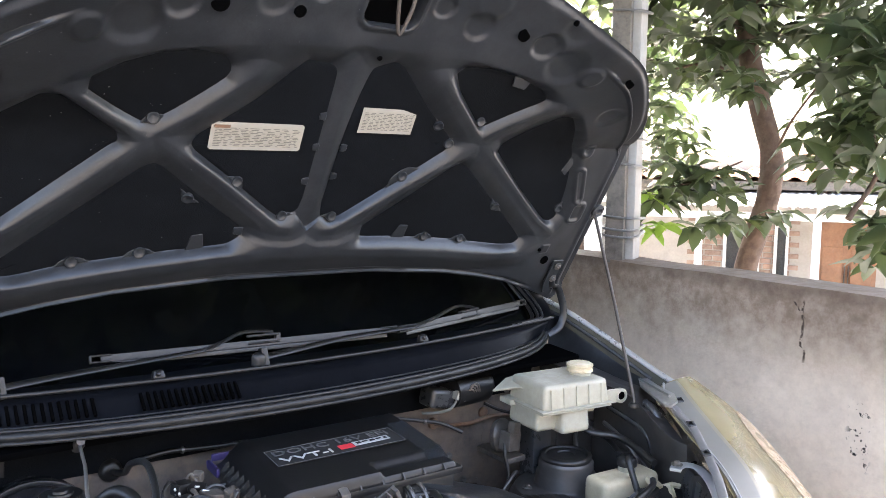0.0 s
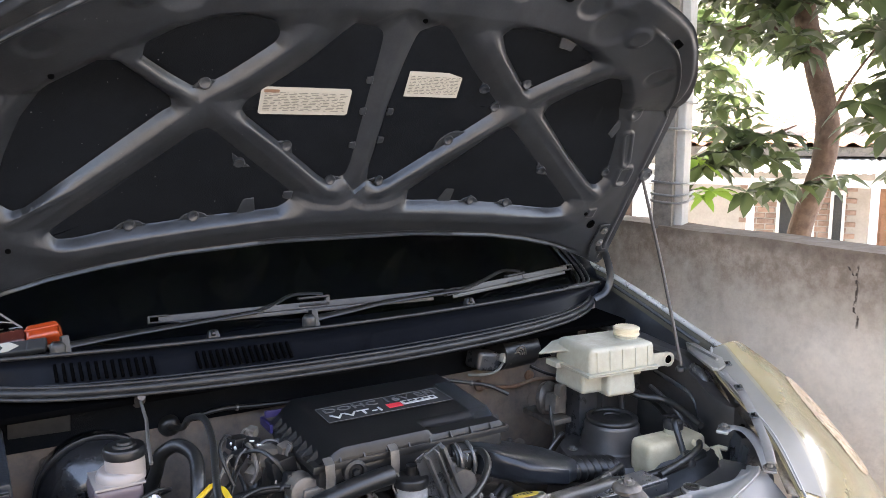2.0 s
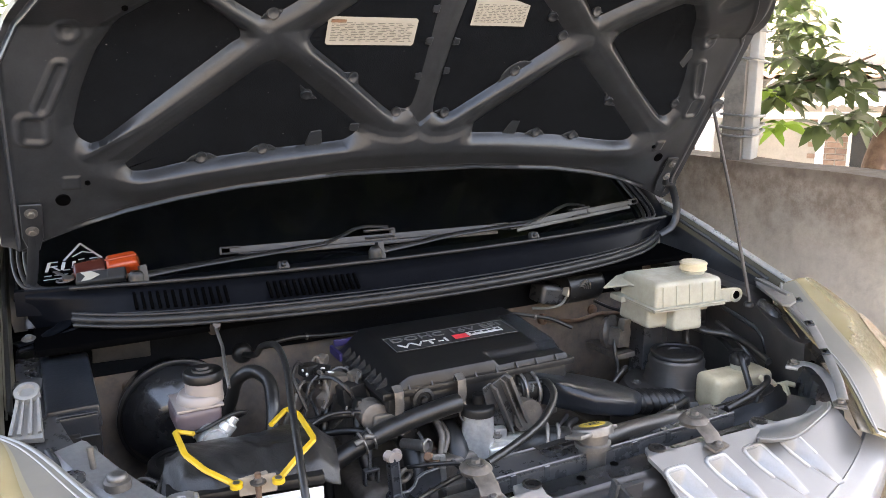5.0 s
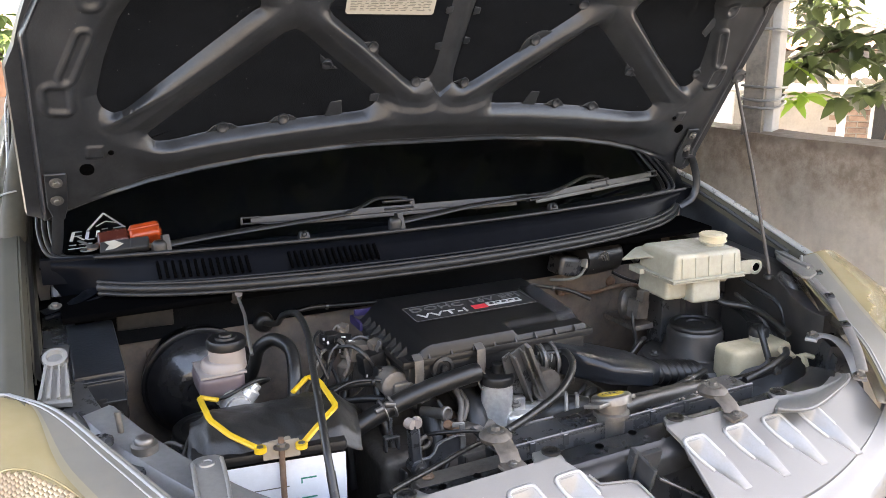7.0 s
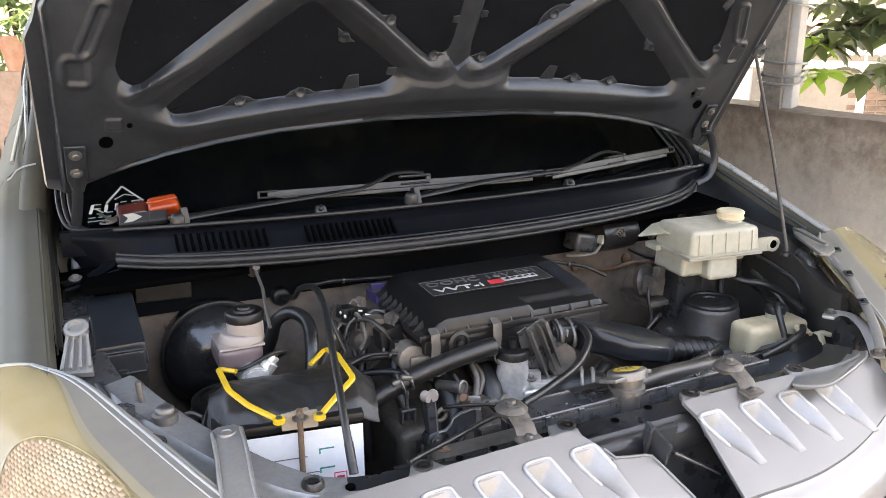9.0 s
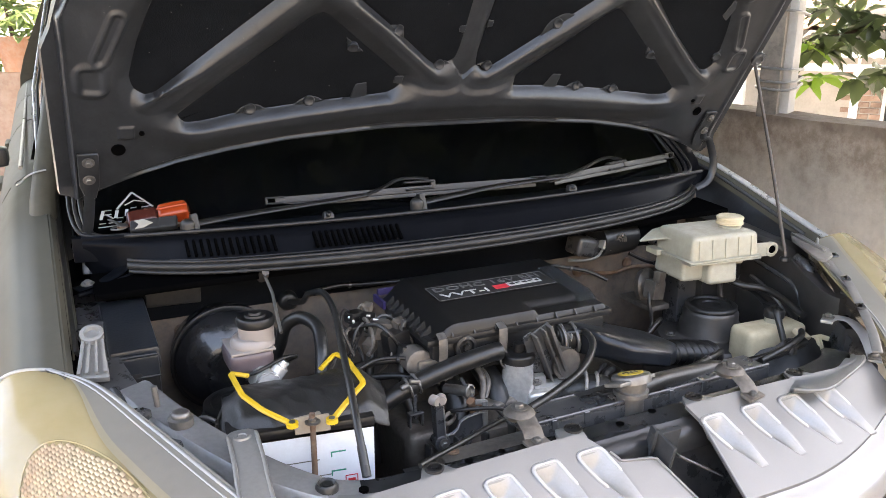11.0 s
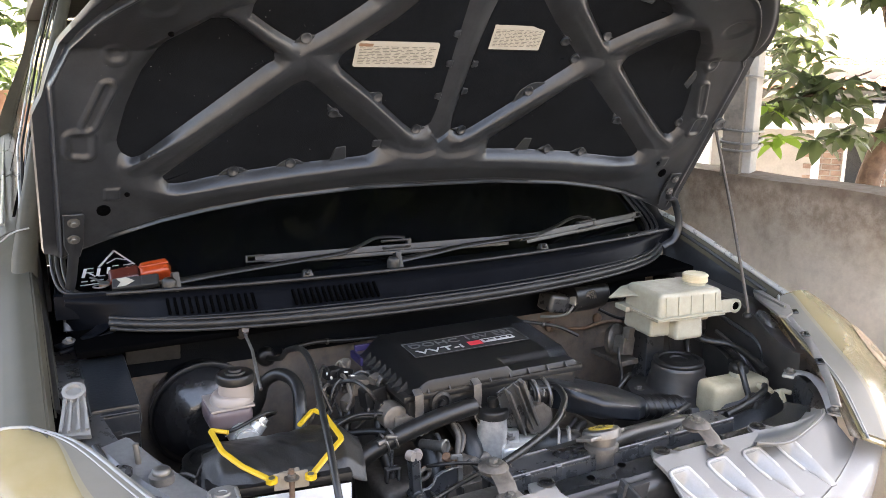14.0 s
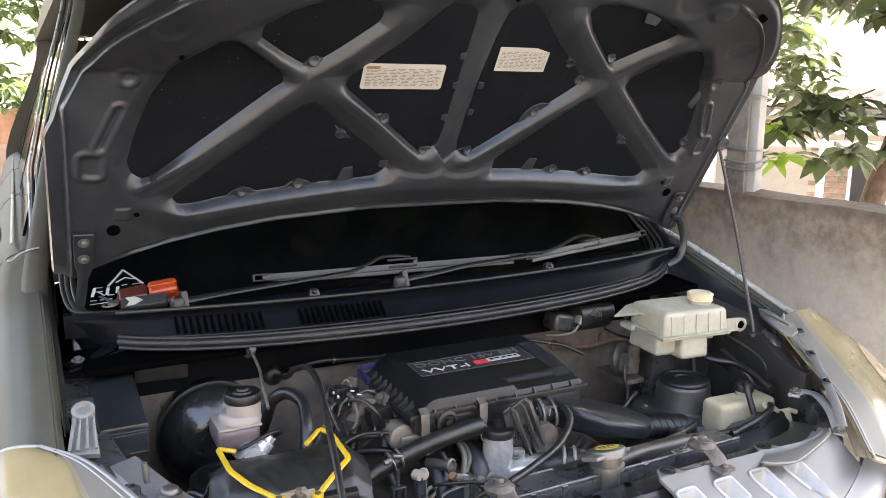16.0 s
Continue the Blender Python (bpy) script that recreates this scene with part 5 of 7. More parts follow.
for side in (-1, 1):
    # pressed strip that ties the beam to the nose
    if side < 0:
        line = spline([(-.515, .390, .822), (-.518, .355, .824), (-.522, .31, .820), (-.528, .26, .812), (-.530, .17, .77), (-.53, .10, .70)], 5)
        strap = part("nose_strap", sweep(line, [.012, .016, .0175, .0185] + [.019] * (len(line) - 4), 10, .12, up=(0, .3, 1)), M["strap_silver"], car, "dull silver nose strap", smooth=40)
        for dx in (-.017, .017):
            part("folded_edge", sweep([p + Vector((dx, .002, .0015)) for p in line[3:]], .0026, 8), M["strap_silver"], strap, smooth=60)
        part("embossed_head", lathe([(.011, -.001), (.010, .0022), (.006, .0028), (.005, .0016), (.001, .0016)], pose(-.518, .366, .8255, -4, 0, 0), 22), M["strap_silver"], strap)
part("lower_nose_panel", shell(30, 6, lambda u, v: Vector((lerp(-.50, .50, u), lerp(.262, .20, v), lerp(.765, .60, v ** .7))), lambda u, v: Vector((lerp(-.50, .50, u), lerp(.255, .19, v), lerp(.76, .60, v ** .7)))), M["bay_paint"], car, "dark grey nose panel")
part("latch_bracket", join(box((.006, .05, .09), pose(.000, .215, .735, 14, 0, 0), .002), box((.050, .008, .10), pose(.02, .232, .725, 12, 0, 0), .002), box((.006, .004, .045), pose(-.008, .214, .765, 12, 0, 0), .001)), M["beam_paint"], car, "dusty bonnet latch bracket")
part("latch_strip", box((.082, .020, .004), pose(.055, .195, .728, -8, 30, -12), .001, 1), M["beam_paint"], car)

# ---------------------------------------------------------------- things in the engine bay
# floor coloured near-black for the shade at the bottom of the bay
part("bay_undertray", box((1.20, .56, .03), pose(0, .58, .385), .01), M["deep_shade"], car)

# engine under the air cleaner
engine = thing("engine", (0, .60, .40), "grimy aluminium petrol engine under a black air cleaner", "engine")
part("block", box((.46, .30, .30), pose(-.02, .63, .55), .02, 3), M["grime"], engine)
part("valve_cover", box((.40, .16, .09), pose(-.02, .66, .735), .02, 3, .9), M["grime"], engine)
part("intake_manifold", join(*[hose([(x, .50, .60), (x, .465, .67), (x + .01, .49, .735), (x + .012, .56, .765)], .020, 5, 12) for x in (-.17, -.10, -.03, .04)]), M["rubber"], engine, "dark intake runners")
part("front_cover", box((.30, .06, .22), pose(-.02, .46, .60), .012, 2), M["grime"], engine)

# air cleaner
ac = thing("air_cleaner_box", (-.03, .61, .80), "black ribbed plastic air cleaner box with clips", "air filter")
AC = Matrix.Translation((-.030, .612, 0)) @ pose(0, 0, 0, 0, 0, -1.0)
part("lower_tray", box((.325, .205, .055), AC @ pose(0, -.002, .800), .010, 2), M["plastic"], ac)
part("rim", box((.345, .220, .012), AC @ pose(0, 0, .8335), .004, 2), M["plastic"], ac)


def dense(v):
    """Steps that crowd towards both ends."""
    return .5 - .5 * math.cos(math.pi * v)


def lid_pt(u, v):
    x, y = lerp(-.170, .170, u), lerp(-.108, .108, v)
    ex = min(x + .170, .170 - x)
    ey = min(y + .108, .108 - y)
    z = .838 + (.020 + .014 * ease(-.1, .1, y)) * ease(0, .050 if x < 0 else .012, ex) * ease(-.003, .006, ey) - .010 * (x > .02) * (1 - ease(.030, .045, y + .108)) * ease(.02, .03, x)
    return AC @ Vector((x, y, z))


lid = part("lid", shell(80, 60, lambda u, v: lid_pt(u, dense(v)), lambda u, v: AC @ Vector((lerp(-.170, .170, u), lerp(-.108, .108, dense(v)), .836))), M["plastic"], ac, "black plastic lid with lettering", smooth=40)
for i in range(8):
    y = -.085 + .022 * i
    part("rib", slab([(-.004, 0), (.014, .017), (.016, 0)], .0028, AC @ pose(-.170, y, .838, 90, 0, 0)), M["plastic"], lid)
for i in range(8):
    x = -.128 + .038 * i
    part("rib", slab([(-.006, 0), (.003, .009), (.006, 0)], .0028, AC @ pose(x, -.107, .840, 90, 0, 90)), M["plastic"], lid)
# plate with lettering
P0 = AC @ pose(.004, .010, .8670, 3.0, 0, 0)
plate = part("name_plate", box((.225, .060, .0016), P0, .0006, 1), M["ink"], lid, "black name plate with silver border")
for sx, sy, px, py in ((.227, .0012, 0, .030), (.227, .0012, 0, -.030), (.0012, .060, .1135, 0), (.0012, .060, -.1135, 0)):
    part("plate_border", box((sx, sy, .0006), P0 @ pose(px, py, .0011), 0), M["dim_ink"], lid)
words("DOHC 16V EFI", .024, P0 @ pose(-.002, .014, .0014), M["dim_ink"], lid, width=.205, label="outlined grey lettering")
words("VVT-i", .023, P0 @ pose(-.058, -.014, .0014), M["silver_ink"], lid, width=.088, label="silver lettering")
part("badge", box((.026, .016, .0008), P0 @ pose(.012, -.010, .0012), 0), M["red"], lid, "red badge")
part("brand_strip", box((.066, .015, .0008), P0 @ pose(.060, -.0065, .0012, 0, 0, 1), 0), M["silver_ink"], lid, "pale brand strip drawn plain")
for k, (x, w, h) in enumerate(((.036, .008, .007), (.048, .010, .004), (.061, .009, .006), (.074, .010, .004), (.086, .006, .007))):
    part("brand_stroke", box((w, h, .0006), P0 @ pose(x, -.0065 + .0012 * (k % 2), .0018, 0, 0, 8), 0), M["ink"], lid)
# crumpled clear tape over the corner of the lid
M["tape"] = mat("crumpled_clear_tape", (.03, .032, .035), .10, 0, .4, 60, .6, .1, (.1, .1, .1), alpha=.35, bump_dist=.004)
part("tape", shell(16, 12, lambda u, v: lid_pt(lerp(.86, .995, u), lerp(.12, .74, v)) + Vector((0, 0, .0022 + .0018 * noise.noise((u * 5, v * 7, 3)))), lambda u, v: lid_pt(lerp(.86, .995, u), lerp(.12, .74, v)) + Vector((0, 0, .0012))), M["tape"], lid, "crumpled glossy clear tape", smooth=30)
for x, y in ((-.150, -.114), (-.045, -.114)):
    c = part("clip", sweep([AC @ Vector((x, y + .008, .848)), AC @ Vector((x, y - .004, .842)), AC @ Vector((x, y - .006, .822)), AC @ Vector((x, y - .004, .805))], .0075, 8, .22, up=(0, -1, 0)), M["steel"], ac, "steel spring clip", smooth=40)
    part("clip_loop", hose([AC @ Vector((x + .002, y - .004, .808)), AC @ Vector((x - .007, y - .010, .790)), AC @ Vector((x, y - .012, .778)), AC @ Vector((x + .008, y - .010, .790)), AC @ Vector((x + .004, y - .004, .806))], .0016, 5, 6), M["steel"], c)
part("clip", sweep([AC @ Vector((-.178, -.030, .848)), AC @ Vector((-.184, -.030, .838)), AC @ Vector((-.184, -.030, .812))], .0075, 8, .22, up=(-1, 0, 0)), M["steel"], ac, "steel spring clip", smooth=40)
part("purple_tape", join(box((.006, .05, .014), AC @ pose(-.176, .085, .842), .002), box((.06, .006, .012), AC @ pose(-.14, .112, .850), .002)), mat("purple_tape", (.020, .015, .065), .4), ac, "faded purple tape")
CH = pose(-.006, .474, .800, 8, -26, 0)
stay = part("strut_bracket", join(box((.034, .004, .100), CH, .001, 1), slab([(-.026, .05), (-.010, .05), (-.010, -.05), (-.034, -.02)], .003, CH @ pose(-.004, .003, 0, 90, 0, 0), .001, 1)), M["bay_paint"], ac, "dark pressed steel channel stay")
for x, w in ((-.016, .004), (.001, .003), (.013, .006)):
    part("channel_flange", box((w, .016, .100), CH @ pose(x, -.007, 0), .0014, 2), M["steel"], stay)

# intake duct
duct = thing("intake_duct", (.20, .50, .78), "black plastic intake duct with a corrugated hose", "air duct")


def duct_ring(c, rx, rz, tilt):
    return [Vector(c) + Vector((rx * math.cos(a) * math.sin(radians(tilt)), rx * math.cos(a) * math.cos(radians(tilt)), rz * math.sin(a))) for a in [2 * math.pi * j / 20 for j in range(20)]]


def loft(rings):
    bm = bmesh.new()
    R = [[bm.verts.new(p) for p in r] for r in rings]
    n = len(R[0])
    for a, b in zip(R, R[1:]):
        for j in range(n):
            bm.faces.new((a[j], a[(j + 1) % n], b[(j + 1) % n], b[j]))
    bm.faces.new(R[0][::-1])
    bm.faces.new(R[-1])
    return bm


part("throat", loft([duct_ring((.030, .515, .800), .030, .026, 0), duct_ring((.055, .510, .800), .030, .026, 0)]), M["rubber"], duct)
def flat_ring(c, ry, rz, tilt):
    out = []
    for j in range(24):
        a = 2 * math.pi * j / 24
        cx, sx = math.cos(a), math.sin(a)
        k = (abs(cx) ** 5 + abs(sx) ** 5) ** -.2
        out.append(Vector(c) + Vector((-ry * cx * k * math.sin(radians(tilt)), ry * cx * k * math.cos(radians(tilt)), rz * sx * k)))
    return out


part("body", loft([flat_ring((.060, .508, .800), .026, .024, 0), flat_ring((.080, .500, .797), .056, .023, 4), flat_ring((.110, .488, .790), .076, .021, 6), flat_ring((.180, .478, .772), .074, .020, 8), flat_ring((.225, .486, .757), .046, .022, 8), flat_ring((.252, .488, .746), .028, .020, 8)]), M["duct"], duct, "dark moulded duct body", smooth=40)
rings = []
for i in range(15):
    k = i / 14
    rings.append(duct_ring((.250 + .11 * k, .488 - .01 * k, .742 - .020 * k), .026 + (.004 if i % 2 else 0), .020 + (.004 if i % 2 else 0), -6))
part("corrugated_hose", loft(rings), M["rubber"], duct, smooth=20)
for x, y, z, r in ((.056, .509, .798, .032), (.036, .514, .800, .030)):
    part("hose_clamp", sweep(duct_ring((x, y, z), r + .003, r * .86 + .002, 0), .0035, 6, closed=True), M["steel"], duct, "steel hose clamp")

# radiator with its cap
rad = thing("radiator", (.03, .33, .40), "dusty radiator with a yellow-labelled pressure cap", "radiator")
part("core", box((.52, .04, .36), pose(0, .345, .56), .004, 1), M["grime"], rad)
part("header_panel", join(box((.45, .056, .022), pose(.090, .340, .760), .003, 2), box((.24, .024, .012), pose(.130, .362, .768), .003, 2), box((.45, .004, .007), pose(.090, .315, .7735), .0015, 1), box((.20, .004, .006), pose(-.03, .366, .7725), .0015, 1)), M["bay_paint"], rad, "slate grey header panel", smooth=30)
for x in (-.10, -.045, .11, .175, .245):
    part("header_clip", join(box((.010, .012, .004), pose(x, .320, .7745), .001, 1), box((.010, .003, .018), pose(x, .3125, .766), .001, 1)), M["beam_paint"], rad, smooth=30)
part("header_label", box((.065, .012, .001), pose(-.005, .352, .7818, 0, 0, 4), 0), M["ink"], rad, "dark print strip")
neck = part("filler_neck", lathe([(.020, .745), (.020, .778), (.026, .781), (.026, .788), (.022, .790), (.022, .806)], pose(.040, .322, 0), 24), M["steel"], rad, "corroded filler neck")
CAP = pose(.040, .322, .802, -19, 0, 0)
part("cap", lathe([(.029, -.004), (.029, .006), (.027, .009), (.014, .0105)], CAP, 24), M["steel"], rad, "steel pressure cap")
part("cap_ear", box((.082, .030, .006), CAP @ pose(-.006, -.004, .001, 0, 0, 14), .002), M["steel"], rad)
part("cap_label", lathe([(.0190, .0098), (.0190, .0108), (.004, .0112)], CAP, 24), M["cap_yellow"], rad, "worn yellow warning label")
part("cap_print", join(box((.024, .0022, .0006), CAP @ pose(0, .004, .0114), 0), box((.018, .0022, .0006), CAP @ pose(.001, -.004, .0114), 0)), M["ink"], rad, "unreadable print")
part("top_hose", hose([(.060, .325, .785), (.10, .332, .783), (.16, .345, .775), (.22, .355, .768), (.27, .37, .755)], .0135, 5, 12), M["rubber"], rad, "black radiator hose")
part("bottom_elbow", hose([(-.008, .428, .728), (-.002, .405, .752), (.014, .389, .766), (.036, .374, .764)], .022, 5, 16), M["rubber"], rad, "black radiator hose elbow")
part("elbow_spigot", hose([(.030, .378, .764), (.046, .366, .762), (.058, .356, .756)], .018, 4, 14), M["grime"], rad, "corroded spigot")
for k in (0, 1):
    part("hose_clamp", sweep([Vector((.010 + .0135 * k, .3915 - .0090 * k, .766)) + Vector((.0125 * math.cos(a), .0205 * math.cos(a), .024 * math.sin(a))) for a in [2 * math.pi * j / 20 for j in range(20)]], .0030, 6, closed=True), M["strap_silver"], rad, "pale corroded hose clamp")

# oil filler
oil = thing("oil_filler", (-.05, .49, .70), "dull aluminium oil filler neck with a black cap", "oil filler")
part("neck", lathe([(.033, .66), (.031, .70), (.027, .745), (.0245, .785), (.0245, .790)], pose(-.052, .488, 0), 28), M["bright_alu"], oil, smooth=50)
part("cap", lathe([(.027, .786), (.027, .797), (.024, .801), (.009, .802), (.009, .816), (.005, .818)], pose(-.052, .488, 0), 24), M["plastic"], oil, "black cap")
part("flange", box((.085, .05, .03), pose(-.005, .470, .725, 0, 0, -10), .010, 3), M["cast_alu"], oil)

# coolant hose across the front
ch = thing("coolant_hose", (-.18, .52, .70), "thick black rubber coolant hose with a clamp", "hose")
part("tube", hose([(-.330, .495, .735), (-.290, .494, .757), (-.2307, .494, .780), (-.170, .491, .797), (-.110, .489, .807), (-.086, .490, .808)], .0145, 6, 16), M["rubber"], ch)
for dx in (-.007, .007):
    part("hose_clamp", sweep([Vector((-.236 + dx, .494, .7785 + dx * .33)) + Vector((-.005 * math.sin(a), .0158 * math.cos(a), .0148 * math.sin(a))) for a in [2 * math.pi * j / 18 for j in range(18)]], .0022, 6, closed=True), M["steel"], ch)
part("clamp_screw", join(box((.018, .008, .008), pose(-.237, .482, .790, 0, 14, 0), .002, 1), lathe([(.0045, -.012), (.0045, .0)], pose(-.248, .481, .787, 0, 76, 0), 10)), M["steel"], ch)
part("hose_foot", join(box((.006, .004, .040), pose(-.236, .484, .748), .001, 1), box((.024, .012, .004), pose(-.236, .482, .738), .001, 1), box((.004, .010, .022), pose(-.246, .482, .727), .001, 1), box((.004, .010, .022), pose(-.226, .482, .727), .001, 1)), M["bay_paint"], ch, "dark pressed hose bracket")

# battery
M["hold"] = mat("pale_worn_wood", (.30, .24, .17), .7, 0, .35, 90, .2, .2)
bat = thing("battery", (-.425, .445, .60), "car battery with a white label and a yellow carrying strap", "battery")
BT = Matrix.Translation((-.424, .462, 0)) @ pose(0, 0, 0, 0, 0, -9)
part("case", box((.190, .125, .185), BT @ pose(0, 0, .6925), .006, 2), M["plastic"], bat)
part("lid", box((.194, .129, .014), BT @ pose(0, 0, .797), .005, 2), M["plastic"], bat)
part("front_label", box((.184, .0012, .170), BT @ pose(.002, -.0633, .703), .0004, 1), M["white"], bat, "white and pale grey battery label")
for z, l in ((.752, .10), (.728, .13)):
    part("label_line", box((l, .0006, .0012), BT @ pose(-.03, -.0643, z), 0), M["grey_ink"], bat)
for z in (.760, .732):
    part("level_mark", join(box((.020, .0006, .0020), BT @ pose(.045, -.0643, z), 0), box((.0018, .0006, .008), BT @ pose(.036, -.0643, z - .003), 0)), M["green"], bat, "green level mark")
part("red_stamp", join(box((.016, .0006, .0012), BT @ pose(.062, -.0643, .722), 0), box((.016, .0006, .0012), BT @ pose(.062, -.0643, .708), 0), box((.0012, .0006, .014), BT @ pose(.054, -.0643, .715), 0), box((.0012, .0006, .014), BT @ pose(.070, -.0643, .715), 0), box((.010, .0006, .004), BT @ pose(.062, -.0643, .715), 0)), M["red"], bat, "small red stamp")
part("green_block", join(box((.032, .0006, .007), BT @ pose(.012, -.0643, .678), 0), box((.0035, .0006, .03), BT @ pose(.044, -.0643, .672), 0)), M["green"], bat, "green print")
part("hold_down", join(box((.046, .006, .022), BT @ pose(.012, -.069, .808, -25, 0, 0), .002), box((.03, .10, .006), BT @ pose(.012, -.01, .808), .002)), M["hold"], bat, "pale wooden hold-down plate")
bolt("hold_down_nut", BT @ Vector((.012, -.075, .8135)), (0, 0, 1), .006, bat, M["grime"])
part("hold_down_rod", sweep([BT @ Vector((.012, -.074, .826)), BT @ Vector((.012, -.074, .60))], .004, 8), M["rust"], bat)
part("battery_tray", box((.22, .15, .02), BT @ pose(0, 0, .590), .004), M["bay_paint"], bat)
part("tray_leg", box((.16, .10, .20), BT @ pose(0, 0, .485), .01), M["bay_paint"], bat)
# yellow strap
def strap(pts):
    bm = bmesh.new()
    P = [Vector(p) for p in pts]
    out = [P[0]]
    for a, b in zip(P, P[1:]):
        out += [a.lerp(b, .08), a.lerp(b, .5), a.lerp(b, .92)]
    out.append(P[-1])
    return sweep(out, .0044, 8, .75)


for nm, pts, eye in (("strap", [(-.450, .388, .816), (-.478, .428, .824), (-.494, .470, .830), (-.492, .556, .826), (-.470, .540, .824)], (-.450, .388, .816)),
                     ("strap", [(-.401, .376, .816), (-.366, .405, .826), (-.334, .436, .829), (-.326, .530, .826), (-.334, .560, .824), (-.366, .530, .818)], (-.401, .376, .816))):
    s = part(nm, strap(pts), M["yellow"], bat, "bright yellow plastic strap", smooth=40)
    part("strap_eye", lathe([(.0078, -.003), (.0078, .003), (.0045, .0035), (.004, .002)], pose(*eye), 16), M["yellow"], s)
    part("eye_bolt", lathe([(.0042, .0015), (.0042, .0042), (.001, .0042)], pose(*eye), 12), M["steel"], s)

# vinyl sheet laid over the battery
sheet = thing("vinyl_sheet", (-.42, .46, .80), "black vinyl sheet laid over the battery", "sheet")


def sheet_pt(u, v, t=0.0):
    x, y = lerp(-.103, .119, u), lerp(-.050, .080, v)
    z = .808 + .018 * math.sin(math.pi * min(1, max(0, v))) + .004 * noise.noise((x * 22, y * 16, 1)) + .003 * noise.noise((x * 60 + y * 30, y * 40, 4)) - .006 * math.exp(-((x - .045) / .022) ** 2 - ((y - .03) / .02) ** 2) + .006 * math.sin(u * 7 + v * 3) * .4
    z -= .020 * ease(.86, 1, u) + .018 * ease(.14, 0, u) + .010 * ease(.12, 0, v)
    p = BT @ Vector((x + .012 * v, y - .012 * (1 - v) * math.sin(u * 3), z - t))
    return p


part("sheet", shell(70, 44, lambda u, v: sheet_pt(u, v), lambda u, v: sheet_pt(u, v, .003)), M["cloth"], sheet, smooth=70)

# brake booster, master cylinder and its reservoir
bb = thing("brake_booster", (-.44, .78, .62), "round glossy black brake booster with a milky fluid reservoir", "brake booster")
gloss = mat("glossy_black_steel", (.012, .012, .013), .15, 0, .2, 200, .05, .10, (.08, .075, .07), coat=.4)
part("drum", lathe([(.090, 0), (.093, .015), (.093, .045), (.087, .060), (.074, .078), (.050, .095), (.028, .100)], pose(-.449, .855, .741, 90, 0, 0), 40), gloss, bb, smooth=40)
part("drum_band", lathe([(.093, .038), (.0965, .040), (.0965, .046), (.093, .048)], pose(-.449, .855, .741, 90, 0, 0), 40), M["plastic"], bb)
part("master_cylinder", hose([(-.440, .775, .775), (-.440, .70, .785), (-.440, .60, .795), (-.440, .555, .797)], .020, 4, 14), M["alu"], bb, "cast aluminium master cylinder")
RS = pose(-.441, .612, 0)
part("fluid_reservoir", box((.064, .070, .036), RS @ pose(-.012, .006, .822), .013, 4, 1.05), mat("fluid_filled_plastic", (.10, .074, .080), .28, 0, .2, 40, .05, .15, (.16, .12, .11)), bb, "plastic reservoir darkened by fluid", smooth=60)
part("reservoir_seam", box((.066, .072, .004), RS @ pose(-.010, .005, .8400), .0018, 2), M["milky"], bb)
part("reservoir_shoulder", lathe([(.033, .840), (.0335, .846), (.030, .853), (.0265, .856)], RS @ pose(-.004, .002, 0), 28), M["milky"], bb, "milky plastic shoulder", smooth=60)
part("reservoir_neck", lathe([(.0265, .846), (.0265, .862), (.0260, .874), (.024, .876)], RS @ pose(.002, 0, 0), 28), M["milky"], bb, "milky plastic neck")
part("reservoir_cap", lathe([(.0275, .872), (.0285, .874), (.0285, .883), (.026, .886), (.016, .886), (.015, .889), (.010, .889), (.009, .892), (.003, .893)], RS @ pose(.002, 0, 0), 32), M["plastic"], bb, "dusty black screw cap")
part("brake_line", hose([(-.470, .585, .806), (-.455, .565, .815), (-.41, .57, .828), (-.385, .59, .818), (-.39, .62, .80)], .0028, 5, 8), M["plastic"], bb)
part("brake_line", hose([(-.455, .555, .797), (-.50, .545, .79), (-.53, .50, .76), (-.535, .45, .72)], .0026, 5, 8), M["steel"], bb)
part("port_fitting", join(lathe([(.004, -.030), (.013, -.028), (.015, -.022), (.015, .020), (.019, .022), (.019, .030)], pose(-.440, .575, .798, 90, 0, 0), 20), lathe([(.012, 0), (.012, .016), (.008, .018), (.008, .026), (.001, .027)], pose(-.424, .572, .802, 0, 40, 0), 16), box((.046, .010, .020), pose(-.440, .600, .800), .004, 2)), M["bright_alu"], bb, smooth=40)

# fuse box
fb = thing("fuse_box", (-.62, .66, .76), "black plastic fuse box with a clipped lid", "fuse box")
part("body", box((.066, .150, .10), pose(-.612, .690, .800), .008, 2), M["plastic"], fb)
part("lid", join(box((.070, .190, .034), pose(-.612, .695, .859, 6, 0, 0), .005, 2, .95), box((.052, .020, .034), pose(-.608, .600, .842), .003)), M["duct"], fb, "slate black lid")
for p, q in (((-.634, .594, .8605), (-.583, .592, .8605)), ((-.632, .591, .829), (-.582, .589, .829))):
    part("lid_edge", sweep([p, q], .0015, 6), M["seal"], fb, "paler edge line of the lid")
part("latch", box((.024, .010, .020), pose(-.618, .594, .826), .003), M["plastic"], fb)
part("connector", box((.05, .03, .06), pose(-.612, .600, .775), .006), M["plastic"], fb)
part("foot", box((.04, .10, .36), pose(-.625, .70, .58), .006), M["bay_paint"], fb)

# reservoir on the inner wing
rs = thing("coolant_reservoir", (.49, .65, .82), "milky yellowed coolant reservoir with mounting ears", "reservoir")
RT = Matrix.Translation((.488, .652, 0)) @ pose(0, 0, 0, 0, 0, -6)


def rounded(size, m, r):
    return box(size, m, r, 4)


part("upper_tank", box((.164, .124, .053), RT @ pose(.006, 0, .8775), .011, 4, .94), M["tank"], rs, smooth=50)
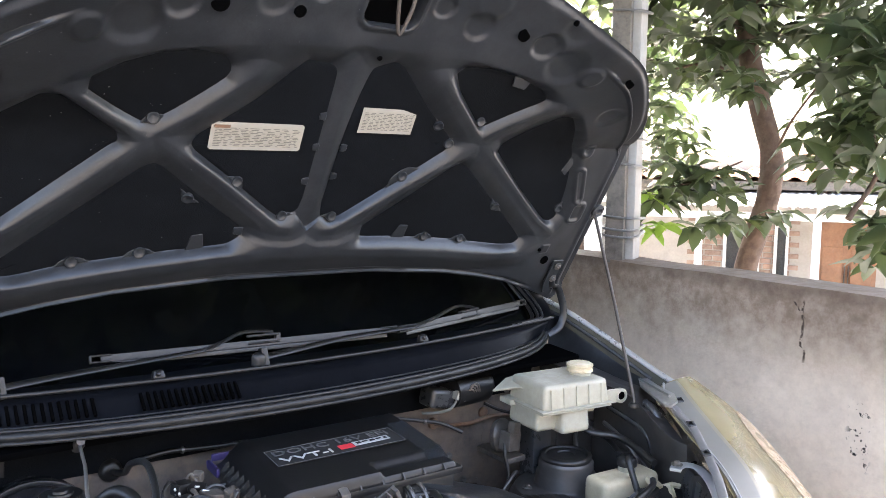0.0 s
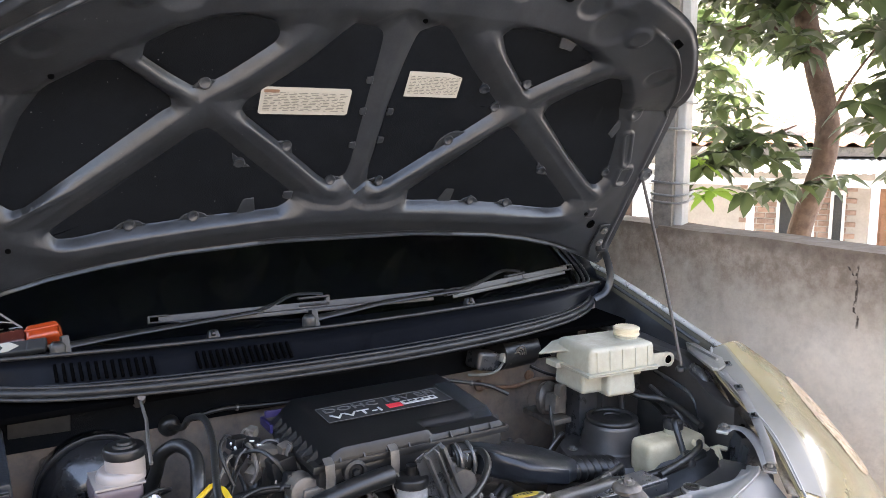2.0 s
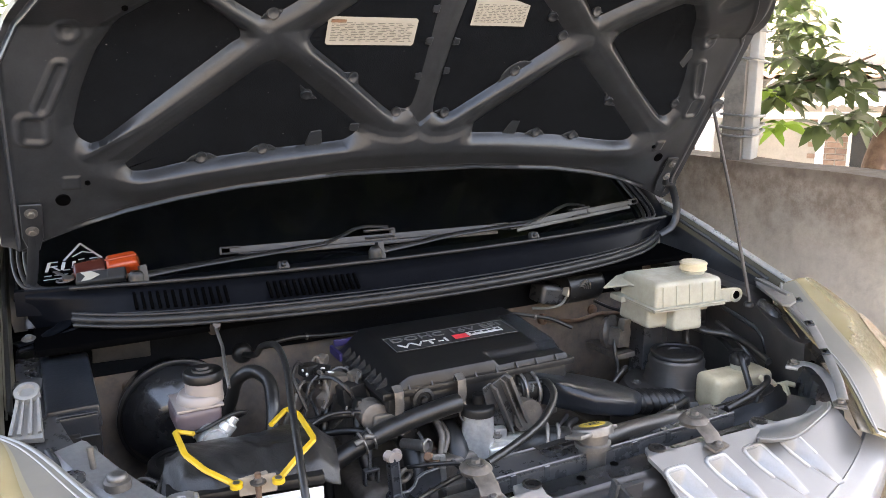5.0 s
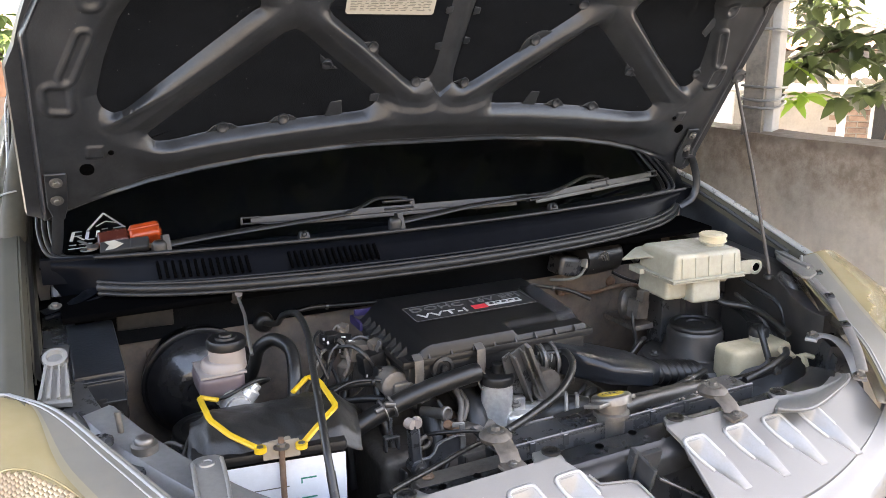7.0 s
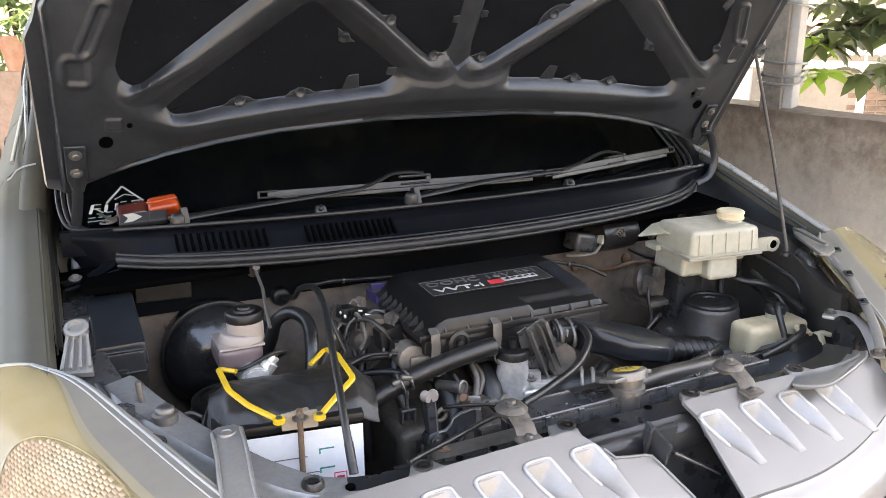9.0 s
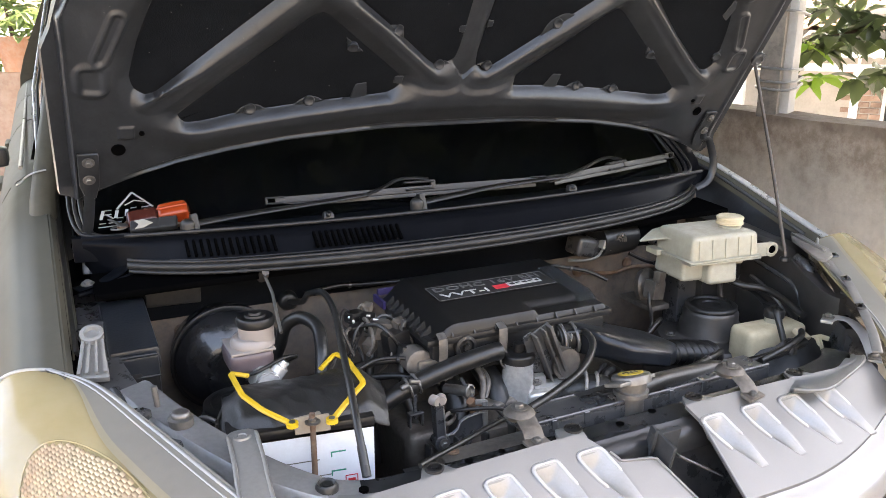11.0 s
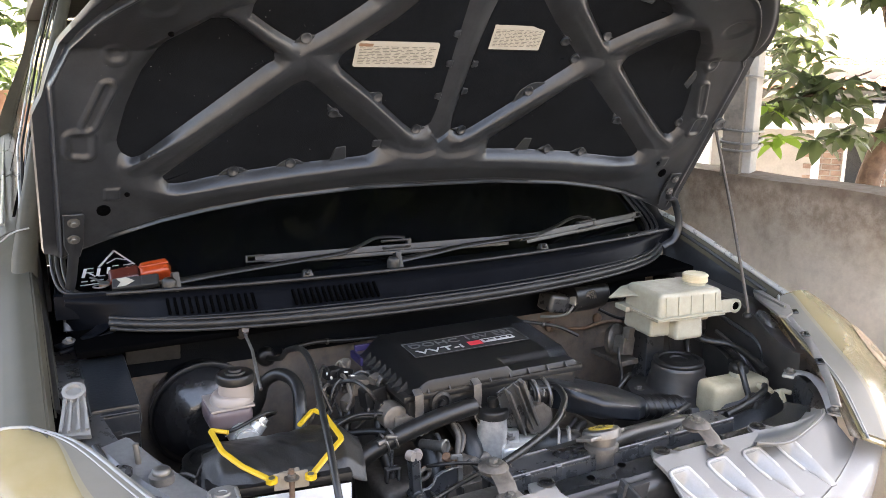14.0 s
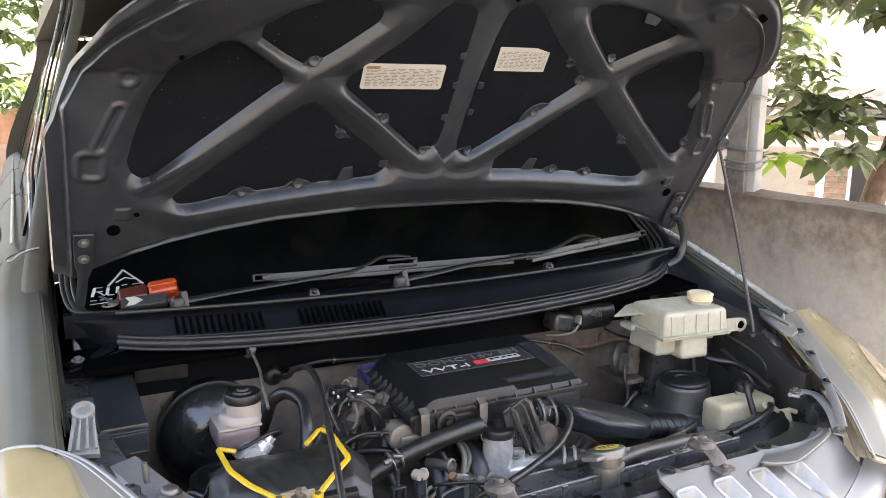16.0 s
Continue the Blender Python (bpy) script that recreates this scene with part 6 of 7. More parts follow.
part("seam", join(box((.174, .142, .0035), RT @ pose(.002, 0, .8555), .0015, 2), box((.170, .138, .0035), RT @ pose(.002, 0, .8508), .0015, 2)), M["tank"], rs)
part("seam_tab", box((.022, .040, .012), RT @ pose(-.083, .046, .853), .003, 2), M["tank"], rs)
part("lower_tank", join(box((.070, .104, .050), RT @ pose(.004, -.012, .828), .010, 3, .93), box((.060, .100, .044), RT @ pose(-.046, .010, .830), .009, 3, .93), box((.05, .06, .02), RT @ pose(.045, -.01, .842), .006, 2)), M["tank"], rs, smooth=50)
for k in range(5):
    part("moulded_rib", box((.0026, .0030, .040), RT @ pose(-.058 + .031 * k, -.0612, .877, -4.2, 0, 0), .0011, 2), M["tank"], rs)
part("neck", lathe([(.0225, .895), (.0225, .907), (.024, .908), (.0225, .910)], RT @ pose(.052, -.008, 0), 24), M["tank"], rs)
part("cap", lathe([(.0255, .911), (.0270, .9115), (.0270, .914), (.0258, .915), (.0258, .921), (.0272, .922), (.0272, .925), (.0235, .9275), (.021, .926), (.001, .926)], RT @ pose(.052, -.008, 0), 32), M["tank_old"], rs, "cream screw cap")
part("ear", join(box((.050, .007, .029), RT @ pose(.098, -.052, .862), .003), lathe([(.0150, -.0045), (.0150, .0045), (.0095, .0055), (.0085, .0025), (.0085, -.004)], RT @ pose(.124, -.052, .861, 90, 0, 0), 22)), M["tank"], rs)
part("ear", slab([(-.045, .012), (.0, .030), (.030, .020), (.012, -.030), (.004, -.046), (-.004, -.02)], .006, RT @ pose(-.075, .045, .888, 6, -18, 0), .002, 1), M["tank"], rs)
part("ear_hole", lathe([(.0086, 0), (.0078, .0018), (.001, .0018)], RT @ pose(.124, -.0545, .861, 90, 0, 0), 18), M["deep_shade"], rs)
part("mount_bracket", box((.05, .05, .43), RT @ pose(-.01, .05, .60), .004), M["bay_paint"], rs)
part("outlet_hose", hose([RT @ Vector((.03, -.02, .806)), RT @ Vector((.05, -.06, .795)), RT @ Vector((.09, -.10, .79)), RT @ Vector((.08, -.20, .775))], .007, 5, 10), M["rubber"], rs)

# washer tank
wt = thing("washer_tank", (.50, .49, .42), "yellowed plastic washer bottle in the front corner", "washer bottle")
WT = Matrix.Translation((.506, .500, 0)) @ pose(0, 0, 0, 0, 0, -4)
part("bottle", box((.140, .062, .304), WT @ pose(.006, -.009, .598), .016, 4), M["tank_old"], wt, smooth=60)
for x in (-.054, -.047, -.040):
    part("moulded_rib", box((.004, .004, .20), WT @ pose(x, -.036, .62), .0015, 1), M["tank_old"], wt)
part("neck", lathe([(.017, .750), (.017, .764)], WT @ pose(.022, -.004, 0), 20), M["tank"], wt)
part("cap", lathe([(.019, .760), (.019, .772), (.013, .777), (.004, .777)], WT @ pose(.022, -.004, 0), 20), M["plastic"], wt)
part("filler_hose", hose([(.512, .478, .782), (.500, .466, .780), (.498, .450, .752), (.498, .432, .716), (.500, .420, .690)], .0062, 5, 10), M["rubber"], wt, "black rubber hose")

# ---- smaller parts of the bay
# near-black sheet across the top of the firewall
part("firewall_mat", shell(30, 6, lambda u, v: Vector((lerp(-.60, .60, u), .853 + .006 * noise.noise((u * 20, v * 4, 2)), lerp(.815, .918, v))), lambda u, v: Vector((lerp(-.60, .60, u), .8605, lerp(.815, .918, v)))), M["pad"], car, "near-black sheet over the upper firewall", smooth=60)
part("data_plate", box((.090, .003, .040), pose(-.524, .849, .860, 0, 2, 0), .001, 1), M["seal"], car, "dusty metal data plate")
for x, z, r in ((.432, .606, .030), (.479, .722, .038), (-.517, .788, .012), (.20, .70, .03), (.30, .62, .022)):
    part("firewall_boss", lathe([(r, 0), (r * .95, .008), (r * .6, .012), (r * .55, .006), (.002, .006)], pose(x, .864, z, 90, 0, 0), 24), M["firewall"], car)
part("cowl_bracket", join(sweep(spline([(-.674, .800, .905), (-.645, .810, .909), (-.615, .826, .914), (-.600, .840, .922), (-.594, .852, .934)], 5), .015, 8, .14), sweep(spline([(-.672, .786, .899), (-.640, .796, .903), (-.600, .815, .910), (-.560, .838, .920)], 5), .004, 8)), M["trim"], car, "black cowl end bracket", smooth=60)
bolt("bracket_bolt", (-.656, .806, .910), (0, -.2, 1), .006, car)
part("cowl_clip", box((.014, .012, .022), pose(-.560, .842, .895), .003), M["tank_old"], car, "yellowed plastic clip")
part("clutch_stay", sweep([(-.391, .742, .906), (-.399, .66, .900), (-.4095, .600, .8915), (-.416, .552, .876)], .0025, 8), M["steel"], car, "thin steel stay")
part("stay_end", lathe([(.008, -.02), (.009, 0), (.006, .02)], pose(-.390, .752, .902, 60, 0, 0), 12), M["rod"], car)

wm = thing("wiper_motor", (.34, .80, .82), "dusty black wiper motor with a wiring plug", "motor")
part("can", lathe([(.034, -.05), (.036, 0), (.036, .045), (.028, .055), (.012, .058)], pose(.372, .800, .862, 10, 90, 18), 24), M["plastic"], wm)
part("gearcase", box((.06, .05, .04), pose(.300, .805, .852, 0, 12, 0), .010, 3), M["bay_paint"], wm)
part("plug", box((.026, .022, .022), pose(.335, .775, .858, 0, 20, 0), .004), M["label"], wm, "pale wiring plug")
for k in range(4):
    part("wire", hose([(.345, .772, .862), (.355 + .004 * k, .760, .870 + .004 * k), (.365 + .005 * k, .765, .862), (.372 + .004 * k, .785, .845)], .0016, 4, 6), M["grime"], wm)
part("lead", hose([(.325, .772, .848), (.305, .765, .836), (.28, .775, .830), (.26, .80, .826)], .003, 4, 6), M["grey_ink"], wm)

fc = thing("firewall_cable", (.44, .85, .77), "brown cable clipped along the firewall", "cable")
part("sheath", hose([(.322, .852, .778), (.345, .838, .776), (.41, .842, .766), (.47, .842, .772), (.53, .842, .765), (.58, .84, .757)], .0045, 6, 8), M["rust"], fc)
for x, z in ((.325, .778), (.458, .780)):
    part("clip", lathe([(.012, 0), (.012, .008), (.007, .012), (.002, .012)], pose(x, .858, z, 90, 0, 0), 14), M["rust"], fc)

# hoses by the booster
vh = thing("vacuum_hose", (-.36, .60, .78), "black rubber vacuum hose looping over", "hose")
part("tube", hose([(-.40, .70, .755), (-.383, .694, .80), (-.378, .672, .838), (-.358, .650, .856), (-.343, .615, .848), (-.350, .575, .820), (-.360, .555, .77), (-.36, .55, .70)], .0105, 6, 12), M["rubber"], vh)
lh = thing("long_hose", (-.36, .45, .78), "long thin black hose draped over the battery", "hose")
part("tube", hose([(-.325, .845, .815), (-.322, .77, .838), (-.329, .700, .876), (-.321, .645, .893), (-.332, .558, .890), (-.355, .463, .876), (-.376, .372, .858), (-.387, .318, .830), (-.390, .288, .795)], .0050, 7, 12), M["rubber"], lh)
part("end_fitting", sweep([(-.388, .305, .812), (-.390, .290, .796), (-.391, .280, .784)], .0058, 12), M["plastic"], lh)
part("wall_boss", lathe([(.02, 0), (.018, .014), (.010, .022)], pose(-.325, .862, .815, 90, 0, 0), 18), M["rubber"], lh)

# plugs and wires at the end of the air cleaner
hn = thing("wiring_harness", (-.25, .60, .78), "dusty wiring plugs and taped looms by the air cleaner", "wiring")
rndh = random.Random(5)
for x, y, z, sx, sy, sz, a in ((-.268, .650, .842, .030, .022, .020, 20), (-.250, .640, .836, .026, .020, .024, -30), (-.276, .628, .828, .028, .020, .018, 60), (-.238, .612, .828, .034, .026, .030, 10), (-.222, .588, .815, .040, .030, .034, 5),
                               (-.262, .600, .808, .024, .018, .020, 40), (-.205, .556, .800, .050, .026, .026, -5), (-.285, .640, .815, .02, .02, .02, 0), (-.244, .655, .852, .018, .016, .016, 45), (-.212, .598, .838, .020, .018, .018, 15)):
    part("plug", box((sx, sy, sz), pose(x, y, z, rndh.uniform(-15, 15), rndh.uniform(-15, 15), a), .004, 2), M["grime"] if rndh.random() < .25 else M["plastic"], hn)
for k in range(16):
    a = Vector((-.262 + rndh.uniform(-.03, .04), .635 + rndh.uniform(-.04, .03), .835 + rndh.uniform(-.02, .02)))
    b = a + Vector((rndh.uniform(-.05, .06), rndh.uniform(-.06, .03), rndh.uniform(-.05, .005)))
    c = b + Vector((rndh.uniform(-.03, .05), rndh.uniform(-.05, .02), rndh.uniform(-.06, -.01)))
    part("wire", hose([a, a.lerp(b, .5) + Vector((0, 0, .012)), b, c], rndh.uniform(.0018, .0035), 4, 6), rndh.choice([M["rubber"], M["plastic"], M["grime"]]), hn)
for pts, r in (([(-.30, .60, .775), (-.26, .575, .790), (-.22, .560, .792), (-.17, .545, .785)], .007), ([(-.285, .585, .76), (-.24, .555, .77), (-.20, .53, .765), (-.16, .52, .75)], .006), ([(-.25, .62, .80), (-.265, .60, .76), (-.27, .58, .70), (-.27, .56, .62)], .008), ([(-.22, .57, .79), (-.225, .545, .74), (-.215, .52, .69), (-.20, .5, .64)], .009)):
    part("loom", hose(pts, r, 5, 8), M["rubber"], hn)
# tiny pale rods scattered among the plugs
for k in range(9):
    a = Vector((-.268 + rndh.uniform(-.018, .030), .628 + rndh.uniform(-.02, .02), .846 + rndh.uniform(-.020, .008)))
    part("pale_speck", sweep([a, a + Vector((rndh.uniform(-.010, .010), rndh.uniform(-.010, .0), rndh.uniform(-.006, .006)))], rndh.uniform(.0012, .0022), 6), M["silver_ink"], hn, "tiny pale silver rod")
part("engine_hook", join(box((.060, .05, .040), pose(-.185, .535, .785, 0, 0, -4), .006), lathe([(.022, 0), (.022, .03), (.016, .034)], pose(-.21, .552, .798, 90, 0, 0), 16)), M["grime"], hn)

# front of the engine
fr = thing("front_accessories", (-.12, .45, .60), "grimy brackets, pulley and pipes on the engine front", "engine parts")
part("pulley", lathe([(.055, -.012), (.058, -.008), (.050, 0), (.058, .008), (.055, .012), (.02, .016)], pose(-.14, .425, .60, 90, 0, 0), 30), M["grime"], fr)
part("alternator", lathe([(.058, -.05), (.062, -.03), (.062, .035), (.048, .05), (.02, .055)], pose(.13, .43, .63, 90, 0, 0), 30), M["alu"], fr)
# pressed clevis with a split pale tip, and the plate that it stands on
part("clevis", join(box((.016, .018, .072), pose(-.2205, .434, .744, 0, -4, 0), .004, 2), lathe([(.0125, -.009), (.0125, .009), (.010, .011), (.001, .011)], pose(-.2182, .434, .711, 90, 0, 0), 20)), M["bay_paint"], fr, "dark steel clevis", smooth=40)
part("clevis_line", sweep([(-.2135, .4235, .716), (-.2178, .4235, .772)], .0010, 6), M["strap_silver"], fr)
part("clevis_tip", join(lathe([(.0078, -.006), (.0082, .0), (.0070, .006), (.001, .006)], pose(-.2285, .430, .7805, 90, 0, 20), 14), lathe([(.0075, -.006), (.0080, .0), (.0068, .006), (.001, .006)], pose(-.2180, .430, .7800, 90, 0, -20), 14), box((.014, .010, .010), pose(-.2232, .431, .774), .003, 1)), M["milky"], fr, "pale split tip", smooth=50)
bolt("bracket_bolt", (-.2175, .4225, .711), (0, -1, 0), .0050, fr, M["steel"])
PLATE = [(-.216, .703), (-.196, .699), (-.170, .703), (-.140, .715), (-.139, .738), (-.150, .7405), (-.172, .738), (-.183, .733), (-.188, .722), (-.196, .716), (-.206, .716), (-.213, .722)]
part("plate", slab(PLATE, .004, pose(0, .438, 0, 90, 0, 0), .001, 1), M["bay_paint"], fr, "dark pressed plate", smooth=30)
part("plate_edge", sweep([Vector((x, .4345, z)) for x, z in PLATE[4:]], .0011, 6), M["strap_silver"], fr, "brighter edge line of the plate")
part("plate_eye", sweep([Vector((-.1985 + .0115 * math.cos(a), .446 + .004 * math.cos(a), .737 + .0085 * math.sin(a))) for a in [2 * math.pi * j / 18 for j in range(18)]], .0036, 8, closed=True), M["grime"], fr)
part("pale_tab", join(box((.009, .003, .054), pose(-.1410, .436, .731, 0, -3, 0), .001, 1), box((.020, .003, .008), pose(-.148, .437, .757, 0, 12, 0), .001, 1)), M["strap_silver"], fr, "bent pale steel tab")
part("rusty_elbow", join(lathe([(.010, -.008), (.012, 0), (.010, .008), (.001, .010)], pose(-.146, .452, .7385, 70, 0, 20), 16), lathe([(.007, 0), (.008, .012), (.006, .016)], pose(-.152, .452, .746, 20, -40, 0), 12)), M["rust"], fr, "rusty elbow")
part("air_box_boss", lathe([(.019, -.004), (.018, .004), (.013, .006), (.011, .003), (.006, .003), (.005, .009), (.001, .009)], pose(-.139, .506, .820, 90, 0, 0), 20), M["plastic"], fr)
part("thermostat_pipe", hose([(-.118, .53, .72), (-.116, .505, .715), (-.113, .485, .705), (-.112, .47, .68)], .015, 5, 12), M["rust"], fr, "rusty coolant pipe")
part("stub_pipe", lathe([(.0085, -.03), (.0085, .012), (.0115, .014), (.0115, .020), (.0085, .021), (.007, .016), (.001, .016)], pose(-.1605, .480, .760, 78, 0, 24), 18), M["steel"], fr)
part("taped_loom", hose([(-.128, .545, .800), (-.118, .525, .786), (-.112, .497, .762), (-.122, .480, .740), (-.130, .470, .730)], .0055, 6, 8), M["grime"], fr)
part("taped_loom", hose([(-.135, .54, .795), (-.108, .52, .775), (-.104, .492, .758), (-.118, .478, .738)], .0042, 6, 8), M["grime"], fr)
part("manifold_nose", box((.10, .05, .07), pose(-.09, .485, .70, 0, 0, 8), .014, 3), M["grime"], fr)
part("ground_strap", hose([(-.16, .545, .815), (-.145, .53, .808), (-.13, .525, .802), (-.12, .53, .795)], .009, 4, 8), M["grime"], fr)
part("fan_shroud", shell(24, 8, lambda u, v: Vector((lerp(-.30, .22, u), .375 + .03 * v, lerp(.712, .50, v))), lambda u, v: Vector((lerp(-.30, .22, u), .385 + .03 * v, lerp(.712, .50, v)))), M["plastic"], fr, "black fan shroud")
for k in range(5):
    part("shroud_rib", box((.006, .02, .18), pose(-.26 + .045 * k, .372, .65, -8, 0, 0), .002, 1), M["plastic"], fr)
tb = thing("throttle_body", (.02, .51, .76), "dusty aluminium throttle body under the air cleaner", "throttle")
part("casting", join(box((.065, .06, .055), pose(.020, .518, .775), .010, 3), lathe([(.026, 0), (.026, .03)], pose(.03, .50, .77, 90, 0, 0), 20)), M["grime"], tb)
part("stay", join(box((.016, .004, .058), pose(.052, .492, .786, 6, 4, -10), .001, 1), box((.003, .008, .058), pose(.046, .488, .786, 6, 4, -10), .001, 1)), M["alu"], tb, "ribbed pale stay")
part("mount_ear", join(box((.020, .016, .022), pose(-.022, .473, .750, 0, 0, -12), .003, 2), box((.034, .020, .014), pose(.004, .470, .738, 0, 8, -12), .004, 2)), M["cast_alu"], tb, "bright cast mounting ear", smooth=40)
for x, y, z in ((.0, .49, .765), (.045, .485, .762), (.02, .478, .75), (-.03, .47, .752), (.06, .47, .745)):
    bolt("stud", (x, y, z), (0, -.4, 1), .006, tb)
part("vacuum_pipe", hose([(.030, .500, .812), (.056, .486, .815), (.064, .468, .820), (.039, .416, .820), (-.013, .373, .808), (-.079, .346, .798), (-.130, .330, .792)], .0058, 6, 10), M["rubber"], tb, "thin black vacuum pipe")
part("vacuum_pipe", hose([(-.03, .50, .812), (.0, .495, .808), (.03, .498, .806), (.05, .50, .80)], .005, 5, 8), M["rubber"], tb)

# radiator stays on the beam
for x, side in ((-.160, 1), (.195, 1)):
    st = thing("radiator_stay", (x, .29, .778), "rust-stained steel radiator stay bolted to the beam", "bracket", "radiator stays")
    y0 = .310 if x < 0 else .283
    part("foot", join(box((.034, .020, .005), pose(x - .004, y0 - .050, .783, 10, 0, 10), .002), sweep([Vector((x - .003, y0 - .046, .784)), Vector((x - .001, y0 - .034, .793)), Vector((x, y0 - .012, .803)), Vector((x, y0 + .006, .804))], .014, 8, .18)), M["grime"], st)
    part("collar", lathe([(.020, .796), (.022, .802), (.016, .808), (.009, .809)], pose(x, y0, 0), 20), M["grime"], st)
    bolt("stay_bolt", (x, y0, .808), (0, 0, 1), .0065, st)
    bolt("stay_bolt", (x - .004, y0 - .052, .786), (0, -.2, 1), .0045, st)
rc = thing("release_cable", (-.25, .30, .77), "thin black bonnet release cable", "cable")
part("sheath", hose([(-.325, .272, .786), (-.30, .283, .785), (-.254, .302, .783), (-.20, .327, .780), (-.165, .345, .775), (-.12, .375, .76)], .0036, 5, 8), M["rubber"], rc)

# right-hand corner
part("wing_flange", sweep(spline([(.700, .548, .874), (.680, .510, .868), (.640, .476, .860), (.616, .440, .854), (.600, .405, .849), (.577, .375, .844), (.552, .345, .839), (.532, .320, .834), (.506, .288, .826), (.481, .259, .818), (.445, .222, .806)], 5), .0082, 10, .2), M["strap_silver"], car, "bare wing flange", smooth=40)
for p in ((.668, .484, .866), (.600, .403, .852), (.530, .317, .837)):
    part("flange_tab", box((.014, .020, .003), pose(p[0] - .003, p[1] + .002, p[2] + .001, 6, -8, -38), .001, 1), M["beam_paint"], car)
    part("flange_hole", lathe([(.003, 0), (.003, .0022), (.001, .0022)], pose(p[0] - .004, p[1] + .002, p[2] + .0015), 10), M["deep_shade"], car)
part("wing_bracket", slab([(0.696, 0.618), (0.714, 0.609), (0.682, 0.544), (0.670, 0.503), (0.636, 0.467), (0.599, 0.452), (0.592, 0.464), (0.623, 0.518), (0.662, 0.584)], .006, pose(0, 0, .876, 0, 0, 0), .0018, 2), M["strap_silver"], car, "scuffed grey wing bracket", smooth=40)
part("bracket_rib", sweep([(0.679, 0.601, .881), (0.631, 0.483, .882)], .0030, 6), M["silver_plastic"], car)
part("lamp_bracket", join(sweep(spline([(.505, .362, .802), (.525, .362, .803), (.538, .343, .801), (.522, .305, .795), (.498, .272, .787), (.474, .243, .776)], 5), .0115, 8, .22), box((.030, .020, .006), pose(.508, .364, .801, 0, 0, 30), .002)), M["bright_silver"], car, "bare metal lamp bracket", smooth=40)
for p in ((.509, .364, .806), (.472, .244, .784)):
    bolt("lamp_bolt", p, (0, 0, 1), .006, car)
LB = facing((-.666, .578, .882), (1, -.15, 0), (0, .80, .42))
part("lamp_bracket", join(slab([(-.019, -.040), (.022, -.044), (.013, .026), (-.015, .030)], .010, LB, .002, 2), *[slab([(x * .85 - .0022, -.038), (x * .85 + .0022, -.038), (x * .6 + .0012, .018), (x * .6 - .0012, .018)], .004, LB @ pose(0, 0, .0065)) for x in (-.018, -.006, .008, .021)]), M["pale_silver"], car, "pale plastic lamp bracket", smooth=40)
part("bracket_hole", lathe([(.0145, -.006), (.0155, .008), (.0105, .009), (.009, .003), (.001, .003)], LB @ pose(-.001, .030, 0), 20), M["pale_silver"], car)
part("wing_tab", join(box((.036, .050, .004), pose(-.664, .690, .872, 10, 0, -6), .001, 1), box((.004, .05, .03), pose(-.682, .690, .862), .001, 1)), M["bay_paint"], car, "dark grey wing tab")
part("tab_hole", lathe([(.006, 0), (.006, .0026), (.001, .0026)], pose(-.663, .694, .8735, 10, 0, 0), 12), M["deep_shade"], car)
TRAY_F = spline([(.256, .216, .788), (.272, .201, .789), (.302, .193, .790), (.360, .208, .791), (.417, .227, .793), (.440, .242, .794)], 5)
TRAY_B = spline([(.290, .252, .784), (.305, .246, .785), (.332, .237, .786), (.375, .238, .787), (.417, .241, .790), (.438, .250, .792)], 5)


def tray_pt(u, v):
    k = min(len(TRAY_F) - 1.001, u * (len(TRAY_F) - 1))
    i = int(k)
    a, b = TRAY_F[i].lerp(TRAY_F[i + 1], k - i), TRAY_B[i].lerp(TRAY_B[i + 1], k - i)
    return a.lerp(b, v) - Vector((0, 0, .010 * math.sin(math.pi * v) ** .5 * (1 - u)))


part("cover_end", shell(40, 12, tray_pt, lambda u, v: tray_pt(u, v) - Vector((0, 0, .004))), M["silver_plastic"], car, "silver cover end with a raised rim", smooth=50)
part("cover_end_rim", sweep([p + Vector((0, -.001, -.001)) for p in TRAY_F], .0028, 8), M["silver_plastic"], car, smooth=60)
for y, z in ((.455, .835), (.50, .80)):
    part("wing_grommet", lathe([(.015, 0), (.015, .006), (.009, .010), (.003, .010)], pose(-.625, y, z), 18), M["bay_paint"], car)
part("corner_panel", box((.050, .052, .050), pose(.632, .418, .790, 0, 8, -30), .006, 2, .94), M["bay_paint"], car, "pressed corner panel", smooth=40)
part("wing_grommet", lathe([(.013, 0), (.013, .004), (.008, .007), (.003, .007)], pose(.618, .412, .817), 18), M["bay_paint"], car)
part("corner_panel", join(box((.060, .062, .085), pose(.602, .382, .728, 0, 6, -32), .008, 2, .94), box((.004, .040, .060), pose(.568, .366, .730, 0, 6, -32), .002)), M["bay_paint"], car, "pressed corner panel", smooth=40)
part("wing_grommet", lathe([(.013, 0), (.013, .005), (.008, .009), (.003, .009)], pose(.566, .352, .700), 18), M["bay_paint"], car)
part("panel_hole", lathe([(.006, 0), (.006, .002), (.002, .002)], pose(.602, .398, .779, 0, 0, -36), 12), M["deep_shade"], car)
part("inner_wing_edge", hose([(.634, .545, .850), (.630, .518, .842), (.628, .490, .804), (.626, .474, .770), (.618, .452, .690), (.615, .444, .640)], .0105, 6, 10), M["bay_paint"], car, "rounded edge of the inner wing")
# pressed creases of the inner wing
for s in (-1, 1):
    part("wing_crease", hose([(s * .628, .640, .820), (s * .624, .572, .807), (s * .618, .530, .797), (s * .616, .510, .770), (s * .614, .498, .715), (s * .606, .49, .65)], .0055, 6, 8), M["beam_paint"], car)
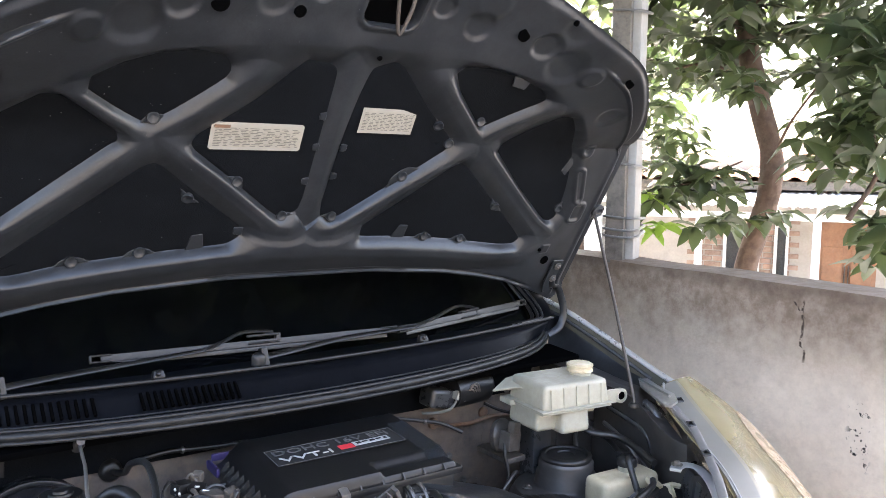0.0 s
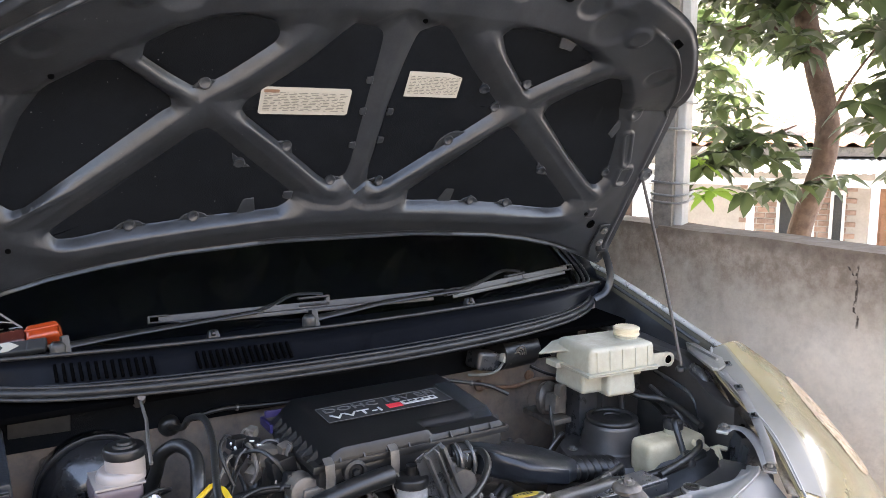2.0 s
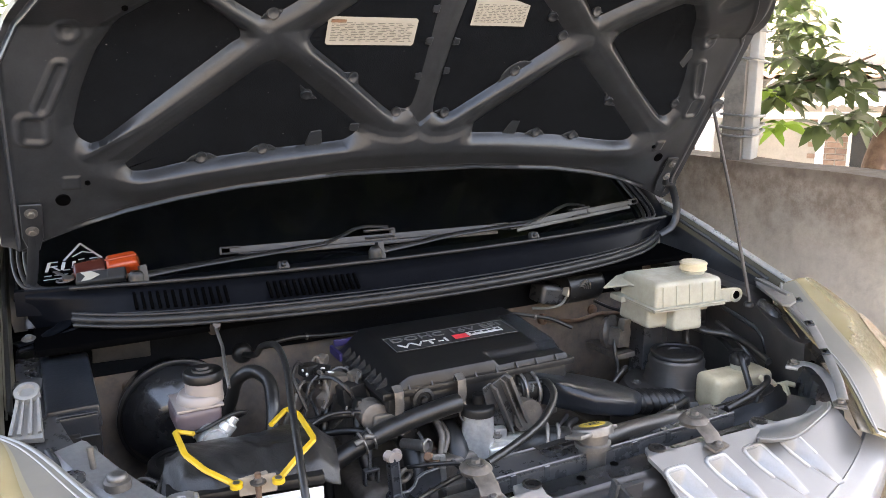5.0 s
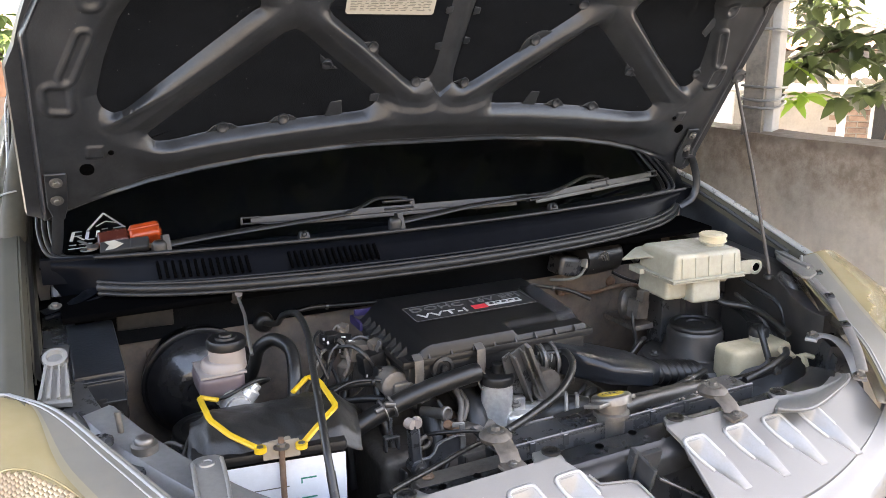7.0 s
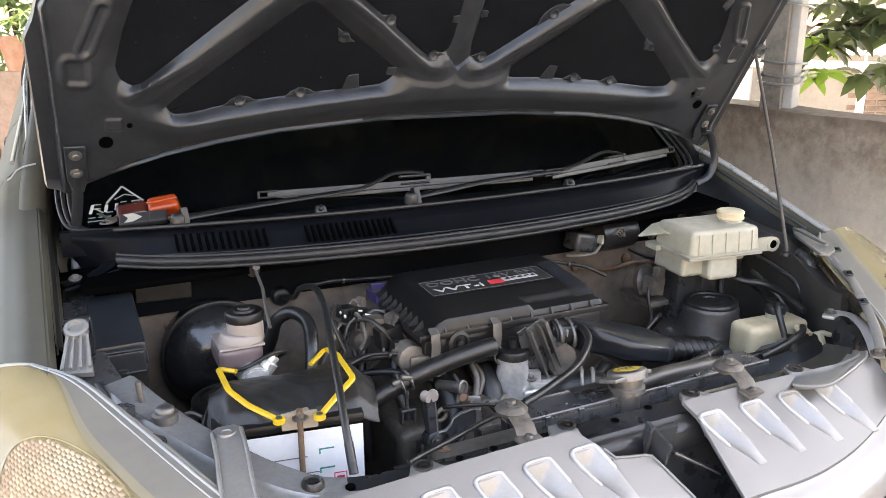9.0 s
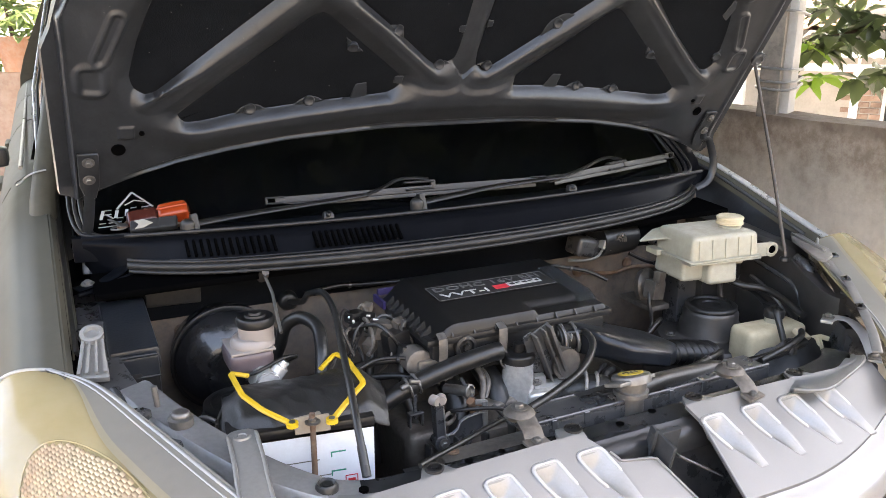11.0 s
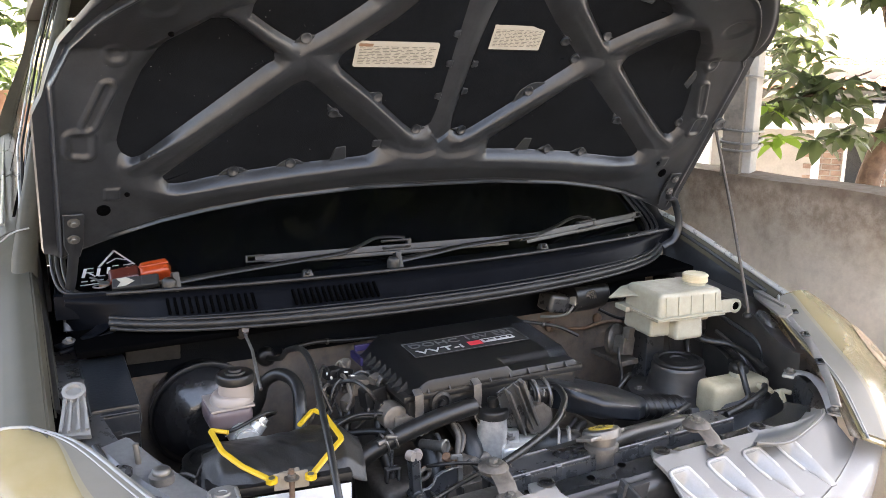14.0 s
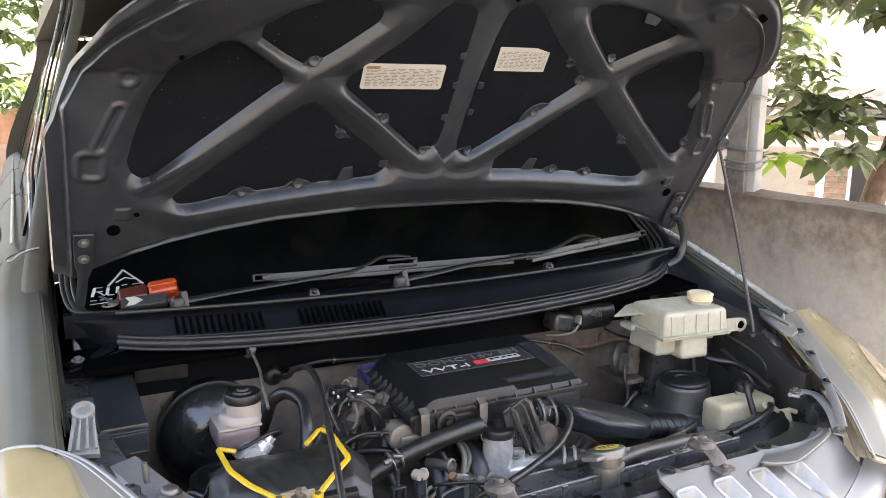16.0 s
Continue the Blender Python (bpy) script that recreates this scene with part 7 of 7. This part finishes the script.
    part("wing_crease", hose([(s * .648, .53, .845), (s * .640, .505, .835), (s * .632, .478, .80), (s * .622, .462, .745), (s * .605, .455, .68)], .006, 6, 8), M["beam_paint"], car)
for pts, r in (([(.606, .630, .792), (.600, .585, .780), (.603, .545, .752), (.610, .520, .705)], .0045), ([(.590, .700, .770), (.570, .672, .735), (.560, .650, .705)], .006), ([(.612, .740, .770), (.604, .705, .742), (.590, .690, .705)], .005)):
    part("wing_crease", hose(pts, r, 6, 8), M["wing_grime"], car)
part("tower_brace", shell(14, 10, lambda u, v: Vector((lerp(.50, .64, u), .66 + .05 * u + .02 * math.sin(5 * u), lerp(.63, .80, v) + .03 * math.sin(9 * u))), lambda u, v: Vector((lerp(.50, .64, u), .68 + .05 * u, lerp(.63, .80, v) + .03 * math.sin(9 * u)))), M["wing_grime"], car, smooth=60)
wh = thing("washer_hose", (.58, .60, .75), "thin black washer hose with a plastic joint", "hose")
part("tube", hose([(.56, .70, .79), (.575, .675, .785), (.600, .640, .768), (.598, .600, .758), (.565, .545, .757), (.535, .515, .765)], .0055, 6, 8), M["rubber"], wh)
part("joint", box((.018, .016, .016), pose(.598, .664, .782, 20, 0, 30), .004), M["plastic"], wh)
part("elbow", box((.024, .02, .016), pose(.545, .52, .768), .004), M["plastic"], wh)
vs = thing("solenoid_valve", (.395, .70, .74), "grimy solenoid valve with a plug on a bracket", "valve")
part("body", box((.036, .03, .040), pose(.400, .690, .775, 0, 8, 10), .006), M["grime"], vs)
part("plug", box((.020, .018, .026), pose(.402, .680, .803, 0, 8, 10), .004), M["grime"], vs, "dusty plug")
part("round_pot", lathe([(.034, 0), (.038, .012), (.030, .022), (.008, .026)], pose(.415, .745, .765, 80, 0, 20), 22), M["grime"], vs)
part("pipe", hose([(.388, .69, .78), (.380, .68, .75), (.382, .67, .71), (.36, .66, .68)], .004, 5, 8), M["rubber"], vs)
part("bracket", box((.05, .10, .012), pose(.41, .73, .735), .003), M["grime"], vs)
for pts, r, mt in (([(.33, .40, .735), (.40, .385, .745), (.455, .385, .752), (.50, .40, .748)], .008, "rubber"), ([(.36, .37, .75), (.42, .372, .762), (.47, .385, .768), (.49, .40, .77)], .006, "rubber")):
    part("corner_pipe", hose(pts, r, 5, 8), M[mt], car)
part("corner_sheet", shell(12, 8, lambda u, v: Vector((lerp(.425, .60, u), lerp(.445, .40, v) - .04 * u, .715 + .030 * math.sin(3 * u) - .05 * v + .008 * noise.noise((u * 6, v * 6, 0)))), lambda u, v: Vector((lerp(.425, .60, u), lerp(.445, .40, v) - .04 * u, .70 + .030 * math.sin(3 * u) - .05 * v))), M["cloth"], car, "black splash sheet", smooth=60)
part("broken_clip", join(sweep([(.545, .425, .735), (.560, .412, .742), (.572, .405, .738)], .005, 6), sweep([(.556, .415, .74), (.552, .40, .72)], .006, 6), box((.02, .03, .012), pose(.53, .43, .745, 20, 10, 0), .004)), M["tank_old"], car, "yellowed broken plastic clip")
part("valve_knob", lathe([(.014, 0), (.014, .008), (.010, .012), (.010, .024), (.006, .026)], pose(.445, .385, .742), 6), M["rubber"], car)
part("side_wire", hose([(-.53, .470, .80), (-.545, .49, .80), (-.56, .50, .78), (-.565, .47, .74)], .003, 5, 8), M["steel"], car)
part("side_stud", sweep([(-.600, .478, .83), (-.602, .480, .862)], .004, 8), M["steel"], car)

# things left on the cowl
lens = thing("orange_lamp", (-.53, .90, .975), "orange side lamp lens lying on the cowl", "lamp lens")
LM = facing((-.530, .893, .990), (.095, -.012, .012), (0, .35, .3))
part("lens", join(box((.056, .034, .028), LM @ pose(.024, 0, .001), .008, 4, .84), box((.050, .004, .003), LM @ pose(.024, .002, .0155), .001, 1)), M["orange"], lens, "translucent orange plastic lens", smooth=50)
# the shadowed half of the lens, its shade put into a darker red
part("shaded_lens_half", box((.056, .032, .026), LM @ pose(-.026, -.001, .000), .006, 3, .86), mat("shaded_red_plastic", (.045, .010, .007), .22, 0, .2, 80, .03, .08, (.10, .06, .05)), lens, "shaded end of the lens, painted dark red", smooth=50)
part("backing", box((.096, .032, .010), LM @ pose(0, -.004, -.014), .003), M["rust"], lens)
pk = thing("plastic_packet", (-.54, .868, .972), "black and white plastic packet on the cowl", "packet")
PK = facing((-.545, .865, .980), (.09, -.02, .006), (0, .4, .25))
part("packet", box((.070, .024, .012), PK, .004, 3), M["ink"], pk, smooth=50)
part("dark_end", box((.030, .025, .0125), PK @ pose(.026, 0, .0004), .004, 3), M["ink"], pk)
part("white_patch", slab([(-.018, -.010), (-.004, -.009), (.010, .0), (-.004, .010), (-.020, .009), (-.012, .0)], .001, PK @ pose(-.008, 0, .0068)), M["label"], pk, "white arrow-shaped patch")
ky = thing("bunch_of_keys", (-.595, .89, .972), "small bunch of worn keys on the cowl", "keys")
part("ring", sweep([Vector((-.598 + .010 * math.cos(a), .890 + .010 * math.sin(a), .9745)) for a in [2 * math.pi * j / 16 for j in range(16)]], .0014, 6, closed=True), M["steel"], ky)
for k, a in enumerate((10, 60, 120)):
    m = pose(-.590, .890, .9755 + .002 * k, 0, -8, a)
    part("key", join(lathe([(.009, -.0008), (.009, .0008)], m, 14), box((.030, .007, .0016), m @ pose(.022, 0, 0), .0005, 1)), M["rust"] if k == 1 else M["steel"], ky)

# leads, ties and clamps threaded through the bay
ld = thing("engine_leads", (0, .55, .78), "thin dusty leads, ties and vacuum tubes threaded round the engine", "wiring")
rndl = random.Random(17)
LEADS_FRONT = [([(-.33, .52, .80), (-.27, .54, .81), (-.20, .525, .80), (-.15, .515, .775)], .0032), ([(-.15, .50, .77), (-.145, .47, .74), (-.16, .44, .71), (-.19, .42, .68)], .0040),
         ([(.09, .45, .765), (.06, .43, .76), (.03, .415, .745), (.0, .41, .73)], .0045), ([(.10, .44, .76), (.07, .42, .765), (.05, .40, .755), (.03, .385, .75)], .0060),
         ([(.36, .62, .74), (.33, .59, .755), (.30, .57, .755), (.27, .56, .74)], .0040), ([(.42, .80, .82), (.46, .79, .80), (.50, .77, .79), (.55, .76, .78)], .0035)]
LEADS_BACK = [([(.44, .70, .80), (.47, .72, .79), (.52, .72, .78), (.56, .70, .775)], .0045), ([(-.30, .83, .83), (-.24, .82, .84), (-.18, .82, .835), (-.10, .82, .83)], .0045),
         ([(.18, .80, .83), (.24, .80, .815), (.30, .79, .80), (.34, .77, .78)], .0040), ([(.34, .44, .745), (.30, .42, .75), (.25, .40, .755), (.20, .385, .755)], .0055),
         ([(-.20, .46, .74), (-.18, .43, .755), (-.13, .42, .75), (-.10, .43, .73)], .0030), ([(-.12, .45, .74), (-.105, .43, .72), (-.10, .41, .70), (-.10, .40, .67)], .0038)]
for pts, r in LEADS_FRONT + LEADS_BACK:
    lead = part("lead", hose(pts, r, 6, 8), rndl.choice([M["rubber"], M["plastic"]]), ld)
    c = Vector(pts[1]).lerp(Vector(pts[2]), .4)
    ax = (Vector(pts[2]) - Vector(pts[1])).normalized()
    part("cable_tie", lathe([(r + .0014, -.0022), (r + .0018, 0), (r + .0014, .0022)], facing(c, ax.orthogonal(), ax.cross(ax.orthogonal())), 10), rndl.choice([M["steel"], M["plastic"]]), lead)
for x, y, z, n in ((-.10, .36, .742, (0, 0, 1)), (.10, .36, .745, (0, 0, 1)), (.27, .34, .748, (0, 0, 1)), (-.24, .35, .742, (0, 0, 1)), (-.16, .47, .71, (0, -1, .3)), (-.06, .45, .69, (0, -1, .3)), (.04, .445, .70, (0, -1, .3)), (.09, .46, .72, (0, -1, .3)),
                   (.36, .845, .70, (0, -1, 0)), (.52, .845, .83, (0, -1, 0)), (.40, .845, .64, (0, -1, 0)), (.24, .845, .75, (0, -1, 0))):
    bolt("bolt", (x, y, z), n, rndl.uniform(.005, .0075), ld, rndl.choice([M["steel"], M["rust"], M["grime"]]))

# ---------------------------------------------------------------- behind the wall and round the yard
STAND = Vector((-.62, -.51, 1.32))


def spot(bearing, rise, dist):
    """A place seen from the front of the car: degrees from +y towards +x, degrees up, metres away."""
    b, e = radians(bearing), radians(rise)
    return STAND + Vector((math.sin(b) * dist, math.cos(b) * dist, math.tan(e) * dist))


def leaf_sheet(name, places, parent, material, label="", length=(.09, .155), seed=1, whorl=(6, 9), kind=""):
    """Whorls of folded, pointed leaves at each (place, spread)."""
    rnd = np.random.RandomState(seed)
    V, F = [], []
    for c, spread, count in places:
        for _ in range(count):
            o = np.array(c) + rnd.normal(0, spread, 3)
            k = rnd.randint(*whorl)
            a0 = rnd.uniform(0, 6.28)
            for j in range(k):
                a = a0 + 6.283 * j / k + rnd.uniform(-.3, .3)
                drop = rnd.uniform(-.75, .25)
                d = np.array([math.cos(a) * math.cos(drop), math.sin(a) * math.cos(drop), math.sin(drop)])
                side = np.cross(d, [0, 0, 1]) + rnd.normal(0, .25, 3)
                side /= np.linalg.norm(side) + 1e-9
                up = np.cross(side, d)
                l = rnd.uniform(*length)
                w = l * rnd.uniform(.19, .27)
                b = len(V)
                mid, tip = o + d * l * .45 + up * l * .04, o + d * l - up * l * rnd.uniform(.05, .2)
                far_mid = mid.copy() * .42 + tip * .58 + up * l * .015
                V += [o, o + d * l * .2 + side * w * .7 + up * w * .3, mid + side * w + up * w * .35, far_mid + side * w * .62 + up * w * .2, tip,
                      far_mid - side * w * .62 + up * w * .2, mid - side * w + up * w * .35, o + d * l * .2 - side * w * .7 + up * w * .3, mid, far_mid]
                F += [(b, b + 1, b + 2, b + 8), (b + 8, b + 2, b + 3, b + 9), (b + 9, b + 3, b + 4), (b + 9, b + 4, b + 5), (b + 8, b + 9, b + 5, b + 6), (b, b + 8, b + 6, b + 7)]
    org = ORIGIN[parent.name]
    me = bpy.data.meshes.new(name)
    me.from_pydata([tuple(np.array(v) - np.array(org)) for v in V], [], F)
    me.materials.append(material)
    me.shade_smooth()
    ob = new(name, me)
    ob.parent = parent
    ORIGIN[ob.name] = org
    return tagged(ob, label, "", "", kind)


def limb(pts, r0, r1, n=5):
    p = spline(pts, n)
    k = len(p)
    p = [q + Vector((noise.noise(q * 5), noise.noise(q * 5 + Vector((9, 0, 0))), 0)) * .012 for q in p]
    return sweep(p, [lerp(r0, r1, i / (k - 1)) * (1 + .10 * noise.noise(p[i] * 9)) for i in range(k)], 12)


tree = thing("tree", (2.70, 1.74, -1.25), "leafy garden tree with a bent brown trunk behind the wall", "tree")
trunk_pts = [(2.66, 1.80, -1.25), (2.69, 1.76, .2), spot(55.9, -7.6, 4.0), spot(56.7, -4.1, 4.0), spot(57.4, -1.0, 4.0), spot(57.4, 1.0, 4.0), spot(56.4, 4.4, 4.0), spot(55.7, 7.6, 4.0), spot(55.0, 11.4, 4.0), spot(53.8, 18, 4.0), spot(53, 28, 4.0)]
part("trunk", limb(trunk_pts, .054, .046, 7), M["bark"], tree, "bent trunk with brown bark", smooth=60)
for pts, r in (([spot(57.5, .6, 4.0), spot(58.4, 3.0, 3.8), spot(60.0, 5.5, 3.6), spot(63, 8, 3.4)], .008), ([spot(56.2, 5.2, 4.0), spot(53.5, 7.0, 4.1), spot(50.5, 6.6, 4.2)], .016),
               ([spot(55.2, 10.5, 4.0), spot(59, 13, 3.7), spot(63, 14, 3.4)], .022), ([spot(55.0, 11.5, 4.0), spot(48, 17, 4.0), spot(38, 26, 4.0)], .030),
               ([spot(53.8, 18, 4.0), spot(40, 30, 4.2), spot(20, 36, 4.6), spot(5, 38, 5.2)], .040), ([spot(53, 28, 4.0), spot(60, 40, 3.4), spot(75, 52, 3.0)], .030),
               ([spot(50, -1.5, 3.4), spot(52.5, -.8, 3.5), spot(55.5, .6, 3.9)], .010), ([spot(62, -3, 2.8), spot(63.5, .5, 2.9), spot(62.5, 5, 3.2)], .010)):
    part("limb", limb(pts, r, r * .35), M["bark"], tree, smooth=60)
crown = []
rnd = random.Random(11)
for b0, b1, e0, e1, d0, d1, n, sp in ((49.3, 56, 6.0, 14, 3.6, 6.0, 44, .12), (55, 66, 5.0, 14, 3.2, 5.5, 62, .12), (60, 66, -1.0, 4.5, 2.9, 3.8, 11, .09), (49.5, 55.6, -3.2, -.8, 3.3, 4.2, 9, .06),
                                      (49.3, 52.0, .5, 6, 4.5, 6.0, 8, .10), (62.6, 65, -6.0, -3.4, 2.7, 3.0, 3, .04), (44, 70, 13, 32, 3.2, 6.0, 70, .25)):
    for _ in range(n):
        crown.append((spot(rnd.uniform(b0, b1), rnd.uniform(e0, e1), rnd.uniform(d0, d1)), sp, 3))
leaf_sheet("crown", crown, tree, M["leaf"], "dark green pointed leaves with bright gaps", seed=4)
spray = [(spot(rnd.uniform(60.5, 67), rnd.uniform(-.5, 13), rnd.uniform(2.5, 3.1)), .07, 2) for _ in range(34)]
leaf_sheet("lower_spray", spray, tree, M["leaf"], "large glossy leaves on low twigs", length=(.10, .155), seed=9, whorl=(4, 7), kind="stuff")
# out of view: inferred above the cabin, carried forward to shade the nose
over = [(Vector((rnd.uniform(-1.9, 3.2), rnd.uniform(-.30, 5.2), rnd.uniform(2.6, 4.2))), .16, 7) for _ in range(860)]
leaf_sheet("overhanging_crown", over, tree, M["leaf"], "unseen leaf canopy spread over the car to shade it", length=(.18, .28), seed=8)
far = thing("background_tree", (6.0, 6.2, -1.25), "pale sunlit tree in the distance", "tree")
part("trunk", limb([(6.0, 6.2, -1.25), (6.05, 6.2, .8), (5.9, 6.3, 2.6)], .09, .05), M["bark"], far)
leaf_sheet("crown", [(spot(rnd.uniform(47.5, 52.5), rnd.uniform(4, 15), rnd.uniform(7, 9)), .35, 5) for _ in range(24)], far, M["leaf_far"], "pale green leaves", length=(.14, .22), seed=6)
shrub = thing("banana_plant", tuple(spot(49.8, -14, 3.2)), "bright green broad-leaved plant beside the post", "plant")
leaf_sheet("foliage", [(spot(50.0, -4.0, 3.3), .04, 2), (spot(49.9, -2.4, 3.3), .03, 1)], shrub, M["leaf_lime"], "bright lime green leaves", length=(.08, .13), seed=3, whorl=(5, 8))
part("stem", sweep([spot(49.8, -19, 3.2), spot(49.9, -9, 3.2)], .02, 8), M["leaf_far"], shrub)

# house beyond the wall: u along its front, w towards the viewer, z up
M["brick"] = mat("old_brick", (.33, .215, .165), .9, 0, .25, 30, .4, .25, (.38, .33, .28), each=.25)
M["mortar"] = mat("pale_mortar", (.42, .39, .35), .95, 0, .15, 40, .3)
M["white_paint"] = mat("white_paint", (.74, .74, .72), .55, 0, .06, 30, .05, .1)
M["roof_tile"] = mat("clay_tile", (.42, .20, .12), .8, 0, .25, 20, .3, .25, (.35, .30, .25), each=.2)
M["zinc"] = mat("corrugated_zinc", (.58, .58, .56), .4, .6, .12, 8, .1, .2)
M["door_wood"] = mat("varnished_wood", (.26, .12, .06), .5, 0, .3, 40, .2, .1)
M["pane"] = glass_mat("window_pane", (.02, .025, .03), .05, .9)
house = thing("house", (7.0, 4.4, -1.25), "brick house with a white-framed porch and clay tile roof", "house")
HB = 55.9
hx, hw = Vector((math.cos(radians(HB)), -math.sin(radians(HB)), 0)), Vector((-math.sin(radians(HB)), -math.cos(radians(HB)), 0))
HO = spot(HB, 0, 9.0)


def hp(u, w, z):
    p = HO + hx * u + hw * w
    return Vector((p.x, p.y, z))


def hbox(u, w, z, su, sw, sz, bev=.006):
    m = facing((0, 0, 0), hx, (0, 0, 1))
    m.translation = hp(u, w, z)
    return box((su, sz, sw), m, bev, 1)


hwall = part("front_wall", hbox(1.0, -1.35, .1, 9.0, .16, 2.7), M["mortar"], house, "pale mortared front wall")
part("side_wall", hbox(5.3, -3.0, .1, .16, 3.4, 2.7), M["mortar"], house)
part("porch_floor", hbox(1.0, -.4, -1.20, 9.0, 2.2, .10), M["mortar"], house)
bm0 = box((.19, .055, .03), Matrix(), .004, 1)
brick_me = bpy.data.meshes.new("brick")
bm0.to_mesh(brick_me)
bm0.free()
brick_me.materials.append(M["brick"])
for u0, u1, z0, z1 in ((.12, .50, -.1, .80), (-.55, -.20, -.1, .80), (-.10, .10, .55, .80), (.52, .60, -.1, .8), (.95, 1.30, .45, .80)):
    r = 0
    z = z0
    while z < z1:
        u = u0 + (.10 if r % 2 else 0)
        while u < u1:
            b = new("brick", brick_me)
            b.parent = hwall
            m = facing((0, 0, 0), hx, (0, 0, 1))
            m.translation = hp(u, -1.262, z) - ORIGIN[house.name]
            b.matrix_local = m
            u += .205
        z += .068
        r += 1
for u, w in ((-.44, .25), (.68, .25), (2.9, .25), (-2.6, .25)):
    part("porch_post", hbox(u, w, -.18, .075, .075, 2.05), M["white_paint"], house, "white porch post")
part("porch_beam", hbox(1.0, .25, .855, 8.0, .07, .075), M["white_paint"], house, "white porch beam")
part("porch_beam", hbox(1.0, .25, .985, 8.0, .06, .05), M["white_paint"], house, "white porch beam")
for u in (-.44, -.1, .3, .45, .68, 1.1, 1.5, 2.0):
    part("porch_strut", hbox(u, .25, .92, .03, .03, .11), M["white_paint"], house)
part("awning", shell(150, 6, lambda u, v: hp(lerp(-.9, 5.0, u), lerp(.55, -1.2, v), lerp(.97, 1.13, v) + .010 * math.sin(u * 5.9 / .076 * 2 * math.pi)), lambda u, v: hp(lerp(-.9, 5.0, u), lerp(.55, -1.2, v), lerp(.965, 1.125, v) + .010 * math.sin(u * 5.9 / .076 * 2 * math.pi))), M["zinc"], house, "pale corrugated awning")
win = part("window", hbox(-.02, -1.24, .2, .42, .06, .95), M["white_paint"], house, "white window frame")
part("pane", hbox(-.02, -1.205, .2, .34, .02, .86), M["pane"], win)
win = part("window", hbox(.42, -1.22, .2, .16, .06, 1.0), M["white_paint"], house, "narrow white window")
part("pane", hbox(.42, -1.185, .2, .09, .02, .9), M["pane"], win)
door = part("door", hbox(1.12, -1.22, -.22, .62, .06, 1.90), M["door_wood"], house, "varnished double wooden door")
for u in (.97, 1.27):
    part("door_panel", hbox(u, -1.18, .15, .22, .02, .60), M["door_wood"], door)
    part("door_panel", hbox(u, -1.18, -.65, .22, .02, .75), M["door_wood"], door)
for u in (1.10, 1.14):
    part("pull", hbox(u, -1.16, .12, .012, .03, .24), M["steel"], door)
win = part("window", hbox(2.05, -1.22, .15, .5, .06, 1.2), M["white_paint"], house, "barred window")
part("pane", hbox(2.05, -1.19, .15, .42, .02, 1.1), M["pane"], win)
for k in range(5):
    part("bar", hbox(1.87 + .09 * k, -1.165, .15, .012, .012, 1.1), M["grime"], win)
roof = part("roof", shell(20, 6, lambda u, v: hp(lerp(-3.6, 5.6, u), lerp(-.6, -4.2, v), lerp(1.19, 1.75, v)), lambda u, v: hp(lerp(-3.6, 5.6, u), lerp(-.6, -4.2, v), lerp(1.13, 1.69, v))), M["door_wood"], house, "clay tile roof")
tm = shell(8, 3, lambda u, v: Vector((lerp(-.11, .11, u), lerp(0, .30, v), .022 * math.sin(math.pi * 2 * u) - .012 * v)), lambda u, v: Vector((lerp(-.11, .11, u), lerp(0, .30, v), .022 * math.sin(math.pi * 2 * u) - .012 * v - .012)))
tile_me = bpy.data.meshes.new("roof_tile")
tm.to_mesh(tile_me)
tm.free()
tile_me.materials.append(M["roof_tile"])
slope = (hp(0, -4.2, 1.75) - hp(0, -.6, 1.19)).normalized()
for r in range(9):
    for c in range(26):
        t = new("roof_tile", tile_me)
        t.parent = roof
        m = facing((0, 0, 0), hx, slope)
        m.translation = hp(-1.3 + .205 * c, -.55, 1.235) + slope * (.26 * r) - ORIGIN[house.name]
        t.matrix_local = m
part("gable_board", hbox(1.0, -.6, 1.15, 9.2, .03, .10), M["grime"], house, "dark eaves board")
# pale garden wall to the house's side
tagged(part("wall_garden", hbox(-4.6, -.6, -.25, 6.0, .15, 2.0), M["white_paint"]), "sunlit white garden wall", "wall", "", "structure")

# planting down the far end of the yard
hedge = thing("hedge", (-.9, 7.4, 0), "pale green leafy hedge with thin stems", "hedge")
for k in range(9):
    x = -3.2 + .45 * k
    part("stem", limb([(x, 7.4, 0), (x + .1, 7.4, 1.2), (x - .05, 7.3, 2.5)], .03, .012), M["bark"], hedge)
leaf_sheet("foliage", [(Vector((rnd.uniform(-3.4, .6), rnd.uniform(7.0, 7.8), rnd.uniform(.9, 3.6))), .22, 5) for _ in range(190)], hedge, M["leaf_far"], "narrow pale green leaves", length=(.10, .18), seed=9)
tagged(part("wall_north", box((9.0, .14, .95), pose(-2.6, 6.3, .475), .01), M["brick"]), "low reddish brown brick wall", "wall", "", "structure")
for x, r in ((-.82, .13), (-1.15, .11), (-.62, .09)):
    pot = thing("flower_pot", (x, 6.3, .95), "clay flower pot on the low wall", "pot", "pots on the low wall")
    part("pot", lathe([(r * .7, .95), (r, 1.16), (r * 1.08, 1.16), (r * 1.08, 1.20), (r * .95, 1.20), (r * .9, 1.17), (.01, 1.17)], pose(x, 6.3, 0), 24), M["roof_tile"], pot)
    leaf_sheet("plant", [(Vector((x, 6.3, 1.30)), .09, 5)], pot, M["leaf_far"], "", length=(.10, .16), seed=int(100 * r))
